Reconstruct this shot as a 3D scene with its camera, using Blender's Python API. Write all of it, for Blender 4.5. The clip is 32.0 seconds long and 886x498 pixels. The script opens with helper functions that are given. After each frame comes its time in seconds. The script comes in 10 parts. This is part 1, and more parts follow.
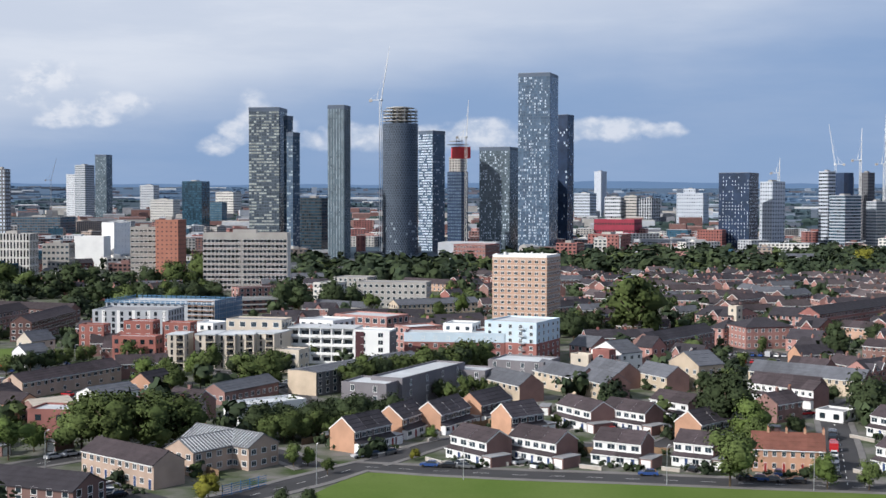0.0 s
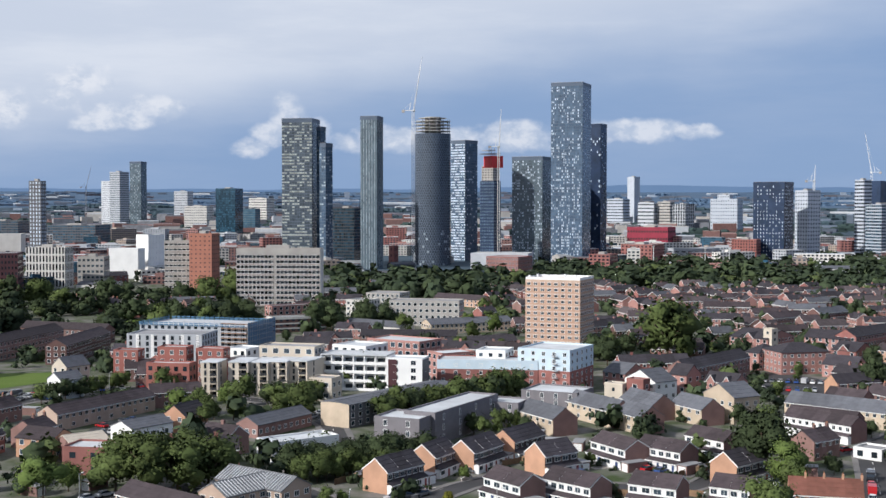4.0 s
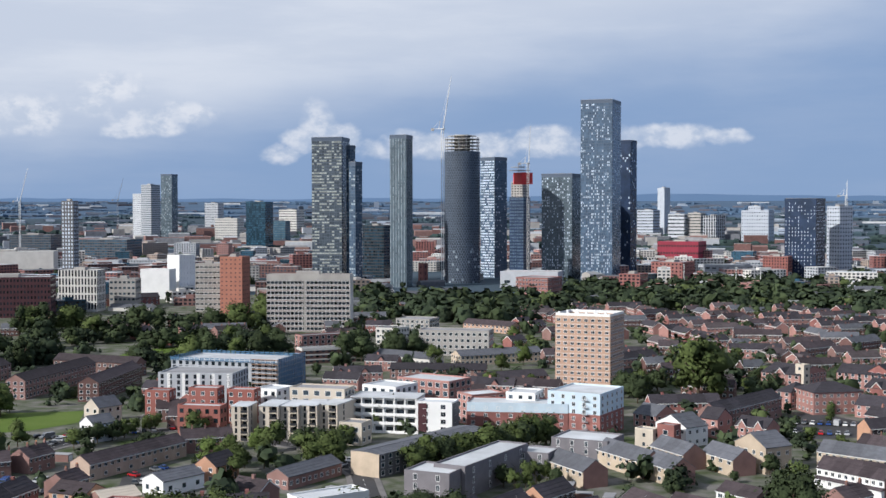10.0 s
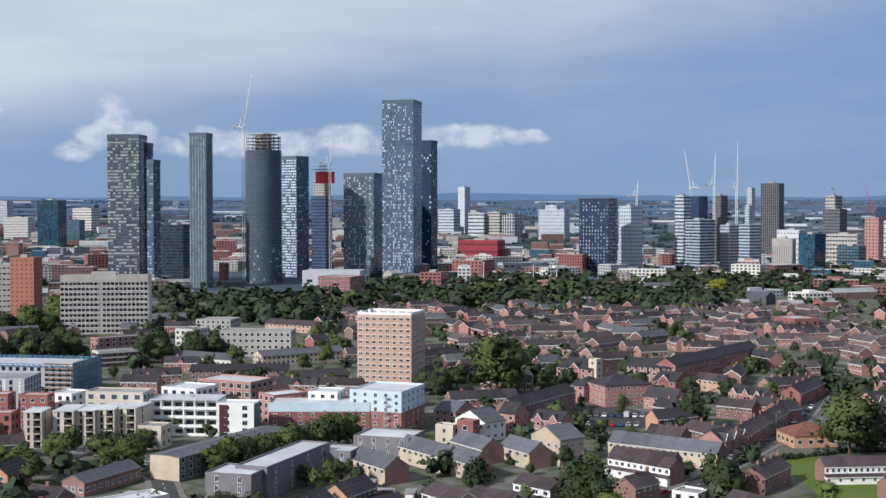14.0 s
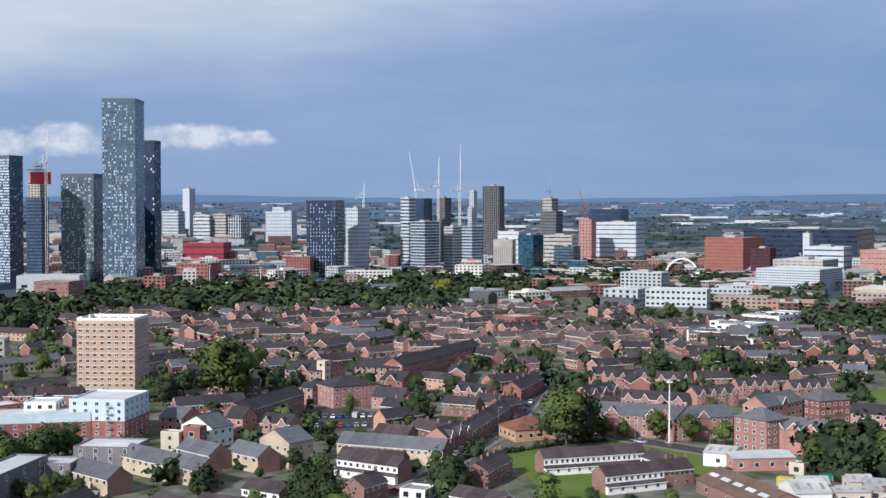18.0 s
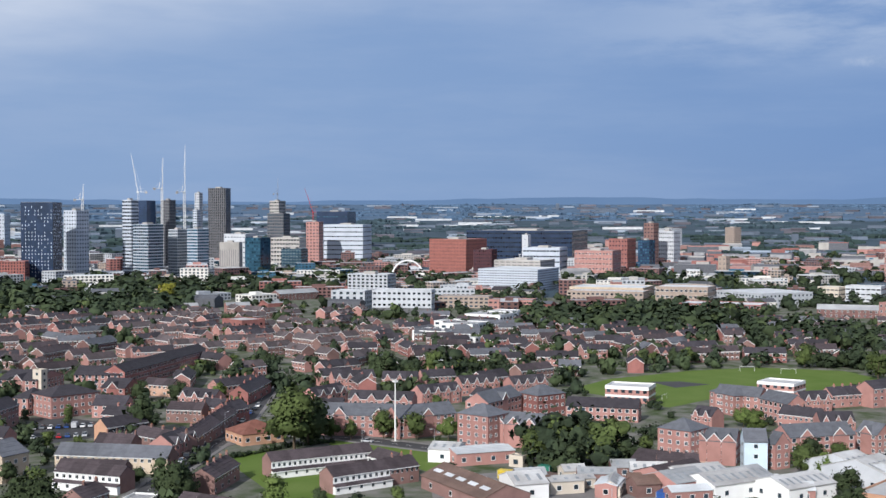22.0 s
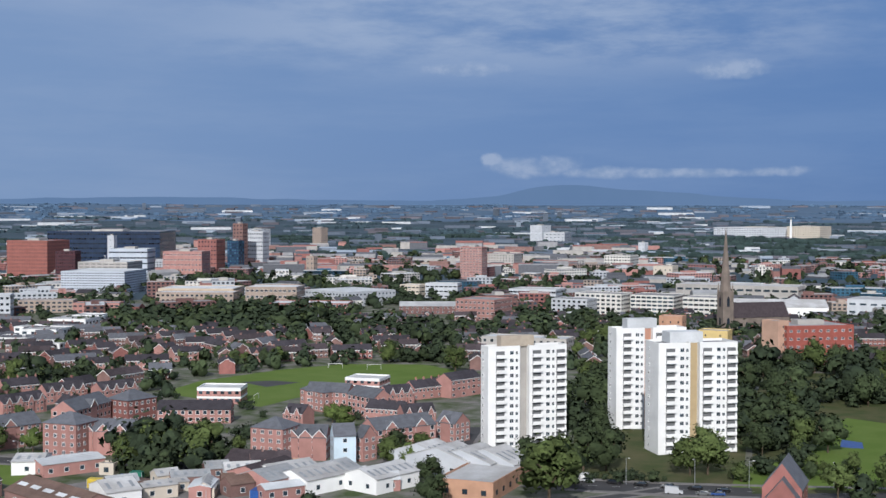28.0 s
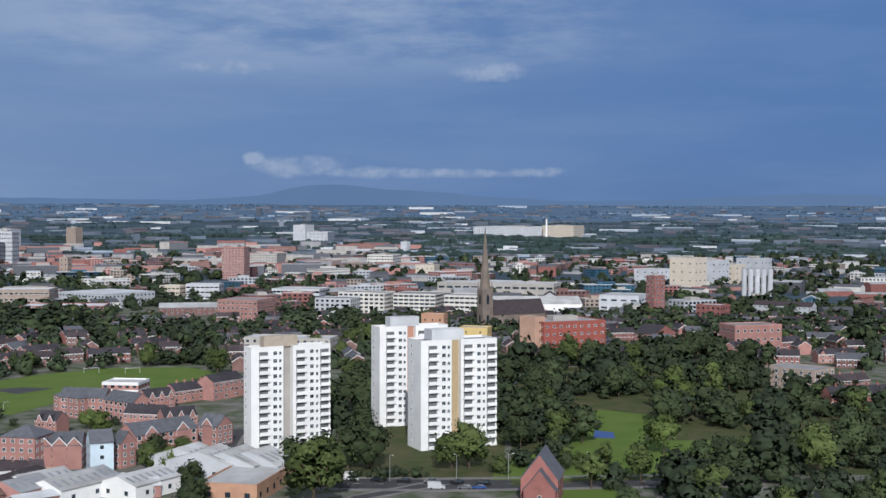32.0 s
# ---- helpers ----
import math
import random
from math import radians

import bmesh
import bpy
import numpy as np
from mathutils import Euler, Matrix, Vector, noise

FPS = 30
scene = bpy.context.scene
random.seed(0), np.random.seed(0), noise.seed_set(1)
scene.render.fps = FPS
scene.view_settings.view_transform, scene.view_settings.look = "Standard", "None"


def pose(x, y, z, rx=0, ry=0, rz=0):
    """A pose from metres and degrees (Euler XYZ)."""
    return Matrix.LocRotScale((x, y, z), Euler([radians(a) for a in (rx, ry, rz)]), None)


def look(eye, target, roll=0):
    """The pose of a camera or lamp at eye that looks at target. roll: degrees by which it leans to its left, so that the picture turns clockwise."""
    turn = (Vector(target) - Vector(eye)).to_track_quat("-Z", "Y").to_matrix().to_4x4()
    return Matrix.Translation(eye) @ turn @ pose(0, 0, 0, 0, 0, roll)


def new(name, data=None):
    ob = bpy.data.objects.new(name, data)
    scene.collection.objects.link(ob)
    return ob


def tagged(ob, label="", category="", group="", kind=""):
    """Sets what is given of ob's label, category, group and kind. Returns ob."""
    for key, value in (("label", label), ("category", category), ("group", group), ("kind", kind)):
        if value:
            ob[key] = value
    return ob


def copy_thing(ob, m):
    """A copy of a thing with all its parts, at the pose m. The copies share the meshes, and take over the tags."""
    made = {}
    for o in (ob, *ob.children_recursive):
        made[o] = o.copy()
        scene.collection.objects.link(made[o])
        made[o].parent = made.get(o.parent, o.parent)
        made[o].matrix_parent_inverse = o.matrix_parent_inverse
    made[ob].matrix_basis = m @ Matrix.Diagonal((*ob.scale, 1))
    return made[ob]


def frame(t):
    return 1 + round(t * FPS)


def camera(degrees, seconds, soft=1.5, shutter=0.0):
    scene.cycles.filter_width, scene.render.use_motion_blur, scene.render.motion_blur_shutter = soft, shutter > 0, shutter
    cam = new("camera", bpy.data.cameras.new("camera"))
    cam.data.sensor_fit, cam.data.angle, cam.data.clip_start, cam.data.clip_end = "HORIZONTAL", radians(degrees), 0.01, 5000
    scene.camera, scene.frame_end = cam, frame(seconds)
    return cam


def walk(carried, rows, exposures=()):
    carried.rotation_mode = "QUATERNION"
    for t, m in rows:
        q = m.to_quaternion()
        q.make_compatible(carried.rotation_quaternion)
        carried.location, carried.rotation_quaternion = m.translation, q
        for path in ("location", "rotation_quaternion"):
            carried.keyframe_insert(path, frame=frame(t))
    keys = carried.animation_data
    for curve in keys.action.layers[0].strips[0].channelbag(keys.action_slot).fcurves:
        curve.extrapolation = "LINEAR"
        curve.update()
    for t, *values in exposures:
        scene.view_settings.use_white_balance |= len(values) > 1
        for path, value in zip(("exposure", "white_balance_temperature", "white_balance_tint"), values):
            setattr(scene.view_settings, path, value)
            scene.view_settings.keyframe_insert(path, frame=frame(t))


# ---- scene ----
cam = camera(38.7, 32.0)
PATH = [
    (0, 0.33, -2.52, 57.66, 87.895, -3.176, 0.12),
    (0.5, 0.32, -2.17, 58.76, 87.920, -2.976, 0.11),
    (1, 0.31, -1.83, 59.86, 87.919, -2.778, 0.08),
    (1.5, 0.31, -1.48, 60.96, 87.920, -2.562, 0.12),
    (2, 0.30, -1.14, 62.06, 87.930, -2.363, 0.08),
    (2.5, 0.29, -1.10, 63.15, 87.936, -2.179, 0.11),
    (3, 0.28, -1.05, 64.25, 87.948, -2.012, 0.06),
    (3.5, 0.27, -1.01, 65.34, 87.968, -1.851, 0.05),
    (5.5, 0.23, -0.85, 69.89, 88.027, -1.310, 0.01),
    (6, 0.22, -0.82, 71.03, 88.040, -1.193, 0.02),
    (6.5, 0.21, -0.76, 72.13, 88.075, -1.082, -0.03),
    (7, 0.21, -0.71, 73.23, 88.093, -0.970, -0.02),
    (7.5, 0.20, -0.65, 74.33, 88.112, -0.857, -0.05),
    (8, 0.19, -0.60, 75.43, 88.134, -0.753, -0.03),
    (8.5, 0.20, -0.63, 76.48, 88.159, -0.648, -0.04),
    (9, 0.21, -0.66, 77.53, 88.195, -0.549, -0.08),
    (9.5, 0.21, -0.70, 78.59, 88.228, -0.443, -0.08),
    (10, 0.22, -0.73, 79.64, 88.249, -0.361, -0.08),
    (10.5, 0.32, -0.58, 79.70, 88.305, -0.270, -0.12),
    (11, 0.42, -0.42, 79.75, 88.309, -0.175, -0.12),
    (11.5, 0.53, -1.22, 79.84, 88.297, -2.123, -0.09),
    (12, 0.63, -2.02, 79.93, 88.287, -4.082, -0.09),
    (12.5, 0.59, -2.75, 80.03, 88.279, -5.503, -0.12),
    (13, 0.56, -3.49, 80.13, 88.258, -6.728, -0.08),
    (13.5, 0.43, -3.61, 80.12, 88.212, -8.087, -0.05),
    (14, 0.29, -3.73, 80.12, 88.185, -9.318, -0.01),
    (14.5, 0.31, -3.68, 80.12, 88.160, -10.562, -0.02),
    (16.5, 0.37, -3.48, 80.12, 88.203, -17.054, -0.00),
    (17, 0.39, -3.42, 80.12, 88.219, -18.598, -0.01),
    (17.5, 0.30, -3.61, 80.16, 88.251, -20.125, -0.01),
    (18, 0.22, -3.80, 80.21, 88.271, -21.656, -0.00),
    (18.5, 0.16, -4.20, 80.17, 88.310, -23.095, -0.02),
    (19, 0.11, -4.61, 80.13, 88.347, -24.512, -0.01),
    (19.5, 0.03, -4.93, 80.17, 88.358, -25.962, -0.02),
    (20, -0.06, -5.26, 80.21, 88.360, -27.449, 0.02),
    (20.5, 0.09, -5.58, 80.27, 88.369, -29.092, -0.01),
    (21, 0.24, -5.91, 80.33, 88.368, -30.913, -0.03),
    (21.5, 0.19, -5.46, 80.24, 88.379, -32.437, -0.01),
    (22, 0.15, -5.02, 80.16, 88.382, -33.975, -0.01),
    (22.5, -0.25, -5.16, 80.21, 88.396, -35.500, 0.07),
    (23, -0.65, -5.31, 80.27, 88.418, -37.031, 0.07),
    (23.5, -0.92, -5.50, 80.34, 88.438, -38.586, 0.09),
    (24, -1.18, -5.69, 80.40, 88.438, -40.123, 0.08),
    (24.5, -1.37, -5.82, 80.45, 88.430, -41.631, 0.07),
    (25, -1.56, -5.96, 80.49, 88.430, -43.138, 0.08),
    (25.5, -1.90, -6.21, 80.57, 88.418, -44.638, 0.11),
    (27.5, -3.28, -7.23, 80.90, 88.407, -51.117, 0.15),
    (28, -3.63, -7.48, 80.99, 88.399, -52.510, 0.14),
    (28.5, -3.53, -7.41, 80.96, 88.382, -53.677, 0.14),
    (29, -3.44, -7.34, 80.94, 88.381, -54.841, 0.17),
    (29.5, -3.38, -7.31, 80.93, 88.375, -56.150, 0.13),
    (30, -3.33, -7.27, 80.91, 88.385, -57.580, 0.17),
    (30.5, -3.35, -7.29, 80.92, 88.399, -59.006, 0.15),
    (31, -3.37, -7.30, 80.93, 88.397, -60.401, 0.14),
    (31.5, -3.41, -7.33, 80.93, 88.404, -61.802, 0.17),
    (32, -3.45, -7.36, 80.94, 88.406, -63.237, 0.17),
]
walk(cam, [(t, pose(x, y, z, rx, 0, rz) @ pose(0, 0, 0, 0, 0, roll)) for t, x, y, z, rx, rz, roll in PATH],
     exposures=[(0.0, 0.21, 6100, 10), (10.0, 0.17, 6060, 10), (13.5, 0.11, 6030, 10), (19.0, 0.21, 6010, 10), (22.5, 0.20, 5980, 10), (27.0, 0.02, 5920, 10), (32.0, -0.13, 5850, 10)])

# ---- sky and sun ----
SUN_AZ, SUN_EL = -120.0, 31.0  # degrees, clockwise from +y
sun_dir = Vector((math.sin(radians(SUN_AZ)) * math.cos(radians(SUN_EL)),
                  math.cos(radians(SUN_AZ)) * math.cos(radians(SUN_EL)), math.sin(radians(SUN_EL))))
sun = new("sun", bpy.data.lights.new("sun", "SUN"))
sun.data.energy, sun.data.angle, sun.data.color = 4.45, radians(0.8), (1.0, 0.93, 0.84)
sun.matrix_world = look(sun_dir * 1000, (0, 0, 0))

world = bpy.data.worlds.new("world")
scene.world = world
world.use_nodes = True
wt = world.node_tree
wt.nodes.clear()


def wn(kind, **values):
    n = wt.nodes.new(kind)
    for k, v in values.items():
        n.inputs[int(k[1:])].default_value = v
    return n


def wmath(op, a, b=None, c=None, clamp=False):
    n = wt.nodes.new("ShaderNodeMath")
    n.operation, n.use_clamp = op, clamp
    for i, v in enumerate((a, b, c)):
        if v is None:
            continue
        if isinstance(v, (int, float)):
            n.inputs[i].default_value = v
        else:
            wt.links.new(v, n.inputs[i])
    return n.outputs[0]


def wmix(fac, a, b):
    n = wt.nodes.new("ShaderNodeMix")
    n.data_type = "RGBA"
    for i, v in ((0, fac), (6, a), (7, b)):
        if isinstance(v, (int, float)):
            n.inputs[i].default_value = v
        elif isinstance(v, tuple):
            n.inputs[i].default_value = (*v, 1)
        else:
            wt.links.new(v, n.inputs[i])
    return n.outputs[2]


def wstep(x, lo, hi):
    n = wt.nodes.new("ShaderNodeMapRange")
    n.interpolation_type = "SMOOTHSTEP"
    wt.links.new(x, n.inputs[0])
    n.inputs[1].default_value, n.inputs[2].default_value = lo, hi
    return n.outputs[0]


coord = wt.nodes.new("ShaderNodeTexCoord")
split = wt.nodes.new("ShaderNodeSeparateXYZ")
wt.links.new(coord.outputs["Generated"], split.inputs[0])
az = wmath("MULTIPLY", wmath("ARCTAN2", split.outputs[0], split.outputs[1]), 57.2958)
el = wmath("MULTIPLY", wmath("ARCSINE", split.outputs[2]), 57.2958)


def wnoise(sx, sy, scale, detail, rough=0.55, shift=0.0):
    pos = wt.nodes.new("ShaderNodeCombineXYZ")
    wt.links.new(wmath("MULTIPLY", az, sx), pos.inputs[0])
    wt.links.new(wmath("MULTIPLY", el, sy), pos.inputs[1])
    pos.inputs[2].default_value = shift
    n = wt.nodes.new("ShaderNodeTexNoise")
    n.inputs["Scale"].default_value, n.inputs["Detail"].default_value, n.inputs["Roughness"].default_value = scale, detail, rough
    wt.links.new(pos.outputs[0], n.inputs["Vector"])
    return n.outputs[0]


nishita = wt.nodes.new("ShaderNodeTexSky")
nishita.sky_type, nishita.sun_disc = "NISHITA", False
nishita.sun_elevation, nishita.sun_rotation = radians(SUN_EL), radians(SUN_AZ)
clear = wt.nodes.new("ShaderNodeVectorMath")
clear.operation = "SCALE"
clear.inputs[3].default_value = 0.06
wt.links.new(nishita.outputs[0], clear.inputs[0])

# rain-cloud deck, paler towards the left of the first view, darker blue to the east
east = wstep(az, 14.0, 86.0)
deck = wmix(east, (0.232, 0.328, 0.502), (0.108, 0.205, 0.418))
low = wstep(el, 3.5, -0.5)
deck = wmix(wmath("MULTIPLY", low, 0.55), deck, wmix(east, (0.235, 0.335, 0.50), (0.115, 0.20, 0.37)))
big = wnoise(0.05, 0.16, 1.0, 5.0, 0.5, 3.0)
# high pale veil
veil = wmath("ADD", wmath("SUBTRACT", el, wmath("MULTIPLY", az, 0.14)), wmath("MULTIPLY", wmath("SUBTRACT", big, 0.5), 7.0))
veil = wstep(veil, 3.0, 8.6)
streak = wstep(wnoise(0.07, 0.42, 1.0, 7.0, 0.6, 12.0), 0.38, 0.68)
deck = wmix(wmath("MULTIPLY", streak, 0.30), deck, wmix(east, (0.345, 0.415, 0.55), (0.20, 0.30, 0.49)))
sky = wmix(wmath("MULTIPLY", veil, 0.93), deck, wmix(streak, (0.57, 0.60, 0.665), (0.665, 0.68, 0.72)))
# torn cloud over the eastern end
torn = wmath("MULTIPLY", wstep(wnoise(0.11, 0.42, 1.3, 7.0, 0.6, 9.0), 0.38, 0.66), wmath("MULTIPLY", wstep(el, 5.2, 8.2), wmath("MULTIPLY", wstep(az, 34.0, 50.0), wstep(az, 77.0, 62.0))))
sky = wmix(wmath("MULTIPLY", torn, 0.8), sky, (0.37, 0.44, 0.57))
# cumulus
puff = wmath("ADD", wmath("MULTIPLY", wnoise(0.75, 1.0, 1.0, 8.0, 0.5, 1.7), 0.76), wmath("MULTIPLY", wnoise(2.0, 2.4, 1.0, 6.0, 0.5, 4.2), 0.24))


def bank(a0, e0, wa, we, soft_to=0.0):
    """A cloud mask round azimuth a0 and elevation e0."""
    da = wmath("POWER", wmath("DIVIDE", wmath("SUBTRACT", az, a0), wa), 2.0)
    de = wmath("POWER", wmath("DIVIDE", wmath("SUBTRACT", el, e0), we), 2.0)
    return wmath("SUBTRACT", 1.0, wmath("ADD", da, de))


banks = bank(-12.6, 3.95, 1.9, 0.62)
for args in ((-11.3, 4.25, 1.5, 0.55), (-13.6, 3.6, 1.2, 0.42), (-14.1, 5.4, 1.5, 0.7), (-15.2, 4.6, 0.9, 0.6), (-17.8, 4.2, 1.4, 0.85), (-19.8, 4.0, 1.6, 0.9),
             (-5.3, 4.0, 0.75, 1.05), (-6.9, 2.5, 0.95, 0.5), (-6.0, 3.1, 0.9, 0.6), (-4.3, 3.2, 1.2, 0.75), (-1.8, 2.95, 2.2, 0.68), (0.3, 2.9, 2.4, 0.55), (2.6, 2.9, 2.4, 0.6), (5.0, 3.05, 2.3, 0.68), (8.0, 3.2, 1.6, 0.6),
             (10.7, 3.3, 1.9, 0.55), (12.9, 3.25, 1.2, 0.35), (57.0, 2.15, 2.4, 0.48), (59.3, 1.9, 2.0, 0.3), (54.7, 2.45, 0.5, 0.28), (63.5, 1.85, 3.0, 0.25), (67.6, 1.9, 1.4, 0.25),
             (53.7, 6.5, 2.1, 0.32), (65.3, 6.4, 1.9, 0.45)):
    banks = wmath("MAXIMUM", banks, bank(*args))
cum = wstep(wmath("ADD", wmath("MULTIPLY", wmath("SUBTRACT", puff, 0.5), 4.6), wmath("MAXIMUM", banks, -2.0)), -0.35, 1.1)
cum = wmath("MULTIPLY", cum, wstep(banks, -1.6, 0.25))
body = wstep(wnoise(1.2, 1.7, 1.0, 6.0, 0.6, 7.3), 0.36, 0.62)
pale = wmix(wstep(az, 20.0, 50.0), wmix(body, (0.50, 0.545, 0.63), (0.76, 0.75, 0.76)), wmix(body, (0.27, 0.35, 0.50), (0.40, 0.46, 0.58)))
sky = wmix(wmath("MULTIPLY", cum, 0.72), sky, pale)
out = wmix(wmath("SUBTRACT", 0.95, wmath("MULTIPLY", wstep(el, 16.0, 42.0), 0.38)), clear.outputs[0], sky)
bg = wt.nodes.new("ShaderNodeBackground")
bg.inputs[1].default_value = 1.0
wt.links.new(out, bg.inputs[0])
wo = wt.nodes.new("ShaderNodeOutputWorld")
wt.links.new(bg.outputs[0], wo.inputs[0])

# ---- materials ----
MATS = {}


def mat(name, color, rough=0.8, vary=0.25, scale=0.6, fine=6.0, bump=0.0, metal=0.0, per_object=0.0, second=None, spec=0.3, island=0.0, fine_amount=0.5):
    """A surface with blotches (scale) and grain (fine), in cycles per metre; second: the colour of the blotches."""
    if name in MATS:
        return MATS[name]
    m = bpy.data.materials.new(name)
    m.use_nodes = True
    t = m.node_tree
    b = t.nodes["Principled BSDF"]
    b.inputs["Roughness"].default_value, b.inputs["Metallic"].default_value = rough, metal
    b.inputs["Specular IOR Level"].default_value = spec
    co = t.nodes.new("ShaderNodeTexCoord")
    geo = t.nodes.new("ShaderNodeNewGeometry")
    n1 = t.nodes.new("ShaderNodeTexNoise")
    n1.inputs["Scale"].default_value, n1.inputs["Detail"].default_value = scale, 4
    n2 = t.nodes.new("ShaderNodeTexNoise")
    n2.inputs["Scale"].default_value, n2.inputs["Detail"].default_value = fine, 2
    for n in (n1, n2):
        t.links.new(geo.outputs["Position"], n.inputs["Vector"])
    mix = t.nodes.new("ShaderNodeMix")
    mix.data_type = "RGBA"
    c2 = second or tuple(c * (1 - vary) for c in color)
    mix.inputs[6].default_value, mix.inputs[7].default_value = (*color, 1), (*c2, 1)
    ramp = t.nodes.new("ShaderNodeMapRange")
    ramp.inputs[1].default_value, ramp.inputs[2].default_value = 0.35, 0.68
    t.links.new(n1.outputs[0], ramp.inputs[0])
    t.links.new(ramp.outputs[0], mix.inputs[0])
    hsv = t.nodes.new("ShaderNodeHueSaturation")
    t.links.new(mix.outputs[2], hsv.inputs["Color"])
    val = t.nodes.new("ShaderNodeMath")
    val.operation = "MULTIPLY_ADD"
    t.links.new(n2.outputs[0], val.inputs[0])
    val.inputs[1].default_value, val.inputs[2].default_value = vary * 2 * fine_amount, 1 - vary * fine_amount
    last = val.outputs[0]
    for amount, src in ((per_object, "object"), (island, "island")):
        if amount:
            if src == "object":
                rnd = t.nodes.new("ShaderNodeObjectInfo").outputs["Random"]
            else:
                rnd = geo.outputs["Random Per Island"]
            m2 = t.nodes.new("ShaderNodeMath")
            m2.operation = "MULTIPLY_ADD"
            t.links.new(rnd, m2.inputs[0])
            m2.inputs[1].default_value, m2.inputs[2].default_value = 2 * amount, 1 - amount
            m3 = t.nodes.new("ShaderNodeMath")
            m3.operation = "MULTIPLY"
            t.links.new(m2.outputs[0], m3.inputs[0])
            t.links.new(last, m3.inputs[1])
            last = m3.outputs[0]
    t.links.new(last, hsv.inputs["Value"])
    t.links.new(hsv.outputs[0], b.inputs["Base Color"])
    if bump:
        bp = t.nodes.new("ShaderNodeBump")
        bp.inputs["Strength"].default_value, bp.inputs["Distance"].default_value = bump, 0.08
        t.links.new(n2.outputs[0], bp.inputs["Height"])
        t.links.new(bp.outputs[0], b.inputs["Normal"])
    MATS[name] = m
    return m


def glass(name, color=(0.03, 0.045, 0.06), rough=0.08, island=0.6, spec=0.6):
    """Window glass seen from outside: dark, mirroring the sky, each pane a little different."""
    m = mat(name, color, rough, 0.3, 0.08, 0.5, 0.0, 0.0, island * 0.7, None, spec, island)
    return m


BRICK_RED = mat("brick_red", (0.275, 0.118, 0.104), 0.85, 0.25, 0.25, 9.0, 0.3, per_object=0.18, island=0.1)
BRICK_PINK = mat("brick_pink", (0.375, 0.200, 0.175), 0.85, 0.2, 0.25, 9.0, 0.3, per_object=0.15, island=0.1)
BRICK_DARK = mat("brick_dark", (0.16, 0.088, 0.08), 0.85, 0.25, 0.25, 9.0, 0.3, per_object=0.2, island=0.1)
BRICK_ORANGE = mat("brick_orange", (0.48, 0.28, 0.185), 0.85, 0.2, 0.3, 9.0, 0.3, per_object=0.1)
BRICK_BUFF = mat("brick_buff", (0.53, 0.435, 0.33), 0.85, 0.2, 0.25, 9.0, 0.3, per_object=0.12)
BRICK_BROWN = mat("brick_brown", (0.235, 0.140, 0.124), 0.85, 0.25, 0.25, 9.0, 0.3, per_object=0.18, island=0.1)
BRICK_TAN = mat("brick_tan", (0.50, 0.325, 0.24), 0.85, 0.18, 0.2, 9.0, 0.3)
BRICK_SAND = mat("brick_sand", (0.355, 0.285, 0.238), 0.85, 0.18, 0.2, 9.0, 0.3)
BRICK_BEIGE = mat("brick_beige", (0.43, 0.325, 0.26), 0.85, 0.2, 0.25, 9.0, 0.3, per_object=0.1)
CREAM = mat("cream_render", (0.57, 0.505, 0.42), 0.9, 0.12, 0.2, 5.0, 0.1, per_object=0.06)
WHITE = mat("white_render", (0.78, 0.78, 0.77), 0.7, 0.10, 0.15, 5.0, 0.1, per_object=0.05)
WHITE_MUTED = mat("muted_white_cladding", (0.50, 0.52, 0.55), 0.7, 0.18, 0.12, 3.0, 0.1, per_object=0.12)
WHITE_PAINT = mat("white_paint", (0.80, 0.80, 0.79), 0.5, 0.06, 1.0, 8.0)
GREY_RENDER = mat("grey_render", (0.42, 0.44, 0.47), 0.8, 0.15, 0.2, 5.0, 0.1)
GREY_DARK = mat("grey_dark_cladding", (0.12, 0.12, 0.13), 0.6, 0.2, 0.2, 5.0, 0.1)
GREY_BRICK = mat("grey_brick", (0.195, 0.185, 0.200), 0.85, 0.2, 0.25, 9.0, 0.2)
BLUE_CLAD = mat("pale_blue_cladding", (0.55, 0.66, 0.74), 0.5, 0.12, 0.25, 4.0, island=0.05)
CONCRETE = mat("concrete", (0.40, 0.38, 0.355), 0.9, 0.2, 0.12, 4.0, 0.2, per_object=0.1)
CLAD_PALE = mat("pale_cladding", (0.46, 0.50, 0.56), 0.5, 0.12, 0.1, 3.0, per_object=0.06)
CONCRETE_PALE = mat("pale_concrete", (0.62, 0.60, 0.56), 0.9, 0.15, 0.12, 4.0, 0.2, per_object=0.06)
TILE_DARK = mat("roof_tile_dark", (0.046, 0.041, 0.049), 0.8, 0.3, 0.5, 5.0, 0.6, per_object=0.25, island=0.28)
TILE_BROWN = mat("roof_tile_brown", (0.064, 0.050, 0.055), 0.85, 0.3, 0.5, 5.0, 0.6, per_object=0.25, island=0.28)
TILE_RED = mat("roof_tile_red", (0.18, 0.075, 0.055), 0.85, 0.3, 0.5, 5.0, 0.6, per_object=0.15)
SLATE = mat("roof_slate", (0.112, 0.117, 0.134), 0.7, 0.25, 0.5, 5.0, 0.5, per_object=0.2, island=0.2)
FELT = mat("flat_roof_felt", (0.30, 0.30, 0.31), 0.85, 0.3, 0.12, 2.0, 0.2, per_object=0.2)
FELT_PALE = mat("flat_roof_pale", (0.58, 0.60, 0.62), 0.7, 0.25, 0.10, 2.0, 0.1, per_object=0.1)
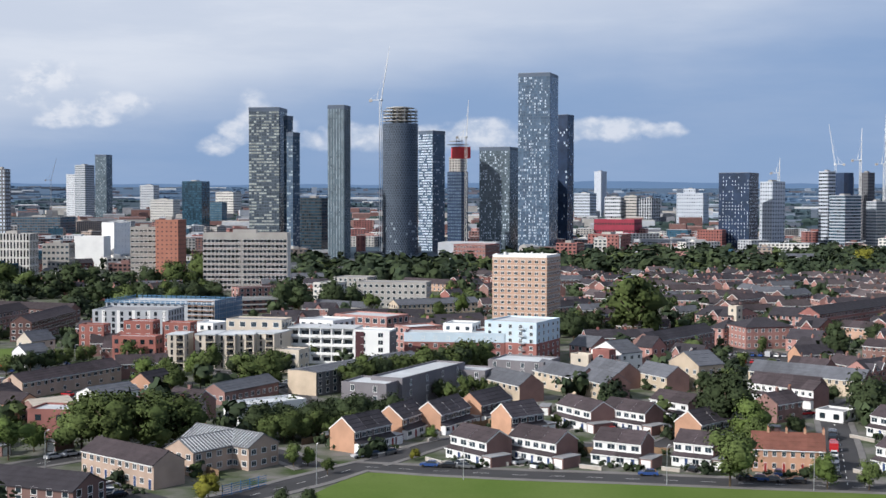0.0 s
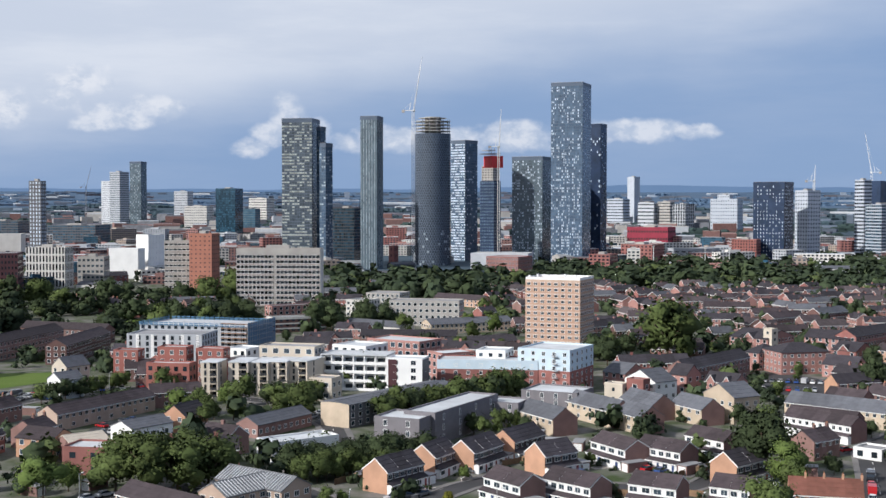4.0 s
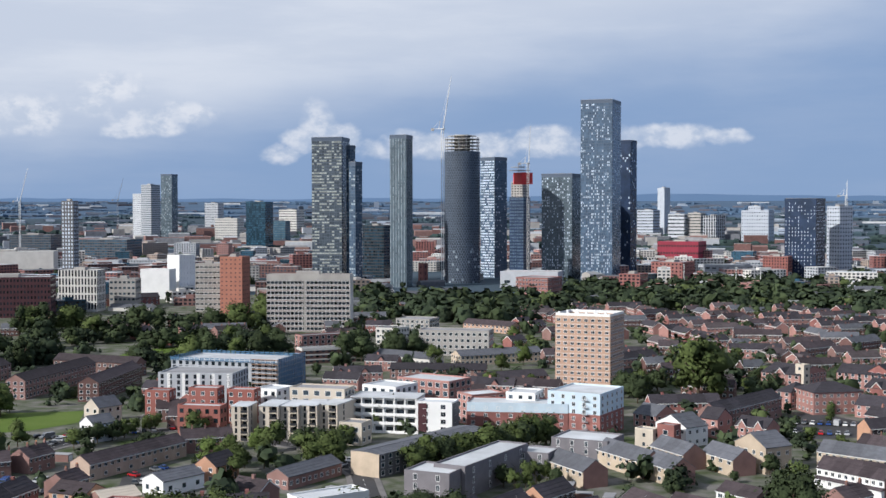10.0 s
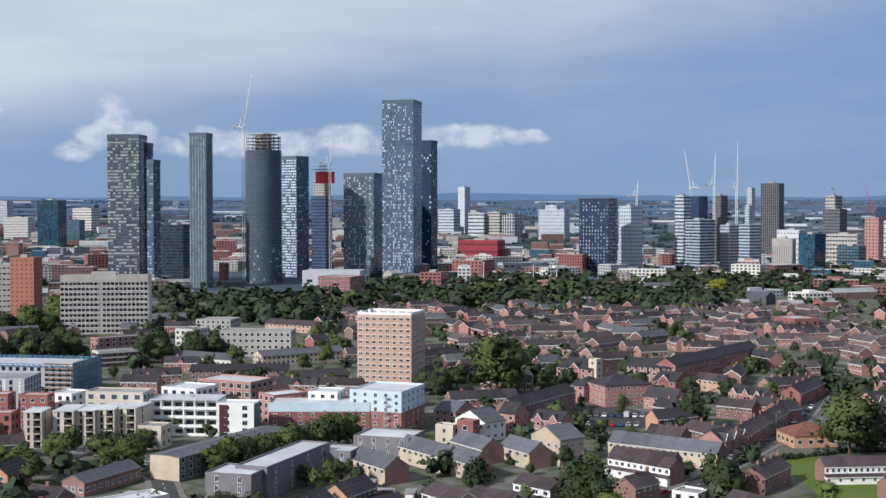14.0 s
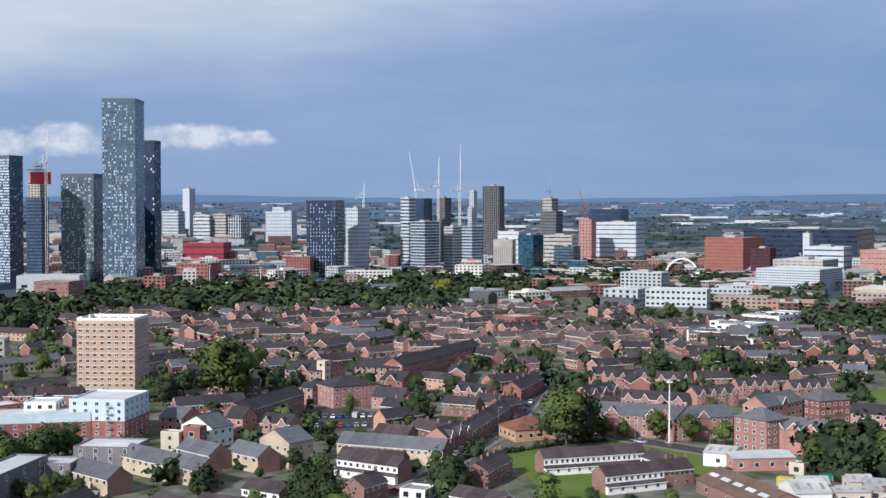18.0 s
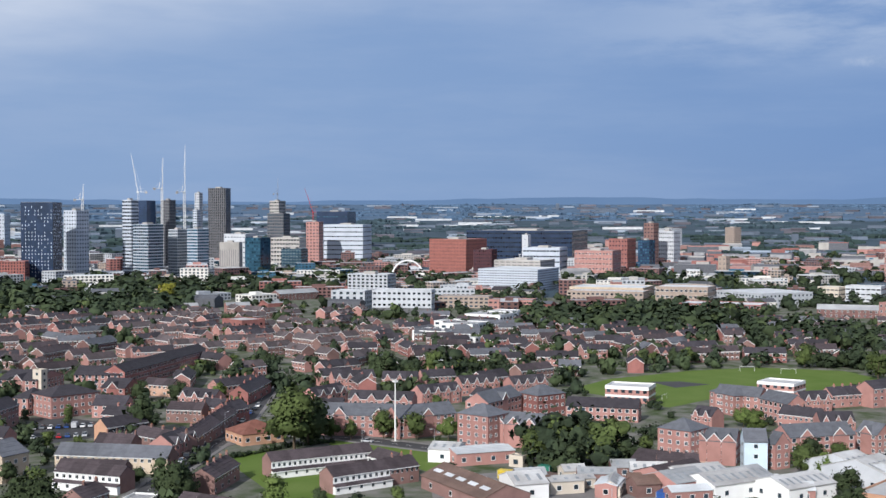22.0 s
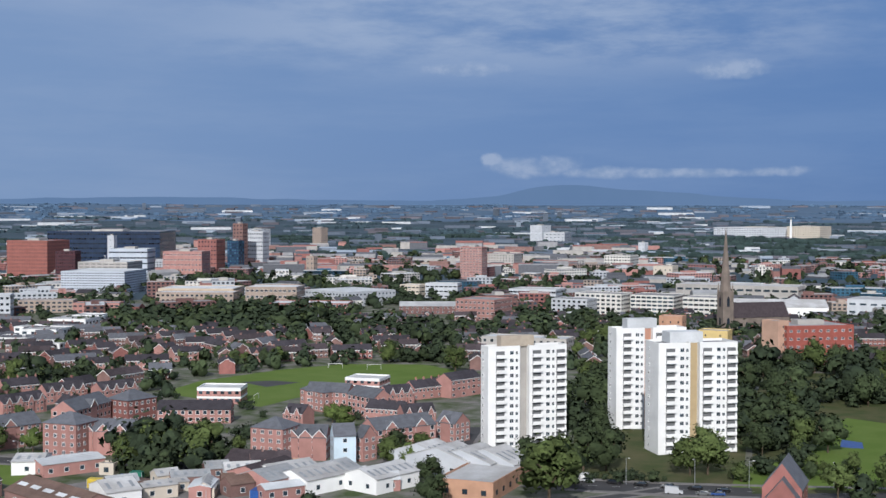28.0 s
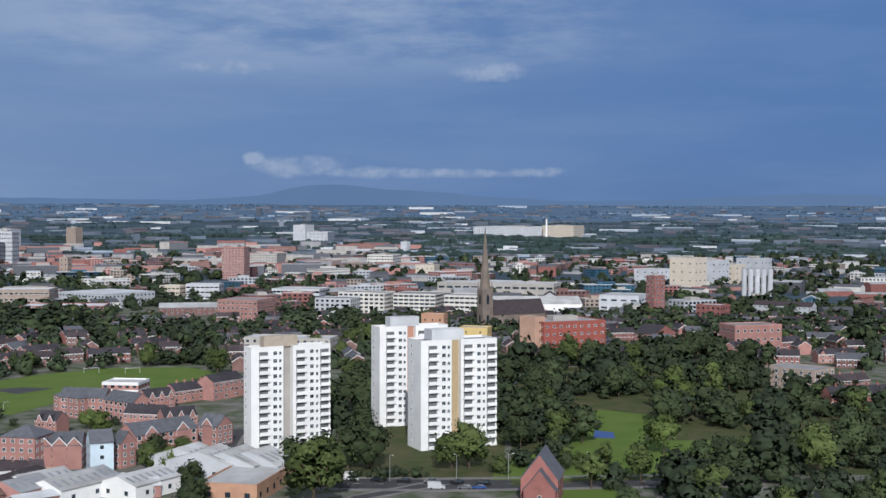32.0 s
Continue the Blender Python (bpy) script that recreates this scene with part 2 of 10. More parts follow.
SHEET_WHITE = mat("white_sheet_roof", (0.47, 0.47, 0.47), 0.5, 0.3, 0.12, 1.0, 0.1, per_object=0.12, second=(0.33, 0.32, 0.31))
SHEET_GREY = mat("grey_sheet_roof", (0.36, 0.37, 0.38), 0.55, 0.3, 0.1, 1.0, 0.2, per_object=0.15)
ASPHALT = mat("asphalt", (0.058, 0.057, 0.06), 0.9, 0.3, 0.08, 3.0, 0.2)
PAVING = mat("paving", (0.19, 0.18, 0.175), 0.9, 0.25, 0.2, 3.0, 0.2)
LINE_WHITE = mat("road_paint", (0.7, 0.7, 0.68), 0.7, 0.2, 1.0, 6.0)
GRASS = mat("grass", (0.088, 0.138, 0.026), 0.95, 0.25, 0.06, 1.2, 0.5, second=(0.115, 0.160, 0.040), spec=0.1)
ROUGH_GRASS = mat("rough_grass", (0.050, 0.066, 0.024), 0.95, 0.3, 0.09, 1.0, 0.5, second=(0.090, 0.086, 0.044), spec=0.1)
GLASS = glass("window_glass")
GLASS_BLUE = glass("blue_glass", (0.03, 0.075, 0.115), 0.12)
GLASS_DARK = glass("dark_glass", (0.018, 0.025, 0.035), 0.1, 0.5)
FRAME_WHITE = mat("white_frame", (0.75, 0.75, 0.74), 0.5, 0.06, 1.0, 8.0)
TOWER_FRAME = mat("tower_frame", (0.10, 0.132, 0.185), 0.4, 0.15, 0.05, 1.0, spec=0.5)
ROOFLIGHT = mat("rooflight_sheet", (0.27, 0.29, 0.31), 0.5, 0.3, 0.4, 3.0)
DARK_METAL = mat("dark_metal", (0.05, 0.052, 0.058), 0.45, 0.2, 0.4, 4.0, metal=0.3)
STEEL = mat("galvanised_steel", (0.45, 0.46, 0.48), 0.45, 0.2, 0.4, 4.0, metal=0.6)
CRANE_WHITE = mat("crane_paint", (0.72, 0.72, 0.70), 0.5, 0.1, 0.4, 4.0)
BARK = mat("bark", (0.10, 0.075, 0.05), 0.95, 0.35, 0.8, 5.0, 0.6)


def foliage(name, color, second):
    m = mat(name, color, 0.9, 0.45, 0.16, 2.2, 0.0, 0.0, 0.22, second, 0.12, 0.27)
    return m


LEAF_DARK = foliage("foliage_dark", (0.036, 0.050, 0.024), (0.047, 0.064, 0.029))
LEAF_MID = foliage("foliage_mid", (0.064, 0.087, 0.029), (0.082, 0.107, 0.036))
LEAF_LIGHT = foliage("foliage_light", (0.074, 0.106, 0.030), (0.096, 0.130, 0.038))
WOOD_MID = foliage("woodland_mid", (0.038, 0.053, 0.027), (0.049, 0.066, 0.031))
WOOD_DARK = foliage("woodland_dark", (0.028, 0.040, 0.024), (0.037, 0.051, 0.027))
WOOD_LIGHT = foliage("woodland_light", (0.058, 0.077, 0.030), (0.070, 0.091, 0.036))
LEAF_GOLD = foliage("foliage_gold", (0.13, 0.13, 0.02), (0.17, 0.165, 0.03))

# ---- building tools ----


def mesh_of(name, verts, faces, mats, slots=None):
    me = bpy.data.meshes.new(name)
    me.from_pydata(verts, [], faces)
    for m in mats:
        me.materials.append(m)
    if slots is not None:
        me.polygons.foreach_set("material_index", slots)
    me.update()
    return me


class Build:
    """Collects faces for one mesh."""

    def __init__(self, *mats):
        self.v, self.f, self.s, self.mats = [], [], [], mats

    def quad(self, pts, slot=0):
        n = len(self.v)
        self.v += [tuple(p) for p in pts]
        self.f.append(tuple(range(n, n + len(pts))))
        self.s.append(slot)

    def box(self, x0, y0, z0, x1, y1, z1, slot=0, bottom=False):
        n = len(self.v)
        self.v += [(x0, y0, z0), (x1, y0, z0), (x1, y1, z0), (x0, y1, z0), (x0, y0, z1), (x1, y0, z1), (x1, y1, z1), (x0, y1, z1)]
        fs = [(0, 1, 5, 4), (1, 2, 6, 5), (2, 3, 7, 6), (3, 0, 4, 7), (4, 5, 6, 7)] + ([(3, 2, 1, 0)] if bottom else [])
        self.f += [tuple(n + i for i in q) for q in fs]
        self.s += [slot] * len(fs)

    def prism(self, pts, z0, z1, slot=0, top=None):
        """An upright prism on a counter-clockwise outline."""
        n, k = len(self.v), len(pts)
        self.v += [(x, y, z0) for x, y in pts] + [(x, y, z1) for x, y in pts]
        for i in range(k):
            j = (i + 1) % k
            self.f.append((n + i, n + j, n + k + j, n + k + i))
            self.s.append(slot)
        self.f.append(tuple(range(n + k, n + 2 * k)))
        self.s.append(slot if top is None else top)

    def ring(self, x0, y0, x1, y1, t, z0, z1, slot=0):
        """A rectangular kerb of thickness t, in one piece."""
        n = len(self.v)
        o = ((x0, y0), (x1, y0), (x1, y1), (x0, y1))
        i = ((x0 + t, y0 + t), (x1 - t, y0 + t), (x1 - t, y1 - t), (x0 + t, y1 - t))
        for pts, z in ((o, z0), (o, z1), (i, z1), (i, z0)):
            self.v += [(x, y, z) for x, y in pts]
        for lv in range(3):
            for k in range(4):
                j = (k + 1) % 4
                self.f.append((n + lv * 4 + k, n + lv * 4 + j, n + lv * 4 + 4 + j, n + lv * 4 + 4 + k))
                self.s.append(slot)

    def extrude(self, prof, x0, x1, slot=0):
        """A closed outline in y and z, pulled along x."""
        n, k = len(self.v), len(prof)
        self.v += [(x0, y, z) for y, z in prof] + [(x1, y, z) for y, z in prof]
        for i in range(k):
            j = (i + 1) % k
            self.f.append((n + i, n + j, n + k + j, n + k + i))
            self.s.append(slot)
        self.f += [tuple(range(n + k - 1, n - 1, -1)), tuple(range(n + k, n + 2 * k))]
        self.s += [slot, slot]

    def beam(self, a, b, r, slot=0):
        """A square bar from a to b."""
        a, b = Vector(a), Vector(b)
        q = (b - a).to_track_quat("Z", "Y")
        n = len(self.v)
        for p in (a, b):
            for sx, sy in ((-1, -1), (1, -1), (1, 1), (-1, 1)):
                self.v.append(tuple(p + q @ Vector((sx * r, sy * r, 0))))
        for i in range(4):
            j = (i + 1) % 4
            self.f.append((n + i, n + j, n + 4 + j, n + 4 + i))
        self.f += [(n + 3, n + 2, n + 1, n), (n + 4, n + 5, n + 6, n + 7)]
        self.s += [slot] * 6

    def cyl(self, x, y, z0, z1, r0, r1, k=8, slot=0):
        n = len(self.v)
        for z, r in ((z0, r0), (z1, r1)):
            self.v += [(x + r * math.cos(2 * math.pi * i / k), y + r * math.sin(2 * math.pi * i / k), z) for i in range(k)]
        for i in range(k):
            j = (i + 1) % k
            self.f.append((n + i, n + j, n + k + j, n + k + i))
            self.s.append(slot)
        self.f.append(tuple(range(n + k, n + 2 * k)))
        self.s.append(slot)

    def mesh(self, name):
        return mesh_of(name, self.v, self.f, self.mats, self.s)


def part(name, build, parent, label="", at=None, kind=""):
    """Links a Build, or a mesh, as one mesh object under a thing or a part."""
    ob = new(name, build if isinstance(build, bpy.types.Mesh) else build.mesh(name))
    ob.parent = parent
    if at is not None:
        ob.matrix_basis = at
    return tagged(ob, label, kind=kind)


def thing(name, label, category, x=0, y=0, z=0, rot=0, group="", kind=""):
    if len(label.split()) < 4:
        label += " among the houses"
    ob = new(name)
    ob.empty_display_size = 0.5
    ob.matrix_basis = pose(x, y, z, 0, 0, rot)
    return tagged(ob, label, category, group, kind)


# past 2200 m the ground is raised to fit the camera's view
def terrain(r):
    return 0.0 if r < 2200 else 114 * ((r - 2200) / 2700) ** 1.4


def ground_z(x, y):
    return terrain(math.hypot(x, y))


WINDOWS = {}


def window_mesh(w, h, frame_mat=FRAME_WHITE, glass_mat=GLASS, bars=1, edge=0.1):
    """A window standing in the xz plane, facing -y: frame, sill and pane."""
    key = (round(w, 2), round(h, 2), frame_mat.name, glass_mat.name, bars)
    if key not in WINDOWS:
        b = Build(frame_mat, glass_mat)
        xs = [-w / 2]
        for i in range(bars + 1):
            x0, x1 = -w / 2 + w * i / (bars + 1), -w / 2 + w * (i + 1) / (bars + 1)
            xs += [x0 + (edge if i == 0 else 0.03), x1 - (edge if i == bars else 0.03)]
        xs.append(w / 2)
        zs = [-0.06, edge * 0.5, h - edge, h]
        n = len(xs)
        b.v += [(xx, -0.12 if k == 0 else -0.07, zz) for k, zz in enumerate(zs) for xx in xs] + [(xx, 0.02, zz) for zz in (zs[0], zs[3]) for xx in xs]
        for k in range(3):
            for i in range(n - 1):
                a = [k * n + i, k * n + i + 1, (k + 1) * n + i + 1, (k + 1) * n + i]
                if k == 1 and i % 2 == 1:
                    m = len(b.v)
                    b.v += [(b.v[q][0], -0.03, b.v[q][2]) for q in a]
                    b.f += [(a[q], a[(q + 1) % 4], m + (q + 1) % 4, m + q) for q in range(4)] + [tuple(range(m, m + 4))]
                    b.s += [0, 0, 0, 0, 1]
                else:
                    b.f.append(tuple(a))
                    b.s.append(0)
        for i in range(n - 1):
            b.f += [(4 * n + i, 4 * n + i + 1, i + 1, i), (3 * n + i, 3 * n + i + 1, 5 * n + i + 1, 5 * n + i)]
            b.s += [0, 0]
        b.f += [(4 * n, 0, n, 2 * n, 3 * n, 5 * n), (5 * n - 1, 6 * n - 1, 4 * n - 1, 3 * n - 1, 2 * n - 1, n - 1)]
        b.s += [0, 0]
        WINDOWS[key] = b.mesh("window")
    return WINDOWS[key]


def sides(w, d):
    """The four faces of a block: width, and the pose of the middle of its foot."""
    return ((w, pose(0, -d / 2, 0)), (d, pose(w / 2, 0, 0, 0, 0, 90)), (w, pose(0, d / 2, 0, 0, 0, 180)), (d, pose(-w / 2, 0, 0, 0, 0, -90)))


def window_field(b, m, width, floors, bays, z0, fh, ww, wh, sill, slot_glass, slot_frame=None, skip=None, proud=0.05):
    """Panes, each a shallow box on the face m, joined into Build b."""
    step = width / bays
    for fl in range(floors):
        for i in range(bays):
            if skip and skip(fl, i):
                continue
            cx, zz = -width / 2 + step * (i + 0.5), z0 + fl * fh + sill
            w2 = ww / 2
            pts = [(cx - w2, -proud, zz), (cx + w2, -proud, zz), (cx + w2, -proud, zz + wh), (cx - w2, -proud, zz + wh)]
            b.quad([m @ Vector(p) for p in pts], slot_glass)
            if slot_frame is not None:
                for x0, x1, za, zb in ((cx - w2 - 0.12, cx + w2 + 0.12, zz - 0.15, zz), (cx - w2 - 0.12, cx + w2 + 0.12, zz + wh, zz + wh + 0.1),
                                       (cx - w2 - 0.12, cx - w2, zz, zz + wh), (cx + w2, cx + w2 + 0.12, zz, zz + wh)):
                    b.quad([m @ Vector(p) for p in ((x0, -proud - 0.03, za), (x1, -proud - 0.03, za), (x1, -proud - 0.03, zb), (x0, -proud - 0.03, zb))], slot_frame)


def block(name, label, category, x, y, w, d, h, rot, wall=CONCRETE, floors=4, bay=3.2, win=(1.6, 1.5), glass_mat=GLASS, frame_mat=None,
          roof=FELT, group="", parapet=0.6, single=False, plant=True, bands=None, faces=(0, 1, 2, 3), wall_label="", base=0.0):
    """A flat-roofed building: wall, roof, parapet, windows, plant room."""
    z = ground_z(x, y)
    e = thing(name, label, category, x, y, z, rot, group)
    b = Build(wall)
    b.box(-w / 2, -d / 2, -1, w / 2, d / 2, h)
    wall_ob = part("wall", b, e, wall_label)
    r = Build(roof, wall)
    r.box(-w / 2 + 0.35, -d / 2 + 0.35, h, w / 2 - 0.35, d / 2 - 0.35, h + 0.12)
    part("roof", r, e)
    p = Build(wall if bands is None else bands)
    p.ring(-w / 2, -d / 2, w / 2, d / 2, 0.35, h, h + parapet)
    part("parapet", p, e)
    if plant and min(w, d) > 8 and (h > 21 or group == "city buildings"):
        q = Build(wall if h < 12 else CONCRETE)
        q.box(-w * 0.16, -d * 0.2, h + 0.12, w * 0.12, d * 0.2, h + 2.6)
        part("plant_room", q, e)
    fh = (h - base) / floors
    if bands is not None:
        q = Build(bands)
        for fl in range(floors):
            zz = base + fl * fh
            for width, m in sides(w, d):
                q.quad([m @ Vector(pp) for pp in ((-width / 2 - 0.05, -0.06, zz + fh * 0.72), (width / 2 + 0.05, -0.06, zz + fh * 0.72), (width / 2 + 0.05, -0.06, zz + fh), (-width / 2 - 0.05, -0.06, zz + fh))])
        part("spandrel", q, e, kind="stuff")
    ww, wh = win
    wh = min(wh, fh * 0.8)
    if single:
        me = window_mesh(ww, wh, frame_mat or FRAME_WHITE, glass_mat)
        for k, (width, m) in enumerate(sides(w, d)):
            if k not in faces:
                continue
            n = max(1, int(width / bay))
            for fl in range(floors):
                for i in range(n):
                    part("window", me, wall_ob, at=m @ pose(-width / 2 + width / n * (i + 0.5), 0, base + fl * fh + fh * 0.3))
    else:
        q = Build(glass_mat, frame_mat or wall)
        for k, (width, m) in enumerate(sides(w, d)):
            if k in faces:
                window_field(q, m, width, floors, max(1, int(width / bay)), base, fh, ww, wh, fh * 0.3, 0, 1 if frame_mat else None)
        part("glazing", q, e, kind="stuff")
    return e


def panel_on(e, name, w, d, face, x0, x1, z0, z1, material, label="", off=0.09):
    """A proud facade panel on one face of a block."""
    m = sides(w, d)[face][1]
    b = Build(material)
    b.box(x0, -off, z0, x1, 0.0, z1, bottom=True)
    return part(name, b, e, label, at=m)

# ---- kinds of things ----
DOOR_MATS = [mat("door_red", (0.25, 0.03, 0.025), 0.5, 0.1), mat("door_green", (0.03, 0.10, 0.05), 0.5, 0.1), mat("door_blue", (0.03, 0.06, 0.16), 0.5, 0.1), mat("door_white", (0.6, 0.6, 0.58), 0.5, 0.1)]
POT = mat("chimney_pot", (0.42, 0.19, 0.10), 0.9, 0.2)
HOUSES = {}
# kind: width, depth, eaves, ridge, wall, roof, front panel, chimney, front gable, category words
KINDS = {
    "white70": (6.2, 7.4, 5.1, 7.2, BRICK_BROWN, TILE_BROWN, WHITE_PAINT, False, False, "brown-roofed house with a white-panelled upper front"),
    "orange70": (6.2, 7.4, 5.1, 7.9, BRICK_ORANGE, TILE_DARK, TILE_BROWN, False, False, "orange brick house with a tile-hung upper front and dark roof"),
    "buff": (6.6, 8.4, 5.0, 7.9, BRICK_BUFF, SLATE, None, False, False, "buff brick house with a grey slate roof"),
    "pink": (5.6, 8.0, 5.2, 8.0, BRICK_PINK, TILE_DARK, None, True, False, "pink brick terraced house with a dark tiled roof"),
    "pinkgable": (7.0, 8.4, 5.4, 8.2, BRICK_PINK, TILE_DARK, None, False, True, "pink brick house with a small front gable"),
    "red": (5.6, 8.0, 5.1, 7.9, BRICK_RED, TILE_DARK, None, True, False, "red brick terraced house with a dark tiled roof"),
    "brown": (5.8, 7.8, 5.0, 7.4, BRICK_BROWN, TILE_BROWN, None, True, False, "brown brick terraced house with a brown tiled roof"),
    "brown3": (6.0, 8.4, 7.8, 10.6, BRICK_BROWN, TILE_DARK, None, False, False, "three-storey brown brick house with a dark roof"),
    "pink3": (6.2, 9.0, 7.9, 10.6, BRICK_PINK, TILE_DARK, None, False, False, "three-storey pink brick house with a dark roof"),
    "tan": (6.0, 7.8, 4.9, 7.3, BRICK_TAN, TILE_BROWN, None, False, False, "tan brick house with a brown tiled roof"),
    "beige": (5.8, 7.8, 5.0, 7.2, BRICK_BEIGE, TILE_BROWN, None, False, False, "beige brick terraced house with a brown tiled roof"),
    "redroof": (6.4, 8.2, 5.0, 7.8, BRICK_ORANGE, TILE_RED, None, True, False, "terracotta brick house with a red tiled roof"),
    "bungalow": (9.0, 8.0, 2.8, 5.4, BRICK_RED, TILE_BROWN, None, False, False, "low red brick bungalow with a brown roof"),
}


def gabled(b, w, d, eaves, ridge, slot=0):
    """Walls with gable ends, ridge along x."""
    x, y = w / 2, d / 2
    b.quad([(-x, -y, -0.5), (x, -y, -0.5), (x, -y, eaves), (-x, -y, eaves)], slot)
    b.quad([(x, y, -0.5), (-x, y, -0.5), (-x, y, eaves), (x, y, eaves)], slot)
    b.quad([(x, -y, -0.5), (x, y, -0.5), (x, y, eaves), (x, 0, ridge), (x, -y, eaves)], slot)
    b.quad([(-x, y, -0.5), (-x, -y, -0.5), (-x, -y, eaves), (-x, 0, ridge), (-x, y, eaves)], slot)


def roof_pair(b, w, d, eaves, ridge, over=0.35, thick=0.16, slot=0, x0=None, end=0.0):
    """Two roof slopes with thickness, ridge along x, with courses as shallow steps, and a ridge roll."""
    x = w / 2 + end
    rise = (ridge - eaves) / (d / 2)
    n, far = 4, d / 2 + over
    up, down = [], []
    for k in range(n):
        a, c = far * (1 - k / n), far * (1 - (k + 1) / n)
        up += [(a, ridge - a * rise + thick + 0.06), (c, ridge - c * rise + thick - 0.01)]
    edge = ridge - far * rise
    prof = [(-far, edge)] + [(-a, z) for a, z in up[:-1]] + [(-0.14, ridge + thick), (-0.1, ridge + thick + 0.14), (0.1, ridge + thick + 0.14), (0.14, ridge + thick)]
    prof += [(a, z) for a, z in up[:-1][::-1]] + [(far, edge), (0, ridge)]
    b.extrude(prof[::-1], -x, x, slot)


def make_house(kind, detail):
    key = (kind, detail)
    if key in HOUSES:
        return HOUSES[key]
    w, d, eaves, ridge, wall, roof, panel, stack, gable, words = KINDS[kind]
    e = thing("house", words, "house", 0, 0, -500)
    b = Build(wall)
    gabled(b, w, d, eaves, ridge)
    wl = part("wall", b, e)
    b = Build(roof)
    roof_pair(b, w, d, eaves, ridge)
    part("roof", b, e)
    b = Build(FRAME_WHITE)
    b.box(-w / 2, -(d / 2 + 0.33) - 0.05, eaves - 0.32, w / 2, -(d / 2 + 0.33) + 0.05, eaves - 0.12, bottom=True)
    part("gutter", b, e, "white plastic gutter")
    levels = 3 if eaves > 7 else (1 if eaves < 4 else 2)
    ww = 1.5
    xs = (-w * 0.27, w * 0.25)
    spots = []
    for lv in range(levels):
        for sgn, rz in ((-1, 0), (1, 180)):
            for i, xx in enumerate(xs):
                if lv == 0 and i == 1:
                    continue
                spots.append((xx, sgn, rz, 0.85 + 2.55 * lv))
    if panel:
        b = Build(panel)
        b.box(-w / 2 + 0.08, -d / 2 - 0.06, 2.95, w / 2 - 0.08, -d / 2 + 0.02, eaves - 0.3, bottom=True)
        part("front_panel", b, e, "white boarded panel across the front" if panel is WHITE_PAINT else "brown hung tiles across the upper front")
        b = Build(WHITE)
        b.box(-w / 2 + 0.05, -d / 2 - 1.4, -0.3, w / 2 - 0.05, -d / 2, 2.2)
        part("front_room", b, e, "white-rendered ground floor front")
        b = Build(roof)
        b.extrude([(-d / 2 - 1.75, 2.12), (-d / 2 - 0.02, 2.85), (-d / 2 - 0.02, 3.0), (-d / 2 - 1.75, 2.27)], -w / 2 - 0.05, w / 2 + 0.05)
        part("lean_to_roof", b, e, "tiled lean-to roof over the front")
        b = Build(WHITE_PAINT)
        b.box(-w / 2 - 0.05, -d / 2 - 1.82, 2.02, w / 2 + 0.05, -d / 2 - 1.75, 2.24, bottom=True)
        part("fascia", b, e)
    if detail:
        me = window_mesh(2.1 if panel else ww, 1.2)
        for xx, sgn, rz, zz in spots:
            part("window", me, wl, at=pose(xx, sgn * (d / 2 + ((0.07 if zz > 2 else 1.4) if panel and sgn < 0 else 0.0)), zz, 0, 0, rz))
        b = Build(DOOR_MATS[len(HOUSES) % 4], FRAME_WHITE)
        b.box(-0.45, -0.05, 0, 0.45, 0.02, 2.0)
        b.box(-0.53, -0.03, 0, -0.45, 0.02, 2.08, 1)
        b.box(0.45, -0.03, 0, 0.53, 0.02, 2.08, 1)
        b.box(-0.45, -0.03, 2.0, 0.45, 0.02, 2.08, 1)
        part("door", b, wl, at=pose(w * 0.25, -d / 2 - (1.4 if panel else 0), 0))
    else:
        b = Build(GLASS, FRAME_WHITE)
        for xx, sgn, rz, zz in spots:
            m = pose(xx, sgn * (d / 2 + ((0.07 if zz > 2 else 1.4) if panel and sgn < 0 else 0.0)), zz, 0, 0, rz)
            for x0, x1, z0, z1, o, s in ((-ww / 2, ww / 2, 0, 1.15, 0.03, 1), (-ww / 2 + 0.1, -0.04, 0.1, 1.05, 0.06, 0), (0.04, ww / 2 - 0.1, 0.1, 1.05, 0.06, 0)):
                b.quad([m @ Vector(p) for p in ((x0, -o, z0), (x1, -o, z0), (x1, -o, z1), (x0, -o, z1))], s)
        part("glazing", b, e, kind="stuff")
    if kind == "buff":
        x0, y0 = w / 2 + 0.012, d / 2
        # brown brick on this end alone paints in the gable's shade
        b = Build(BRICK_BROWN)
        b.quad([(x0, -y0, -0.4), (x0, y0, -0.4), (x0, y0, eaves), (x0, 0, ridge), (x0, -y0, eaves)])
        part("end_gable", b, e, "end gable in brown brick for its shade")
    if stack:
        b = Build(wall, POT)
        b.box(w / 2 - 0.85, -0.35, ridge - 0.5, w / 2 - 0.05, 0.35, ridge + 1.1)
        for yy in (-0.17, 0.17):
            b.cyl(w / 2 - 0.45, yy, ridge + 1.1, ridge + 1.5, 0.13, 0.1, 6, 1)
        part("chimney", b, e)
    if detail and kind in ("orange70", "white70", "pinkgable", "buff"):
        rise = (ridge - eaves) / (d / 2)
        for sx in (-1, 1):
            b = Build(FRAME_WHITE)
            xx, far = sx * (w / 2 + 0.06), d / 2 + 0.35
            zz = ridge - far * rise
            b.v += [(xx, -far, zz - 0.12), (xx, 0, ridge - 0.12), (xx, far, zz - 0.12), (xx, far, zz + 0.2), (xx, 0, ridge + 0.2), (xx, -far, zz + 0.2)]
            b.f += [(0, 1, 4, 5), (1, 2, 3, 4)]
            b.s += [0, 0]
            part("bargeboard", b, e, "white painted bargeboard")
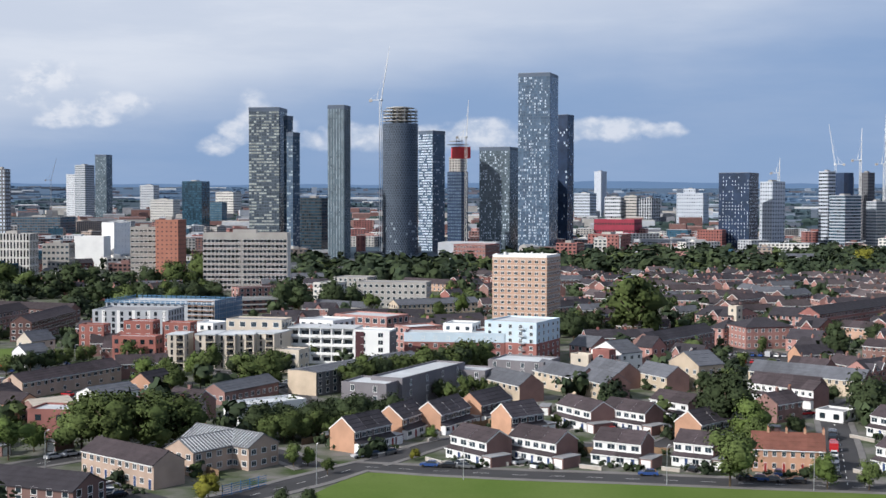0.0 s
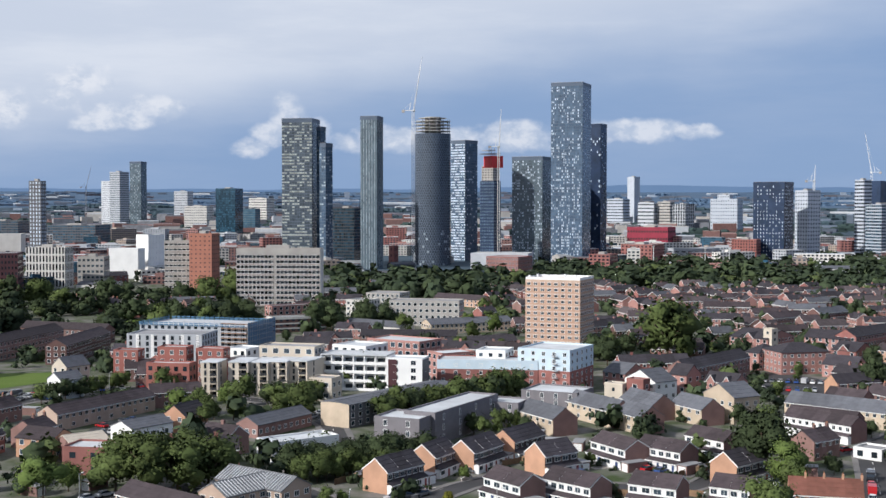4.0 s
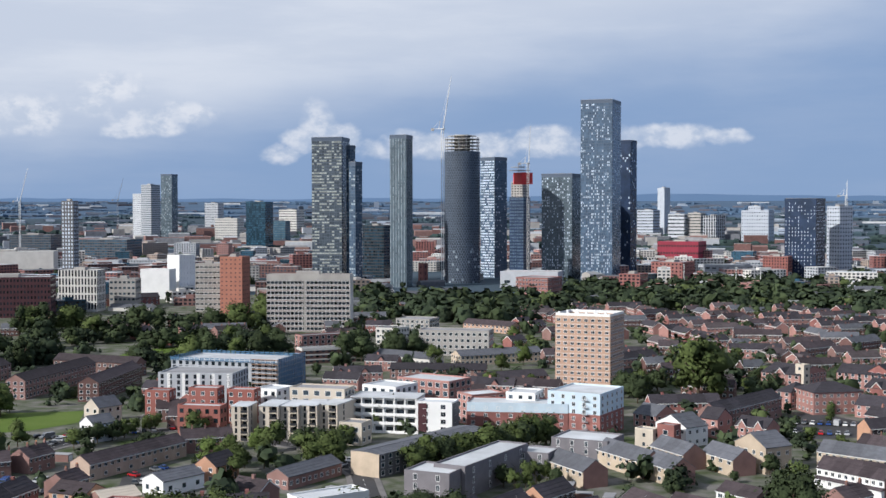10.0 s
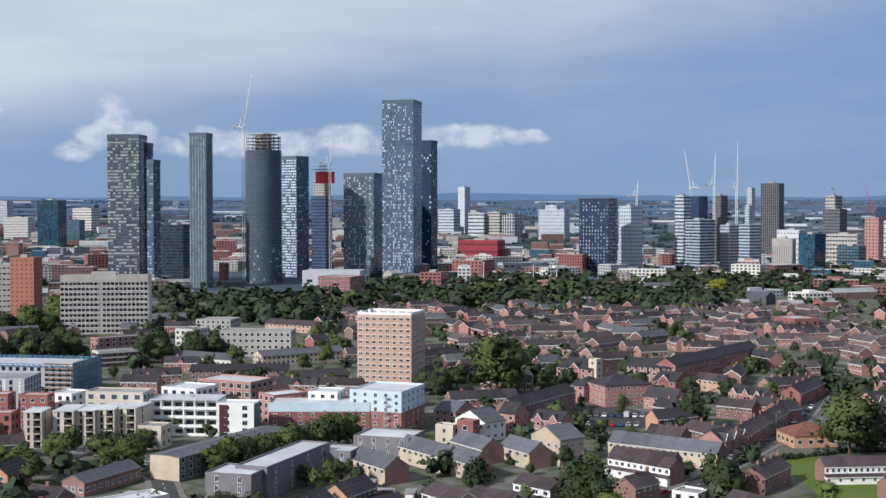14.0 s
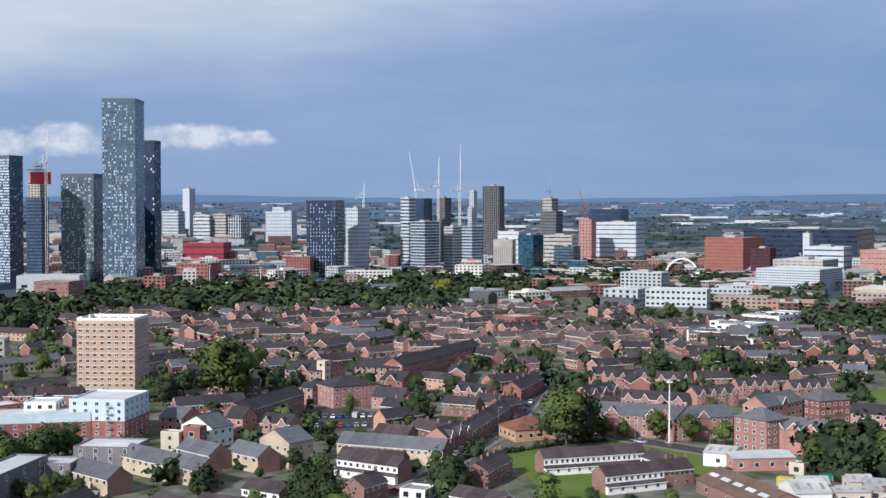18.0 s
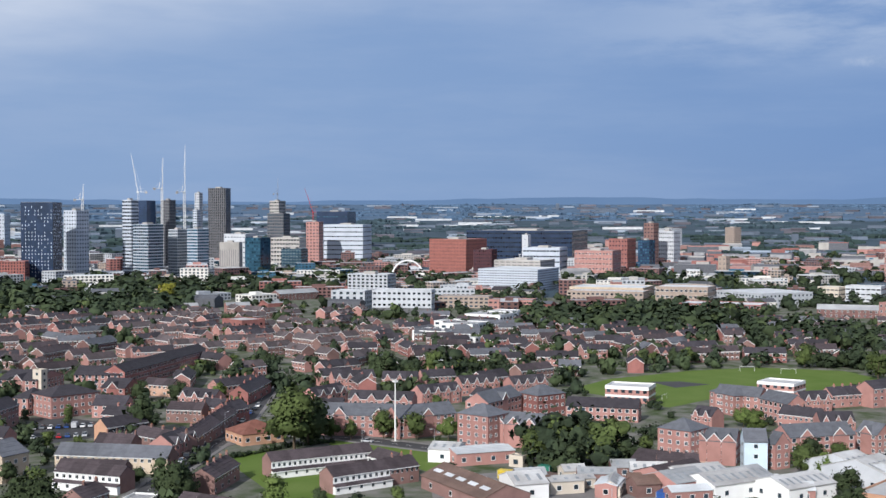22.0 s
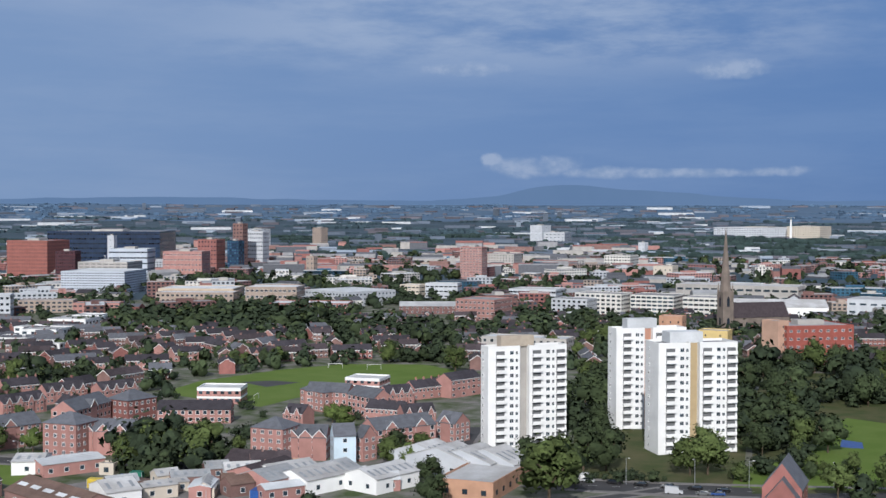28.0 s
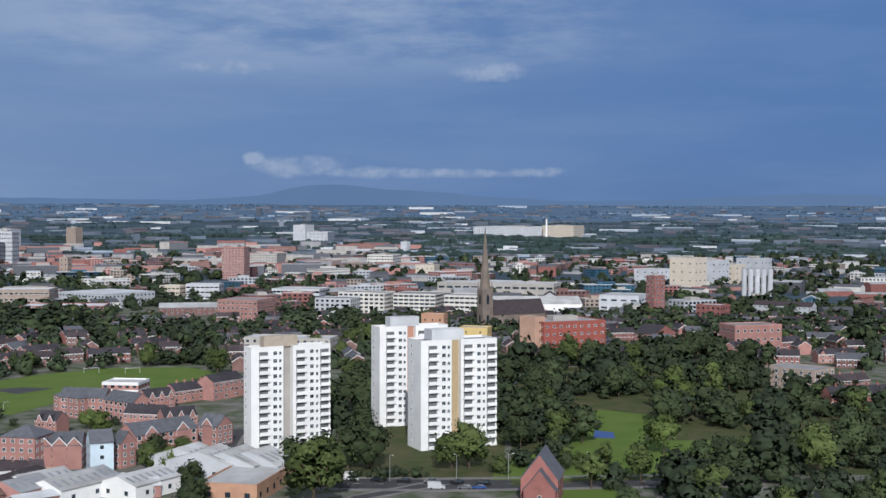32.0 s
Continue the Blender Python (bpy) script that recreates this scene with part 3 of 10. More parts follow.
    if gable:
        b = Build(wall, roof, FRAME_WHITE, GLASS)
        gw, yo, top = 1.6, -d / 2 - 0.5, ridge - 0.7
        b.quad([(-gw, yo, -0.3), (gw, yo, -0.3), (gw, yo, eaves), (0, yo, top), (-gw, yo, eaves)])
        b.quad([(gw, yo, -0.3), (gw, -d / 2, -0.3), (gw, -d / 2, eaves), (gw, yo, eaves)])
        b.quad([(-gw, -d / 2, -0.3), (-gw, yo, -0.3), (-gw, yo, eaves), (-gw, -d / 2, eaves)])
        b.quad([(0, yo - 0.2, top + 0.15), (gw + 0.3, yo - 0.2, eaves - 0.15), (gw + 0.3, -d / 2 + 1.8, eaves - 0.15), (0, -0.6, top + 0.15)], 1)
        b.quad([(-gw - 0.3, yo - 0.2, eaves - 0.15), (0, yo - 0.2, top + 0.15), (0, -0.6, top + 0.15), (-gw - 0.3, -d / 2 + 1.8, eaves - 0.15)], 1)
        for a, c in (((0, yo - 0.22, top + 0.15), (gw + 0.3, yo - 0.22, eaves - 0.15)), ((0, yo - 0.22, top + 0.15), (-gw - 0.3, yo - 0.22, eaves - 0.15))):
            b.beam(a, c, 0.09, 2)
        for zz in (1.0, 3.4):
            b.quad([(-0.7, yo - 0.04, zz), (0.7, yo - 0.04, zz), (0.7, yo - 0.04, zz + 1.2), (-0.7, yo - 0.04, zz + 1.2)], 2)
            b.quad([(-0.6, yo - 0.07, zz + 0.1), (0.6, yo - 0.07, zz + 0.1), (0.6, yo - 0.07, zz + 1.1), (-0.6, yo - 0.07, zz + 1.1)], 3)
        part("front_gable", b, e)
    HOUSES[key] = e
    return e


GARDENS = []  # terraces with gardens: start, way, length, depth, houses
TAKEN = []  # circles of ground already built on


def taken(x, y, r):
    return any((x - a) ** 2 + (y - b) ** 2 < (r + c) ** 2 for a, b, c in TAKEN)


def house_at(kind, x, y, rot, detail, group, sx=1.0):
    proto = make_house(kind, detail)
    h = copy_thing(proto, pose(x, y, ground_z(x, y), 0, 0, rot) @ Matrix.Diagonal((sx, 1, 1, 1)))
    tagged(h, group=group)
    TAKEN.append((x, y, 5.0))
    return h


def terrace(kind, x1, y1, x2, y2, n=None, detail=None, group="houses of a terrace", set_back=True, gap=0.0):
    """A row of houses whose front walls stand on the line from 1 to 2, fronts to the right of that way."""
    w, d = KINDS[kind][:2]
    length = math.hypot(x2 - x1, y2 - y1)
    n = n or max(1, round(length / (w + gap)))
    ux, uy = (x2 - x1) / length, (y2 - y1) / length
    rot = math.degrees(math.atan2(uy, ux))
    if detail is None:
        detail = 1 if math.hypot((x1 + x2) / 2, (y1 + y2) / 2) < 325 else 0
    if detail:
        GARDENS.append((x1, y1, ux, uy, length, d, n, kind))
    for i in range(n):
        s = length * (i + 0.5) / n
        x, y = x1 + ux * s - uy * d / 2, y1 + uy * s + ux * d / 2
        house_at(kind, x, y, rot, detail, group, sx=(length / n - gap) / w if gap == 0 else 1.0)


def pitched(name, label, category, x, y, w, d, h, rot, wall=BRICK_PINK, roof=TILE_DARK, rise=3.2, floors=3, bay=3.2, win=(1.3, 1.3), single=False, hip=False, group="", gables=0, turn=False):
    """A larger building under a pitched roof; h to the eaves; gables: small gables on the front."""
    if turn:
        w, d, rot = d, w, rot + 90
    z = ground_z(x, y)
    e = thing(name, label, category, x, y, z, rot, group)
    TAKEN.append((x, y, min(w, d) * 0.6 + 2))
    TAKEN.append((x + math.cos(radians(rot)) * w * 0.3, y + math.sin(radians(rot)) * w * 0.3, min(w, d) * 0.6 + 2))
    TAKEN.append((x - math.cos(radians(rot)) * w * 0.3, y - math.sin(radians(rot)) * w * 0.3, min(w, d) * 0.6 + 2))
    b = Build(wall)
    if hip:
        b.box(-w / 2, -d / 2, -0.5, w / 2, d / 2, h)
    else:
        gabled(b, w, d, h, h + rise)
    wl = part("wall", b, e)
    b = Build(roof)
    if hip:
        o, x0, y0 = 0.4, w / 2, d / 2
        rx = max(w / 2 - d / 2, 0.2)
        a = [(-x0 - o, -y0 - o, h), (x0 + o, -y0 - o, h), (x0 + o, y0 + o, h), (-x0 - o, y0 + o, h)]
        r1, r2 = (-rx, 0, h + rise), (rx, 0, h + rise)
        b.quad([a[0], a[1], r2, r1])
        b.quad([a[2], a[3], r1, r2])
        b.quad([a[1], a[2], r2])
        b.quad([a[3], a[0], r1])
        b.quad([a[3], a[2], a[1], a[0]])
    else:
        roof_pair(b, w, d, h, h + rise, end=0.15)
    part("roof", b, e)
    if roof in (SHEET_WHITE, SHEET_GREY) and not hip and math.hypot(x, y) < 420 and d > 5:
        n = max(2, int(w / 2.6))
        far = d / 2
        for sg in (-1, 1):
            for i in range(n):
                xx = -w / 2 + w * (i + 0.5) / n
                q = Build(ROOFLIGHT)
                q.quad([(xx - 0.5 * sg, sg * far * 0.78, h + rise * 0.22 + 0.26), (xx + 0.5 * sg, sg * far * 0.78, h + rise * 0.22 + 0.26), (xx + 0.5 * sg, sg * far * 0.3, h + rise * 0.7 + 0.26), (xx - 0.5 * sg, sg * far * 0.3, h + rise * 0.7 + 0.26)])
                part("rooflight", q, e, "grey translucent rooflight")
    fh = h / floors
    if single:
        me = window_mesh(*win)
        for k, (width, m) in enumerate(sides(w, d)):
            n = max(1, int(width / bay))
            for fl in range(floors):
                for i in range(n if k != 2 else 0):
                    part("window", me, wl, at=m @ pose(-width / 2 + width / n * (i + 0.5), 0, fl * fh + fh * 0.33))
    else:
        q = Build(GLASS, FRAME_WHITE)
        for width, m in sides(w, d):
            window_field(q, m, width, floors, max(1, int(width / bay)), 0, fh, win[0], win[1], fh * 0.33, 0, 1)
        part("glazing", q, e, kind="stuff")
    for i in range(gables):
        xx = -w / 2 + w * (i + 0.5) / gables
        gw = 2.2
        b = Build(wall, roof, FRAME_WHITE)
        yo, top = -d / 2 - 0.25, h + rise * 0.75
        b.quad([(xx - gw, yo, 0), (xx + gw, yo, 0), (xx + gw, yo, h), (xx, yo, top), (xx - gw, yo, h)])
        b.quad([(xx, yo - 0.15, top + 0.12), (xx + gw + 0.3, yo - 0.15, h - 0.12), (xx + gw + 0.3, yo + 1.5, h - 0.12), (xx, -0.6, top + 0.12)], 1)
        b.quad([(xx - gw - 0.3, yo - 0.15, h - 0.12), (xx, yo - 0.15, top + 0.12), (xx, -0.6, top + 0.12), (xx - gw - 0.3, yo + 1.5, h - 0.12)], 1)
        b.beam((xx, yo - 0.18, top + 0.12), (xx + gw + 0.3, yo - 0.18, h - 0.12), 0.1, 2)
        b.beam((xx, yo - 0.18, top + 0.12), (xx - gw - 0.3, yo - 0.18, h - 0.12), 0.1, 2)
        part("front_gable", b, e)
    return e


def bar(name, label, category, x1, y1, x2, y2, depth, h, pitch=None, **more):
    """A long building whose front wall stands on the line from 1 to 2."""
    length = math.hypot(x2 - x1, y2 - y1)
    ux, uy = (x2 - x1) / length, (y2 - y1) / length
    x, y = (x1 + x2) / 2 - uy * depth / 2, (y1 + y2) / 2 + ux * depth / 2
    rot = math.degrees(math.atan2(uy, ux))
    for k in range(int(length / 8) + 1):
        s = k * 8 - length / 2
        TAKEN.append((x + ux * s, y + uy * s, depth / 2 + 2))
    if pitch is None:
        return block(name, label, category, x, y, length, depth, h, rot, **more)
    return pitched(name, label, category, x, y, length, depth, h, rot, rise=pitch, **more)


# ---- trees ----


CROWN_NORMALS = {}


def soften(me, norms):
    """Leaves shaded as parts of a rounded mass."""
    me.polygons.foreach_set("use_smooth", [True] * len(me.polygons))
    me.normals_split_custom_set_from_vertices([tuple(v) for v in norms])


def crown_mesh(seed, leaf, lobes, count, size, tall=1.0, wide=0.42, cone=False, droop=0.0, core=0.58):
    """A crown of unit height (0.22 to 1): leaf clumps on uneven lobes over a dark inside."""
    rnd = random.Random(seed)
    b = Build(leaf)
    cs, norms = [], []
    for i in range(lobes):
        a, r = rnd.uniform(0, 6.28), wide * rnd.uniform(0.1, 0.74)
        z = rnd.uniform(0.30, 0.86)
        r *= math.sqrt(max(0.15, 1 - ((z - 0.52) / 0.46) ** 2))
        if cone:
            z = 0.2 + 0.75 * i / lobes
            r *= (1 - z) * 0.6
        rad = wide * rnd.uniform(0.26, 0.62) * (1.15 - 0.5 * abs(z - 0.5) * 2 * 0.7) * (1.0 if lobes > 3 else 1.12)
        if cone:
            rad = wide * (1.08 - z) * 0.95
        cs.append((r * math.cos(a), r * math.sin(a), z, rad))
    for cx, cy, cz, rad in cs:  # inside
        k = 5
        ring = []
        for zz, rr in ((-0.95 * core, 0.45 * core), (-0.38 * core, core), (0.31 * core, core), (0.86 * core, 0.45 * core)):
            ring.append([(cx + rad * rr * math.cos(6.283 * j / k + cx) * rnd.uniform(0.75, 1.25), cy + rad * rr * math.sin(6.283 * j / k + cx) * rnd.uniform(0.75, 1.25), cz + rad * zz * rnd.uniform(0.7, 1.1)) for j in range(k)])
        first = len(b.v)
        for p, q in zip(ring, ring[1:]):
            for j in range(k):
                b.quad([p[j], p[(j + 1) % k], q[(j + 1) % k], q[j]])
        b.quad(ring[-1])
        b.quad(ring[0][::-1])
        norms += [((Vector(p) - Vector((cx, cy, cz))).normalized() * 0.4 + (Vector(p) - Vector((0, 0, 0.5))).normalized() * 0.6 + Vector((rnd.gauss(0, 0.15), rnd.gauss(0, 0.15), rnd.gauss(0, 0.15)))).normalized() for p in b.v[first:]]
    for i in range(count):
        cx, cy, cz, rad = cs[rnd.randrange(lobes)]
        d = Vector((rnd.gauss(0, 1), rnd.gauss(0, 1), rnd.gauss(0.25, 0.9))).normalized()
        p = Vector((cx, cy, cz)) + Vector((d.x * rad, d.y * rad, d.z * rad * 0.95)) * rnd.uniform(0.60, 1.14)
        p.z = max(p.z, 0.16) - droop * rnd.random() * math.hypot(p.x, p.y)
        n = (d + Vector((rnd.gauss(0, 0.5), rnd.gauss(0, 0.5), rnd.gauss(0.15, 0.5)))).normalized()
        u = n.orthogonal().normalized()
        u = Matrix.Rotation(rnd.uniform(0, 6.28), 3, n) @ u
        v = n.cross(u)
        s = size * rnd.uniform(0.6, 1.3)
        pts = [p + u * s, p + v * s * 0.75 + n * s * 0.15, p - u * s * 0.9, p - v * s * 0.8 - n * s * 0.1]
        b.quad(pts)
        mass = (p - Vector((0, 0, 0.48))).normalized()
        norms += [(mass * 0.55 + d * 0.32 + n * 0.2 + Vector((0, 0, 0.12))).normalized()] * 4
    lo, hi = min(v[2] for v in b.v), max(v[2] for v in b.v)
    b.v = [(x, y, 0.13 + 0.87 * (z - lo) / (hi - lo)) for x, y, z in b.v]
    me = b.mesh("crown")
    soften(me, norms)
    CROWN_NORMALS[me.name] = np.array([tuple(v) for v in norms])
    return me


def trunk_mesh(seed, height=0.42, r=0.022):
    rnd = random.Random(seed)
    b = Build(BARK)
    b.cyl(0, 0, -0.02, height, r, r * 0.6, 7)
    for i in range(4):
        a = i * 1.6 + rnd.random()
        q = (math.cos(a) * 0.2, math.sin(a) * 0.2, height + rnd.uniform(0.1, 0.25))
        b.beam((0, 0, height * rnd.uniform(0.6, 0.95)), q, r * 0.35)
    return b.mesh("trunk")


TREE_KINDS = {}
for nm, leaf, lobes, count, size, wide, cone, words in (
        ("oak", LEAF_MID, 9, 900, 0.036, 0.44, False, "broad leafy tree with a dense green crown"),
        ("lime", LEAF_MID, 8, 800, 0.036, 0.36, False, "tall leafy street tree"),
        ("dark", LEAF_DARK, 9, 850, 0.036, 0.44, False, "broad tree with dark green leaves"),
        ("ash", LEAF_LIGHT, 8, 800, 0.036, 0.42, False, "light green leafy tree"),
        ("poplar", LEAF_DARK, 7, 900, 0.032, 0.25, False, "narrow upright dark green tree"),
        ("fir", LEAF_LIGHT, 7, 900, 0.03, 0.26, True, "pointed yellow-green conifer"),
        ("darkfir", LEAF_DARK, 7, 900, 0.03, 0.28, True, "pointed dark conifer"),
        ("gold", LEAF_GOLD, 8, 800, 0.036, 0.46, False, "yellow-leaved tree"),
        ("willow", LEAF_LIGHT, 8, 850, 0.038, 0.48, False, "weeping willow with pale drooping leaves")):
    TREE_KINDS[nm] = []
    for v in range(3):
        sd = sum(map(ord, nm)) * 10 + v
        more = dict(wide=wide, cone=cone, droop=0.5 if nm == "willow" else 0.0)
        TREE_KINDS[nm].append((crown_mesh(sd, leaf, lobes + 11, int(count * 2.4), size * 0.66, core=0.56, **more), crown_mesh(sd, leaf, lobes + 8, int(count * 1.0), size * 0.92, core=0.58, **more), trunk_mesh(sd), words))
FAR_CROWNS = {nm: [[crown_mesh(500 + k * 10 + v + 40 * lod, leaf, lobes, count, size, wide=0.5, core=(0.52, 0.68, 0.74)[lod]) for v in range(3)] for lod, (lobes, count, size) in enumerate(((12, 180, 0.0595), (3, 35, 0.107), (2, 12, 0.18)))] for k, (nm, leaf) in enumerate((("mid", LEAF_MID), ("dark", LEAF_DARK), ("light", LEAF_LIGHT)))}
tree_rnd = random.Random(77)


def tree(kind, x, y, h, wide=1.0, group="", label=""):
    fine, coarse, trunk, words = TREE_KINDS[kind][tree_rnd.randrange(3)]
    crown = fine if math.hypot(x, y) < 330 else coarse
    if h > 17:
        wide *= 1.06
    size = "tall " if h > 16 else ("small " if h < 6 else "")
    e = thing("tree", label or size + words, "tree", x, y, ground_z(x, y), tree_rnd.uniform(0, 360), group)
    e.scale = (h * wide, h * wide, h)
    part("trunk", trunk, e)
    part("crown", crown, e)
    TAKEN.append((x, y, h * 0.2))
    return e


def tree_row(kind, x1, y1, x2, y2, n, h, group="row of trees", wide=1.0, jitter=0.15):
    for i in range(n):
        t = (i + 0.5) / n
        k = h * tree_rnd.uniform(1 - jitter, 1 + jitter)
        pick = kind if isinstance(kind, str) else tree_rnd.choice(kind)
        tree(pick, x1 + (x2 - x1) * t + tree_rnd.uniform(-1, 1) * 0.12 * h, y1 + (y2 - y1) * t + tree_rnd.uniform(-1, 1) * 0.12 * h, k, wide, group)


def polar(az, dist):
    """The place at an azimuth and distance."""
    return dist * math.sin(radians(az)), dist * math.cos(radians(az))


GROVE_SPOTS = []


def grove(kinds, x1, y1, x2, y2, width, n, h, group="trees of the park"):
    """n trees scattered over a band from 1 to 2."""
    length = math.hypot(x2 - x1, y2 - y1)
    ux, uy = (x2 - x1) / length, (y2 - y1) / length
    for i in range(n):
        s, o = length * (i + tree_rnd.random()) / n, tree_rnd.uniform(-width / 2, width / 2)
        x, y, k = x1 + ux * s - uy * o, y1 + uy * s + ux * o, h * tree_rnd.uniform(0.6, 1.3)
        if (i % 4 and n > 9) or h < 6:
            GROVE_SPOTS.append((x, y, 0.5, 1, k))
            TAKEN.append((x, y, h * 0.25))
        else:
            tree(tree_rnd.choice(kinds), x, y, k, tree_rnd.uniform(0.9, 1.25), group)


def woods(name, label, spots, seed, lod=0, leaves=(WOOD_MID, WOOD_DARK, WOOD_LIGHT), wide=1.15, share=1.0):
    """Far trees too many to count, joined: spots of (x, y, radius, number, height)."""
    rnd = random.Random(seed)
    vs, fs, slots = [], [], []
    src = []
    for j, k in enumerate(("mid", "dark", "light")):
        for me in FAR_CROWNS[k][lod]:
            src.append((np.array([v.co[:] for v in me.vertices]), [tuple(p.vertices) for p in me.polygons], j, CROWN_NORMALS[me.name]))
    allv, alln, base = [], [], 0
    for x, y, r, n, h in spots:
        for _ in range(max(1, round(n * share))):
            a, q = rnd.uniform(0, 6.283), r * math.sqrt(rnd.random())
            xx, yy = x + q * math.cos(a), y + q * math.sin(a)
            v, f, j, nn = rnd.choice(src[3:6] * 4 + src[:3] * 2 + src[6:7])
            c, s = math.cos(a * 7), math.sin(a * 7)
            k = h * rnd.uniform(0.5, 1.3)
            turn = np.array([[c, s, 0], [-s, c, 0], [0, 0, 1]])
            alln.append(nn @ turn)
            w = v @ turn * (k * wide, k * wide, k) + (xx, yy, ground_z(xx, yy) - 0.16 * k)
            allv.append(w)
            fs += [tuple(i + base for i in p) for p in f]
            slots += [j] * len(f)
            base += len(v)
    me = mesh_of(name, np.concatenate(allv).tolist(), fs, list(leaves), slots)
    soften(me, np.concatenate(alln).tolist())
    return tagged(new(name, me), label, "woodland", kind="stuff")


# ---- roads, lawns, vehicles ----


def sheet(name, label, pts, z, material, kind="structure", thick=0.0):
    """A flat patch of ground with the outline pts; thick: its raised edge."""
    area = sum(a[0] * c[1] - c[0] * a[1] for a, c in zip(pts, pts[1:] + pts[:1]))
    if area < 0:
        pts = pts[::-1]
    if name != "drive":
        x0, x1, y0, y1 = min(q[0] for q in pts), max(q[0] for q in pts), min(q[1] for q in pts), max(q[1] for q in pts)
        k = 9.0
        for i in range(int((x1 - x0) / k) + 1):
            for j in range(int((y1 - y0) / k) + 1):
                px, py = x0 + (i + 0.5) * k, y0 + (j + 0.5) * k
                inside = False
                for (ax, ay), (bx, by) in zip(pts, pts[1:] + pts[:1]):
                    if (ay > py) != (by > py) and px < (bx - ax) * (py - ay) / (by - ay) + ax:
                        inside = not inside
                if inside:
                    TAKEN.append((px, py, 6.0))
    b = Build(material)
    b.prism(pts, z - max(thick, 0.02), z)
    return tagged(new(name, b.mesh(name)), label, name, kind=kind)


def ribbon(pts, width, off=0.0):
    """Left and right edges of a way along pts."""
    left, right = [], []
    for i, p in enumerate(pts):
        a, c = pts[max(i - 1, 0)], pts[min(i + 1, len(pts) - 1)]
        dx, dy = c[0] - a[0], c[1] - a[1]
        n = math.hypot(dx, dy) or 1
        left.append((p[0] - dy / n * (off + width / 2), p[1] + dx / n * (off + width / 2)))
        right.append((p[0] - dy / n * (off - width / 2), p[1] + dx / n * (off - width / 2)))
    return left, right


road_count = [0]


def road(pts, width=7.0, pave=1.8, line=True, label="asphalt street"):
    road_count[0] += 1
    z = 0.03 + 0.004 * (road_count[0] % 9)
    e = thing("road", label, "road", kind="structure")
    l, r = ribbon(pts, width)
    b = Build(ASPHALT)
    for i in range(len(pts) - 1):
        b.quad([(*r[i], z), (*r[i + 1], z), (*l[i + 1], z), (*l[i], z)])
    part("carriageway", b, e)
    for s in (-1, 1):
        if not pave:
            continue
        l, r = ribbon(pts, pave, s * (width / 2 + pave / 2))
        b = Build(PAVING)
        for i in range(len(pts) - 1):
            b.quad([(*r[i], z + 0.12), (*r[i + 1], z + 0.12), (*l[i + 1], z + 0.12), (*l[i], z + 0.12)])
            b.quad([(*l[i], z - 0.03), (*l[i], z + 0.12), (*l[i + 1], z + 0.12), (*l[i + 1], z - 0.03)])
            b.quad([(*r[i], z - 0.03), (*r[i + 1], z - 0.03), (*r[i + 1], z + 0.12), (*r[i], z + 0.12)])
        part("pavement", b, e, "raised paved footway with kerb")
    if line:
        b = Build(LINE_WHITE)
        for i in range(len(pts) - 1):
            a, c = Vector(pts[i]), Vector(pts[i + 1])
            n = int((c - a).length / 6)
            for k in range(n):
                p, q = a.lerp(c, (k + 0.1) / n), a.lerp(c, (k + 0.5) / n)
                u = (q - p).normalized()
                o = Vector((-u.y, u.x)) * 0.08
                b.quad([(*(p - o), z + 0.006), (*(q - o), z + 0.006), (*(q + o), z + 0.006), (*(p + o), z + 0.006)])
        if b.f:
            part("centre_line", b, e)
    for p, q in zip(pts, pts[1:]):
        n = int(math.hypot(q[0] - p[0], q[1] - p[1]) / 6) + 1
        for k in range(n):
            TAKEN.append((p[0] + (q[0] - p[0]) * k / n, p[1] + (q[1] - p[1]) * k / n, width / 2))
    return e


TYRE = mat("tyre_rubber", (0.02, 0.02, 0.02), 0.9, 0.2)
CARS = {}
PAINTS = {"white": (0.72, 0.72, 0.71), "silver": (0.45, 0.46, 0.48), "black": (0.015, 0.015, 0.018), "red": (0.42, 0.02, 0.025), "blue": (0.03, 0.07, 0.22), "grey": (0.13, 0.135, 0.14), "yellow": (0.6, 0.42, 0.03)}


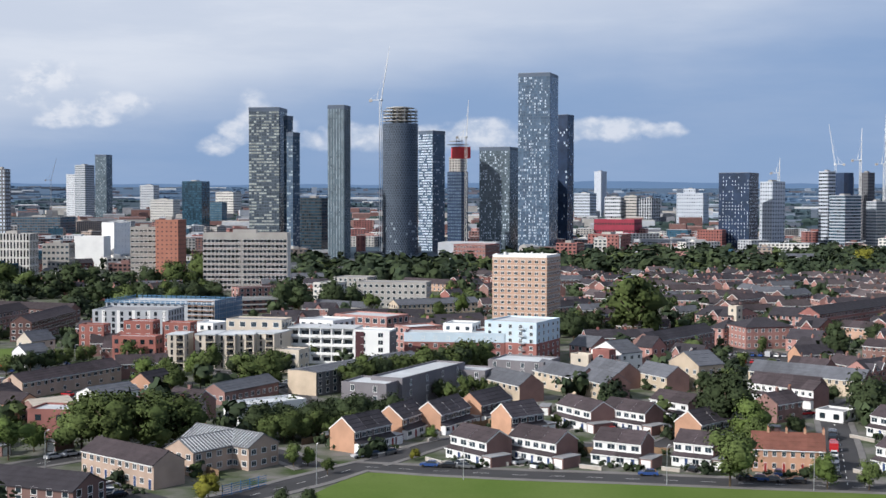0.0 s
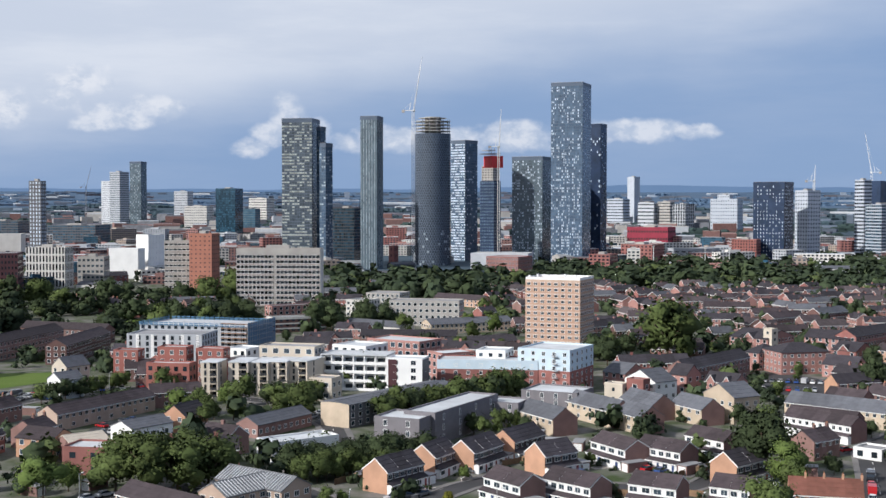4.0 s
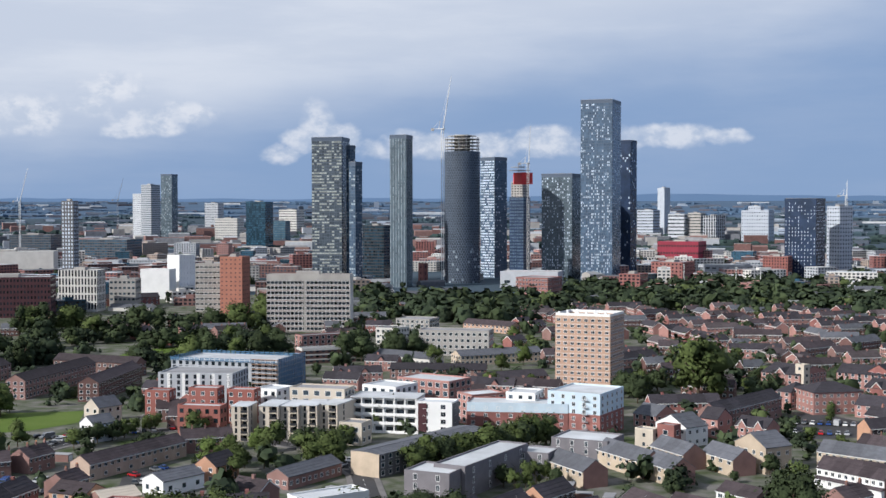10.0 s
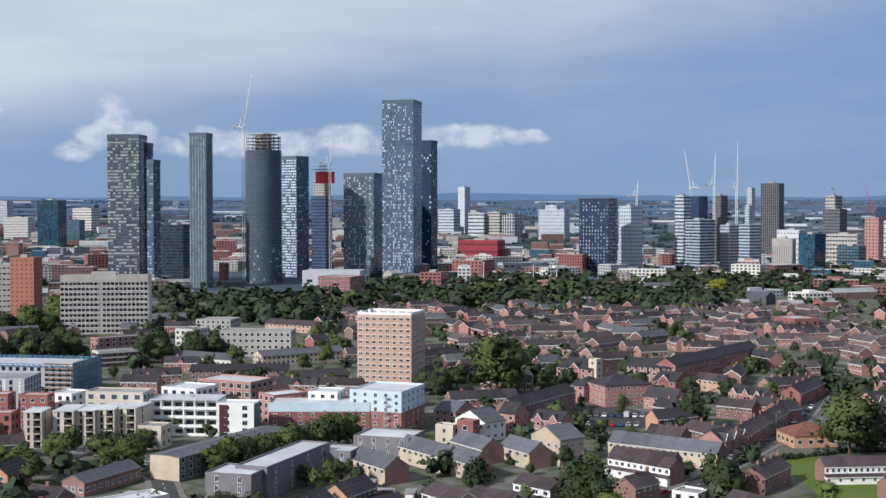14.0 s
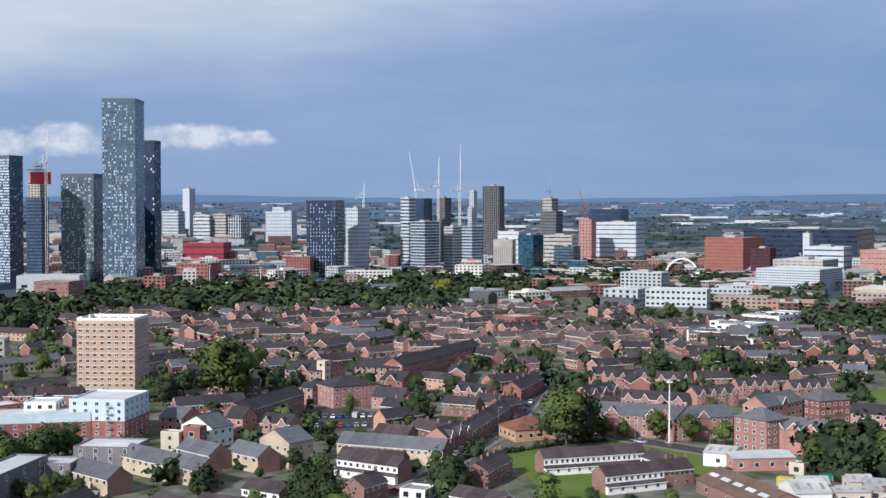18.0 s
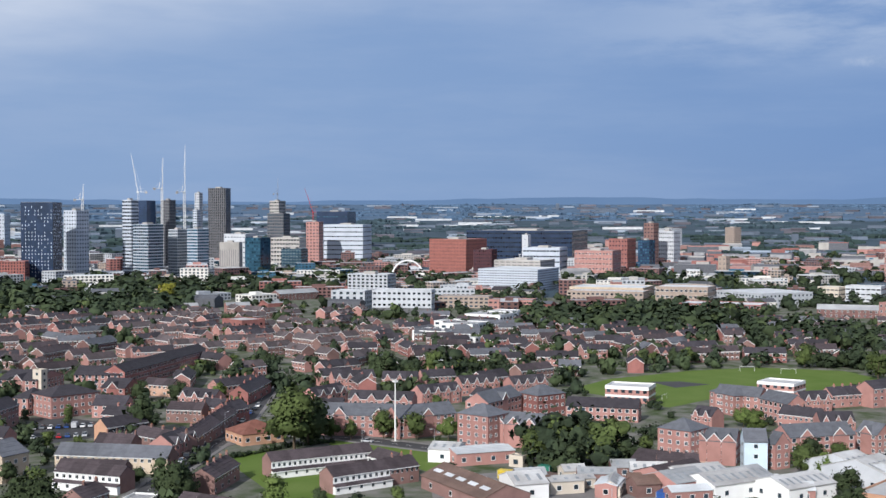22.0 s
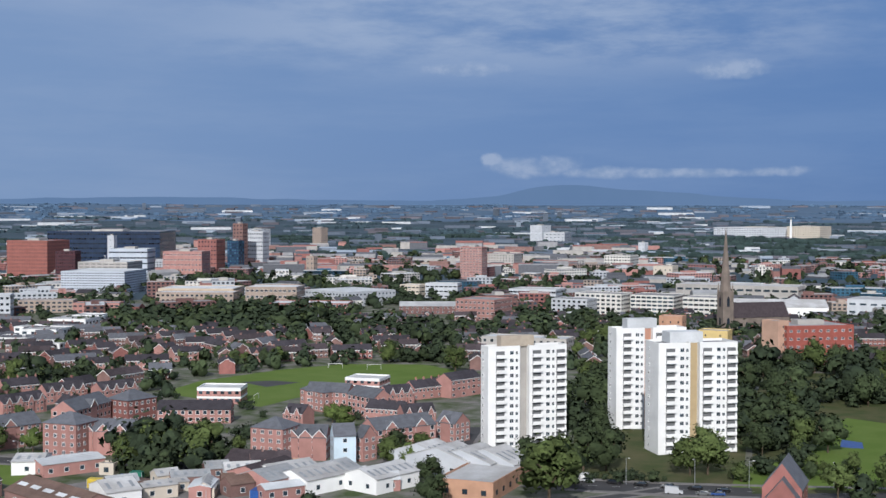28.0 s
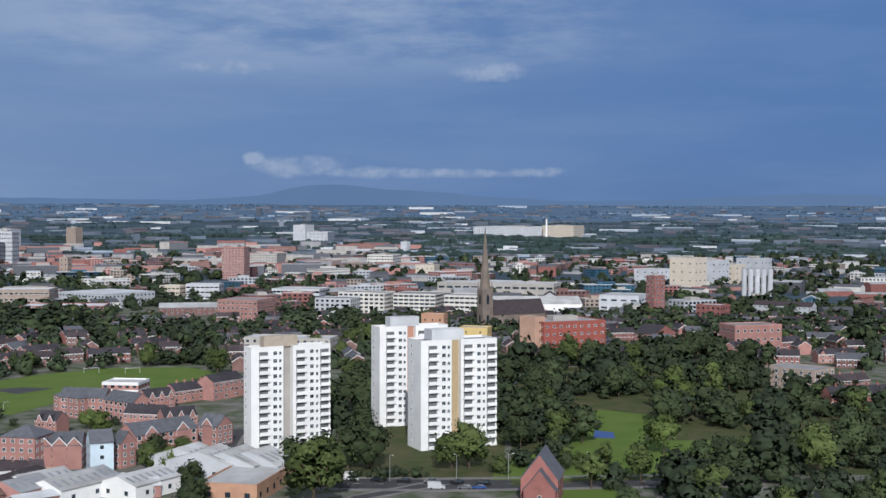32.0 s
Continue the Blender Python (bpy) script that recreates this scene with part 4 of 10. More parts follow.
def car(colour, x, y, rot, van=False, group="parked cars"):
    key = (colour, van)
    if key not in CARS:
        e = thing("van" if van else "car", f"{colour} parked {'van' if van else 'car'} on the street", "van" if van else "car", 0, 0, -500)
        paint = mat("paint_" + colour, PAINTS[colour], 0.25, 0.05, 1.0, 5.0, spec=0.6)
        L, W, H = (5.2, 1.95, 2.2) if van else (4.3, 1.75, 1.45)
        prof = ([(-L / 2, 0.35), (L / 2, 0.35), (L / 2, 0.9), (L / 2 - 0.8, 1.15), (L / 2 - 1.5, H), (-L / 2, H)] if van else
                [(-L / 2, 0.35), (L / 2, 0.35), (L / 2, 0.72), (L / 2 - 0.15, 0.8), (L / 2 - 1.15, 0.92), (-L / 2 + 0.55, 0.95), (-L / 2 + 0.05, 0.9)])
        b = Build(paint)
        n = len(prof)
        for yy in (-W / 2, W / 2):
            b.v += [(px, yy, pz) for px, pz in prof]
        b.f += [tuple(range(n)), tuple(range(2 * n - 1, n - 1, -1))]
        b.f += [(i, (i + 1) % n + n - n if False else (i + 1) % n, (i + 1) % n + n, i + n)[::-1] for i in range(n)]
        b.s += [0] * (n + 2)
        part("body", b, e)
        b = Build(GLASS_DARK, paint)
        if van:
            b.quad([(L / 2 - 0.82, -W / 2 + 0.1, 1.2), (L / 2 - 0.82, W / 2 - 0.1, 1.2), (L / 2 - 1.44, W / 2 - 0.1, H - 0.1), (L / 2 - 1.44, -W / 2 + 0.1, H - 0.1)])
        else:
            lo, hi = [(1.05, 0.9), (-1.75, 0.92)], [(0.35, H), (-1.25, H - 0.03)]
            w1, w2 = W / 2 - 0.05, W / 2 - 0.22
            b.quad([(lo[0][0], -w1, lo[0][1]), (lo[0][0], w1, lo[0][1]), (hi[0][0], w2, hi[0][1]), (hi[0][0], -w2, hi[0][1])])
            b.quad([(lo[1][0], w1, lo[1][1]), (lo[1][0], -w1, lo[1][1]), (hi[1][0], -w2, hi[1][1]), (hi[1][0], w2, hi[1][1])])
            for s in (-1, 1):
                b.quad([(lo[1][0], s * w1, lo[1][1]), (lo[0][0], s * w1, lo[0][1]), (hi[0][0], s * w2, hi[0][1]), (hi[1][0], s * w2, hi[1][1])])
            b.quad([(hi[0][0], -w2, H), (hi[0][0], w2, H), (hi[1][0], w2, H - 0.03), (hi[1][0], -w2, H - 0.03)], 1)
        part("cabin", b, e, "dark glazed cabin")
        for wx in (-L * 0.31, L * 0.32):
            for s in (-1, 1):
                b = Build(TYRE, STEEL)
                k = 10
                c = [(wx + 0.32 * math.cos(6.283 * i / k), 0.32 + 0.32 * math.sin(6.283 * i / k)) for i in range(k)]
                b.v += [(px, s * (W / 2 + 0.02), pz) for px, pz in c] + [(px, s * (W / 2 - 0.2), pz) for px, pz in c]
                b.f += [tuple(range(k))] + [(i, (i + 1) % k, (i + 1) % k + k, i + k) for i in range(k)]
                b.s += [0] * (k + 1)
                part("wheel", b, e)
        CARS[key] = e
    c = copy_thing(CARS[key], pose(x, y, 0.05, 0, 0, rot))
    return tagged(c, group=group)


car_rnd = random.Random(5)


def car_row(x1, y1, x2, y2, n, turned=0.0, share=0.9):
    rot = math.degrees(math.atan2(y2 - y1, x2 - x1)) + turned
    for i in range(n):
        if car_rnd.random() < share:
            t = (i + 0.5) / n
            car(car_rnd.choice(("white", "silver", "black", "red", "blue", "grey", "silver", "black")), x1 + (x2 - x1) * t, y1 + (y2 - y1) * t, rot + car_rnd.choice((0, 180)) + car_rnd.uniform(-3, 3), car_rnd.random() < 0.1)


def mast(name, label, x, y, h, r=0.2, material=CRANE_WHITE, category="mast"):
    e = thing(name, label, category, x, y, ground_z(x, y))
    b = Build(material)
    b.cyl(0, 0, 0, h, r, r * 0.6, 8)
    part("pole", b, e)
    b = Build(material)
    b.box(-r * 2.2, -r * 2.2, h - 0.6, r * 2.2, r * 2.2, h, bottom=True)
    part("head", b, e)
    b = Build(CONCRETE)
    b.box(-r * 3, -r * 3, 0, r * 3, r * 3, 0.25)
    part("footing", b, e)
    return e


def street_lamp(x, y, rot, h=8.0):
    if "lamp" not in CARS:
        e = thing("street_lamp", "grey steel street lamp with a short arm", "street lamp", 0, 0, -500)
        b = Build(STEEL)
        b.cyl(0, 0, 0, h, 0.1, 0.06, 6)
        part("pole", b, e)
        b = Build(STEEL)
        b.beam((0, 0, h - 0.05), (1.3, 0, h + 0.15), 0.04)
        part("arm", b, e)
        b = Build(CRANE_WHITE)
        b.box(1.1, -0.14, h + 0.1, 1.8, 0.14, h + 0.24, bottom=True)
        part("lamp_head", b, e)
        CARS["lamp"] = e
    return tagged(copy_thing(CARS["lamp"], pose(x, y, 0, 0, 0, rot)), group="street lamps")


def clear_prototypes():
    for e in list(HOUSES.values()) + list(CARS.values()):
        for o in (*e.children_recursive, e):
            bpy.data.objects.remove(o)

# ---- ground ----
GROUND = mat("ground_mixed", (0.052, 0.074, 0.028), 0.95, 0.3, 0.11, 0.9, 0.3, second=(0.185, 0.175, 0.165), spec=0.1)
# the two far ground colours have blue haze painted into them
FAR_HAZE_GROUND = mat("ground_far_hazed", (0.044, 0.066, 0.084), 0.95, 0.3, 0.01, 0.2, 0.0, second=(0.062, 0.088, 0.114), spec=0.1)
HAZY_GROUND = mat("ground_farthest_hazed", (0.075, 0.118, 0.180), 0.95, 0.2, 0.01, 0.2, 0.0, second=(0.088, 0.134, 0.200), spec=0.1)
gv, gf = [], []
RINGS = [0, 60, 120, 200, 300, 450, 650, 900, 1200, 1600, 2000, 2200, 2350, 2500, 2650, 2800, 2950, 3100, 3250, 3400, 3550, 3700, 3850, 4000, 4150, 4300, 4450, 4600, 4750, 4900]
SEG = 180
for r in RINGS:
    for i in range(SEG):
        a = 2 * math.pi * i / SEG
        z = terrain(r)
        gv.append((r * math.sin(a), r * math.cos(a), z))
for k in range(len(RINGS) - 1):
    for i in range(SEG):
        j = (i + 1) % SEG
        a, b, c, d = k * SEG + i, k * SEG + j, (k + 1) * SEG + j, (k + 1) * SEG + i
        gf.append((d, c, b, a))
ground = new("ground", mesh_of("ground", gv, gf, [GROUND, FAR_HAZE_GROUND, HAZY_GROUND], [2 if RINGS[i // SEG] >= 3850 else 1 if RINGS[i // SEG] >= 1200 else 0 for i in range(len(gf))]))
tagged(ground, "flat ground of gardens, verges and yards rising to far hills", "ground", kind="structure")

# distant hills, far behind everything: a glowing backdrop with haze in its colour
HILL = bpy.data.materials.new("glowing_haze_hills")
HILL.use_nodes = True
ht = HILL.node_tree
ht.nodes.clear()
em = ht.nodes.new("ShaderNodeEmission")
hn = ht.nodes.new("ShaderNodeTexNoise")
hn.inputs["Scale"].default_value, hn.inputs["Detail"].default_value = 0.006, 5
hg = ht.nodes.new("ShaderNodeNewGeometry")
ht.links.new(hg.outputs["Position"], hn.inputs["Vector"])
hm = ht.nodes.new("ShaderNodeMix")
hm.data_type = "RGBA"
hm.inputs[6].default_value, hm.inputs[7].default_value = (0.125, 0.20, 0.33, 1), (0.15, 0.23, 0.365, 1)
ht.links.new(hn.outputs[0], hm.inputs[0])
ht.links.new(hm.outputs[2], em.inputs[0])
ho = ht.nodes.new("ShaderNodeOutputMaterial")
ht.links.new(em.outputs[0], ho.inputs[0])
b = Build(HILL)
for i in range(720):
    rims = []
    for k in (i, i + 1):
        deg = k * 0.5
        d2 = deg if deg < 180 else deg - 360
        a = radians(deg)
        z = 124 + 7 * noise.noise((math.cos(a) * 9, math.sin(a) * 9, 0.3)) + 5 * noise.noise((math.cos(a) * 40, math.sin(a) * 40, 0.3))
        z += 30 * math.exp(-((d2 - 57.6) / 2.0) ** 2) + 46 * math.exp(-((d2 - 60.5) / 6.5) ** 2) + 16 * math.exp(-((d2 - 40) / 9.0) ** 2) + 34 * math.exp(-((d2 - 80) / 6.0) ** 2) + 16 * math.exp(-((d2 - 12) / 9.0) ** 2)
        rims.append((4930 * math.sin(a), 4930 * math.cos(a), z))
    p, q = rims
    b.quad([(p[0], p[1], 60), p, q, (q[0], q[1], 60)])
tagged(new("backdrop", b.mesh("backdrop")), "glowing backdrop of hazy blue hills along the horizon", "hills", kind="structure")

# ---- skyline ----


def glass_tower(name, label, x, y, w, d, h, rot, dark, light, floors, bay, share=0.3, side=None, frame_mat=TOWER_FRAME, crown=4.0, look="dots", seed=1):
    """A glass tower: core, dark facade panels, pale lights in a pattern, open louvred crown. side: the share on the narrow faces."""
    rnd = random.Random(seed)
    z = ground_z(x, y)
    e = thing(name, label, "skyscraper", x, y, z, rot)
    b = Build(frame_mat)
    b.box(-w / 2, -d / 2, -1, w / 2, d / 2, h)
    part("core", b, e, "metal facade frame")
    fh = (h - crown) / floors
    q = Build(dark, light)
    for k, (width, m) in enumerate(sides(w, d)):
        n = max(2, int(width / bay))
        st = width / n
        part_of = share if k % 2 == 0 or side is None else side

        def pane(xa, xb, za, zb, off, s):
            q.quad([m @ Vector(p) for p in ((xa, -off, za), (xb, -off, za), (xb, -off, zb), (xa, -off, zb))], s)
        for fl in range(floors):
            z0 = fl * fh + 0.25
            for i in range(n):
                x0 = -width / 2 + st * i
                pane(x0 + st * 0.05, x0 + st * 0.95, z0, z0 + fh * 0.88, 0.12, 0)
                r = rnd.random()
                if look == "dots" and (i + fl) % 2 == 0 and r < part_of * (1.25 - 0.5 * fl / floors):
                    o = rnd.choice((0.1, 0.3))
                    pane(x0 + st * o, x0 + st * (o + 0.55), z0 + 0.1, z0 + fh * 0.8, 0.2, 1)
                elif look == "columns" and r < part_of * (0.5 if i % 3 == 2 else 1.0) * (1.2 - 0.45 * fl / floors):
                    pane(x0 + st * 0.22, x0 + st * (0.62 if i % 3 else 0.86), z0 + fh * 0.1, z0 + fh * 0.7, 0.2, 1)
                elif look == "slots" and r < part_of:
                    pane(x0 + st * 0.4, x0 + st * 0.6, z0 + fh * 0.1, z0 + fh * 0.55, 0.2, 1)
                elif look == "fins" and i % 2 == 0:
                    pane(x0 + st * 0.2, x0 + st * 0.62, z0, z0 + fh * (0.95 if r < 0.75 else 0.45), 0.2, 1)
                elif look == "patch" and r < part_of * (1.3 if (fl // 3 + i // 4) % 2 else 0.7):
                    pane(x0 + st * 0.06, x0 + st * 0.94, z0 + fh * 0.3, z0 + fh * 0.8, 0.2, 1)
    part("glazing", q, e, kind="stuff")
    c = Build(frame_mat)
    for width, m in sides(w, d):
        n = int(width / 1.6)
        for i in range(n + 1):
            xx = -width / 2 + width * i / n
            c.quad([m @ Vector(p) for p in ((xx - 0.2, -0.25, h - crown), (xx + 0.2, -0.25, h - crown), (xx + 0.2, -0.25, h), (xx - 0.2, -0.25, h))])
    part("crown_screen", c, e, kind="stuff")
    r = Build(FELT)
    r.box(-w / 2 + 0.5, -d / 2 + 0.5, h, w / 2 - 0.5, d / 2 - 0.5, h + 0.3)
    part("roof", r, e)
    return e


PANEL_DARK = glass("tower_panel_dark", (0.095, 0.148, 0.222), 0.2, 0.25)
PANEL_LIGHT = mat("tower_panel_light", (0.56, 0.65, 0.75), 0.3, 0.15, 0.1, 1.0, island=0.25, spec=0.5)
PANEL_GREEN = glass("tower_panel_green", (0.115, 0.155, 0.18), 0.2, 0.25)
PANEL_NAVY = glass("tower_panel_navy", (0.026, 0.045, 0.092), 0.25, 0.2)
PANEL_DUSK = glass("tower_panel_dusk", (0.070, 0.088, 0.108), 0.2, 0.25)
PANEL_OLIVE = mat("tower_panel_olive", (0.36, 0.39, 0.36), 0.3, 0.2, 0.1, 1.0, island=0.35, spec=0.6)
PANEL_SILVER = mat("tower_panel_silver", (0.30, 0.36, 0.40), 0.3, 0.2, 0.1, 1.0, island=0.3, spec=0.6)

glass_tower("skyscraper", "tallest dark glass tower with scattered pale panels", 187.0, 1420.4, 36.1, 38.8, 202.5, -22.0, PANEL_DARK, PANEL_LIGHT, 62, 2.0, 0.42, side=0.2, look="columns", seed=2)
glass_tower("skyscraper", "dark glass tower beside the tallest one", 229.2, 1492.5, 13.2, 17.3, 161.9, -33.8, PANEL_NAVY, PANEL_LIGHT, 51, 2.2, 0.16, frame_mat=PANEL_NAVY, seed=3)
glass_tower("skyscraper", "lower green-grey glass tower with pale panels", 145.6, 1452.6, 36.5, 31.2, 121.3, -24.2, PANEL_GREEN, PANEL_LIGHT, 38, 2.0, 0.40, side=0.3, look="columns", seed=4)
glass_tower("skyscraper", "slim grey tower with vertical fins", -34.7, 1310.7, 18.0, 18.7, 157.5, -18.7, PANEL_GREEN, PANEL_SILVER, 51, 1.5, 0.5, look="fins", seed=5)
glass_tower("skyscraper", "tower with a pale face and a dark face", 69.8, 1493.4, 21.6, 22.7, 142.0, -42.7, PANEL_DARK, PANEL_LIGHT, 44, 1.6, 0.8, side=0.1, look="patch", seed=6)
glass_tower("skyscraper", "broad glass tower with patchwork panels", -110.5, 1343.8, 32.7, 30.2, 156.8, -11.8, PANEL_DUSK, PANEL_OLIVE, 47, 2.6, 0.5, side=0.3, look="patch", seed=7)
glass_tower("skyscraper", "navy blue tower with small white windows", 425.4, 1446.6, 36.3, 33.1, 92.7, -34.8, PANEL_NAVY, PANEL_LIGHT, 22, 3.6, 0.6, frame_mat=PANEL_NAVY, crown=3.0, look="slots", seed=8)

def round_tower(x, y, r, h):
    """A round tower, its top storeys still open."""
    e = thing("skyscraper", "round dark glass tower with unfinished open top floors", "skyscraper", x, y, 0)
    b = Build(TOWER_FRAME)
    b.cyl(0, 0, -1, h - 17, r, r, 40)
    part("core", b, e)
    q = Build(glass("round_tower_panel", (0.075, 0.092, 0.118), 0.25, 0.2), PANEL_SILVER)
    rnd, k, fl = random.Random(12), 44, 52
    fh = (h - 17) / fl
    for f in range(fl):
        for i in range(k):
            a0, a1 = 2 * math.pi * (i + 0.06 + 0.5 * (f % 2)) / k, 2 * math.pi * (i + 0.9 + 0.5 * (f % 2)) / k
            z0, z1, rr = f * fh + 0.2, f * fh + fh - 0.15, r + 0.15
            am = (a0 + a1) / 2
            q.quad([(rr * math.cos(a0), rr * math.sin(a0), z0), (rr * math.cos(a1), rr * math.sin(a1), z0), (rr * math.cos(am + 0.03), rr * math.sin(am + 0.03), z1), (rr * math.cos(am - 0.05), rr * math.sin(am - 0.05), z1)],
                   1 if rnd.random() < 0.1 and f < 14 else 0)
    part("glazing", q, e, kind="stuff")
    for f in range(5):
        b = Build(CONCRETE_PALE)
        b.cyl(0, 0, h - 17 + f * 3.6 + 2.6, h - 17 + f * 3.6 + 3.0, r * (1 if f < 4 else 0.8), r * (1 if f < 4 else 0.8), 32)
        part("floor_slab", b, e)
    for i in range(14):
        a = 2 * math.pi * i / 14
        b = Build(STEEL)
        b.beam((r * 0.93 * math.cos(a), r * 0.93 * math.sin(a), h - 17), (r * 0.93 * math.cos(a), r * 0.93 * math.sin(a), h - 1), 0.35)
        part("column", b, e)
    b = Build(CONCRETE)
    b.cyl(0, 0, h - 17, h + 1.5, r * 0.45, r * 0.45, 16)
    part("lift_core", b, e)


def tower_crane(label, x, y, h, jib, lean, rot, material=CRANE_WHITE, back=12.0):
    """A luffing crane: lattice mast, cab, raised jib, counter-jib, pendant line."""
    e = thing("tower_crane", label, "crane", x, y, ground_z(x, y), rot)
    b = Build(material)
    s = 1.1
    for sx in (-s, s):
        for sy in (-s, s):
            b.beam((sx, sy, 0), (sx, sy, h), 0.16)
    n = int(h / 4)
    for i in range(n):
        z0, z1 = h * i / n, h * (i + 1) / n
        f = 1 if i % 2 else -1
        b.beam((-s * f, -s, z0), (s * f, -s, z1), 0.1)
        b.beam((s, -s * f, z0), (s, s * f, z1), 0.1)
        b.beam((-s, s * f, z0), (-s, -s * f, z1), 0.1)
    part("crane_mast", b, e, "lattice steel mast")
    tip = (jib * math.cos(radians(lean)), 0, h + 2 + jib * math.sin(radians(lean)))
    b = Build(material)
    for o in (-0.8, 0.8):
        b.beam((1, o, h + 1), tip, 0.16)
    b.beam((0.2, 0, h + 2.6), tip, 0.16)
    for i in range(14):
        t0, t1 = i / 14, (i + 1) / 14
        p = Vector((1, 0.8 if i % 2 else -0.8, h + 1)).lerp(Vector(tip), t0)
        b.beam(p, Vector((0.2, 0, h + 2.6)).lerp(Vector(tip), t1), 0.09)
    part("jib", b, e, "raised lattice jib")
    b = Build(material, CONCRETE)
    b.box(-back, -1.0, h + 0.6, 1, 1.0, h + 1.2, bottom=True)
    b.box(-back, -1.2, h - 1.2, -back + 3, 1.2, h + 1.6, 1, bottom=True)
    part("counter_jib", b, e)
    b = Build(material, GLASS_DARK)
    b.box(-0.5, 1.2, h - 0.5, 2.0, 2.8, h + 2.0, bottom=True)
    b.quad([(2.02, 1.3, h + 0.4), (2.02, 2.7, h + 0.4), (2.02, 2.7, h + 1.8), (2.02, 1.3, h + 1.8)], 1)
    part("cab", b, e)
    b = Build(material)
    b.beam((-4, 0, h + 1), (-2.5, 0, h + 9), 0.25)
    b.beam((-2.5, 0, h + 9), Vector((0, 0, h + 2)).lerp(Vector(tip), 0.85), 0.06)
    b.beam((-2.5, 0, h + 9), (-back + 1, 0, h + 1.2), 0.08)
    part("a_frame", b, e)
    return e


BALCONY_BACK = mat("balcony_glazing", (0.16, 0.165, 0.17), 0.3, 0.3, 0.5, 3.0, spec=0.5)


def white_tower(label, x, y, w, d, h, rot, recess, plant):
    """A white tower block of two wings with a coloured recess, windows and stacked balconies."""
    w, d, rot = d, w, rot + 90
    e = thing("tower_block", label, "tower block", x, y, 0, rot, "white tower blocks")
    a, c = -w * 0.10, w * 0.02
    for x0, x1 in ((-w / 2, a), (c, w / 2)):
        b = Build(WHITE)
        b.box(x0, -d / 2, -1, x1, d / 2, h)
        wing = part("wing", b, e)
        b = Build(WHITE, FELT)
        b.box(x0 + 0.3, -d / 2 + 0.3, h, x1 - 0.3, d / 2 - 0.3, h + 0.1, 1)
        for q in ((x0, -d / 2, x1, -d / 2 + 0.3), (x0, d / 2 - 0.3, x1, d / 2), (x0, -d / 2 + 0.3, x0 + 0.3, d / 2 - 0.3), (x1 - 0.3, -d / 2 + 0.3, x1, d / 2 - 0.3)):
            b.box(q[0], q[1], h, q[2], q[3], h + 0.9)
        part("parapet", b, wing)
        fh, ww = h / 13.4, x1 - x0
        left = x0 < 0
        bx = x0 + ww * (0.38 if left else 0.20)
        me, small = window_mesh(1.5, 1.35), window_mesh(1.0, 1.2)
        for fl in range(13):
            z0 = 0.6 + fl * fh
            part("window", me, wing, at=pose(x0 + ww * (0.74 if left else 0.5), -d / 2, z0 + 0.95))
            part("window", small, wing, at=pose(x0 + ww * (0.9 if left else 0.64), -d / 2, z0 + 0.95))
            for k in ((bx,) if left else (bx, x0 + ww * 0.84)):
                q = Build(WHITE, BALCONY_BACK)
                q.quad([(k - 1.6, -d / 2 - 0.02, z0 + 0.1), (k + 1.6, -d / 2 - 0.02, z0 + 0.1), (k + 1.6, -d / 2 - 0.02, z0 + 2.2), (k - 1.6, -d / 2 - 0.02, z0 + 2.2)], 1)
                q.box(k - 1.8, -d / 2 - 1.2, z0 - 0.1, k + 1.8, -d / 2, z0 + 0.1, bottom=True)
                q.box(k - 1.8, -d / 2 - 1.2, z0 + 0.1, k + 1.8, -d / 2 - 1.08, z0 + 1.1)
                part("balcony", q, wing, "white-fronted balcony")
            if left:
                part("window", small, wing, at=pose(x0, d * 0.2, z0 + 0.95, 0, 0, -90))
            else:
                part("window", small, wing, at=pose(x1, -d * 0.2, z0 + 0.95, 0, 0, 90))
                part("window", small, wing, at=pose(x1, d * 0.2, z0 + 0.95, 0, 0, 90))
    b = Build(recess)
    b.box(a, -d / 2 + 2.2, -1, c, d / 2 - 2.2, h + 0.5)
    part("stair_core", b, e, "coloured stair core between the wings")
    b = Build(plant, FELT)
    b.box(a - w * 0.22, -d * 0.28, h + 0.5, c + w * 0.08, d * 0.3, h + 4.2)
    part("plant_room", b, e, "roof plant room")
    TAKEN.append((x, y, 17))


TARP = mat("blue_sheeting", (0.09, 0.20, 0.33), 0.5, 0.2, 0.3, 2.0)
RED_CLAD = mat("red_cladding", (0.27, 0.03, 0.055), 0.6, 0.2, 0.1, 2.0)
OCHRE = mat("ochre_panel", (0.40, 0.31, 0.18), 0.8, 0.1)
MAROON = mat("maroon_brick", (0.075, 0.030, 0.036), 0.8, 0.25, 0.2, 8.0, 0.2)
TERRACOTTA = mat("terracotta_cladding", (0.30, 0.115, 0.095), 0.8, 0.15, 0.2, 4.0)

round_tower(30.3, 1389.5, 19.5, 161)
tower_crane("white luffing tower crane beside the round tower", 8.2, 1336.4, 165, 56, 80, -10)
tower_crane("white luffing crane over an unfinished core", 109.6, 1482.4, 134, 43, 86, 0)
block("skyscraper", "unfinished tower with a concrete top", "skyscraper", 105.7, 1568.1, 20.1, 16.7, 95.3, -34.0, wall=PANEL_NAVY, floors=24, bay=2.4, win=(1.5, 2.2), glass_mat=PANEL_DARK, plant=False)
block("lift_core", "raw concrete tower core above the glazed floors", "tower core", 106.3, 1572.1, 16.2, 16.8, 114.2, -34.0, wall=CONCRETE, floors=36, bay=4.0, win=(2.0, 1.4), glass_mat=GLASS_DARK, plant=False)
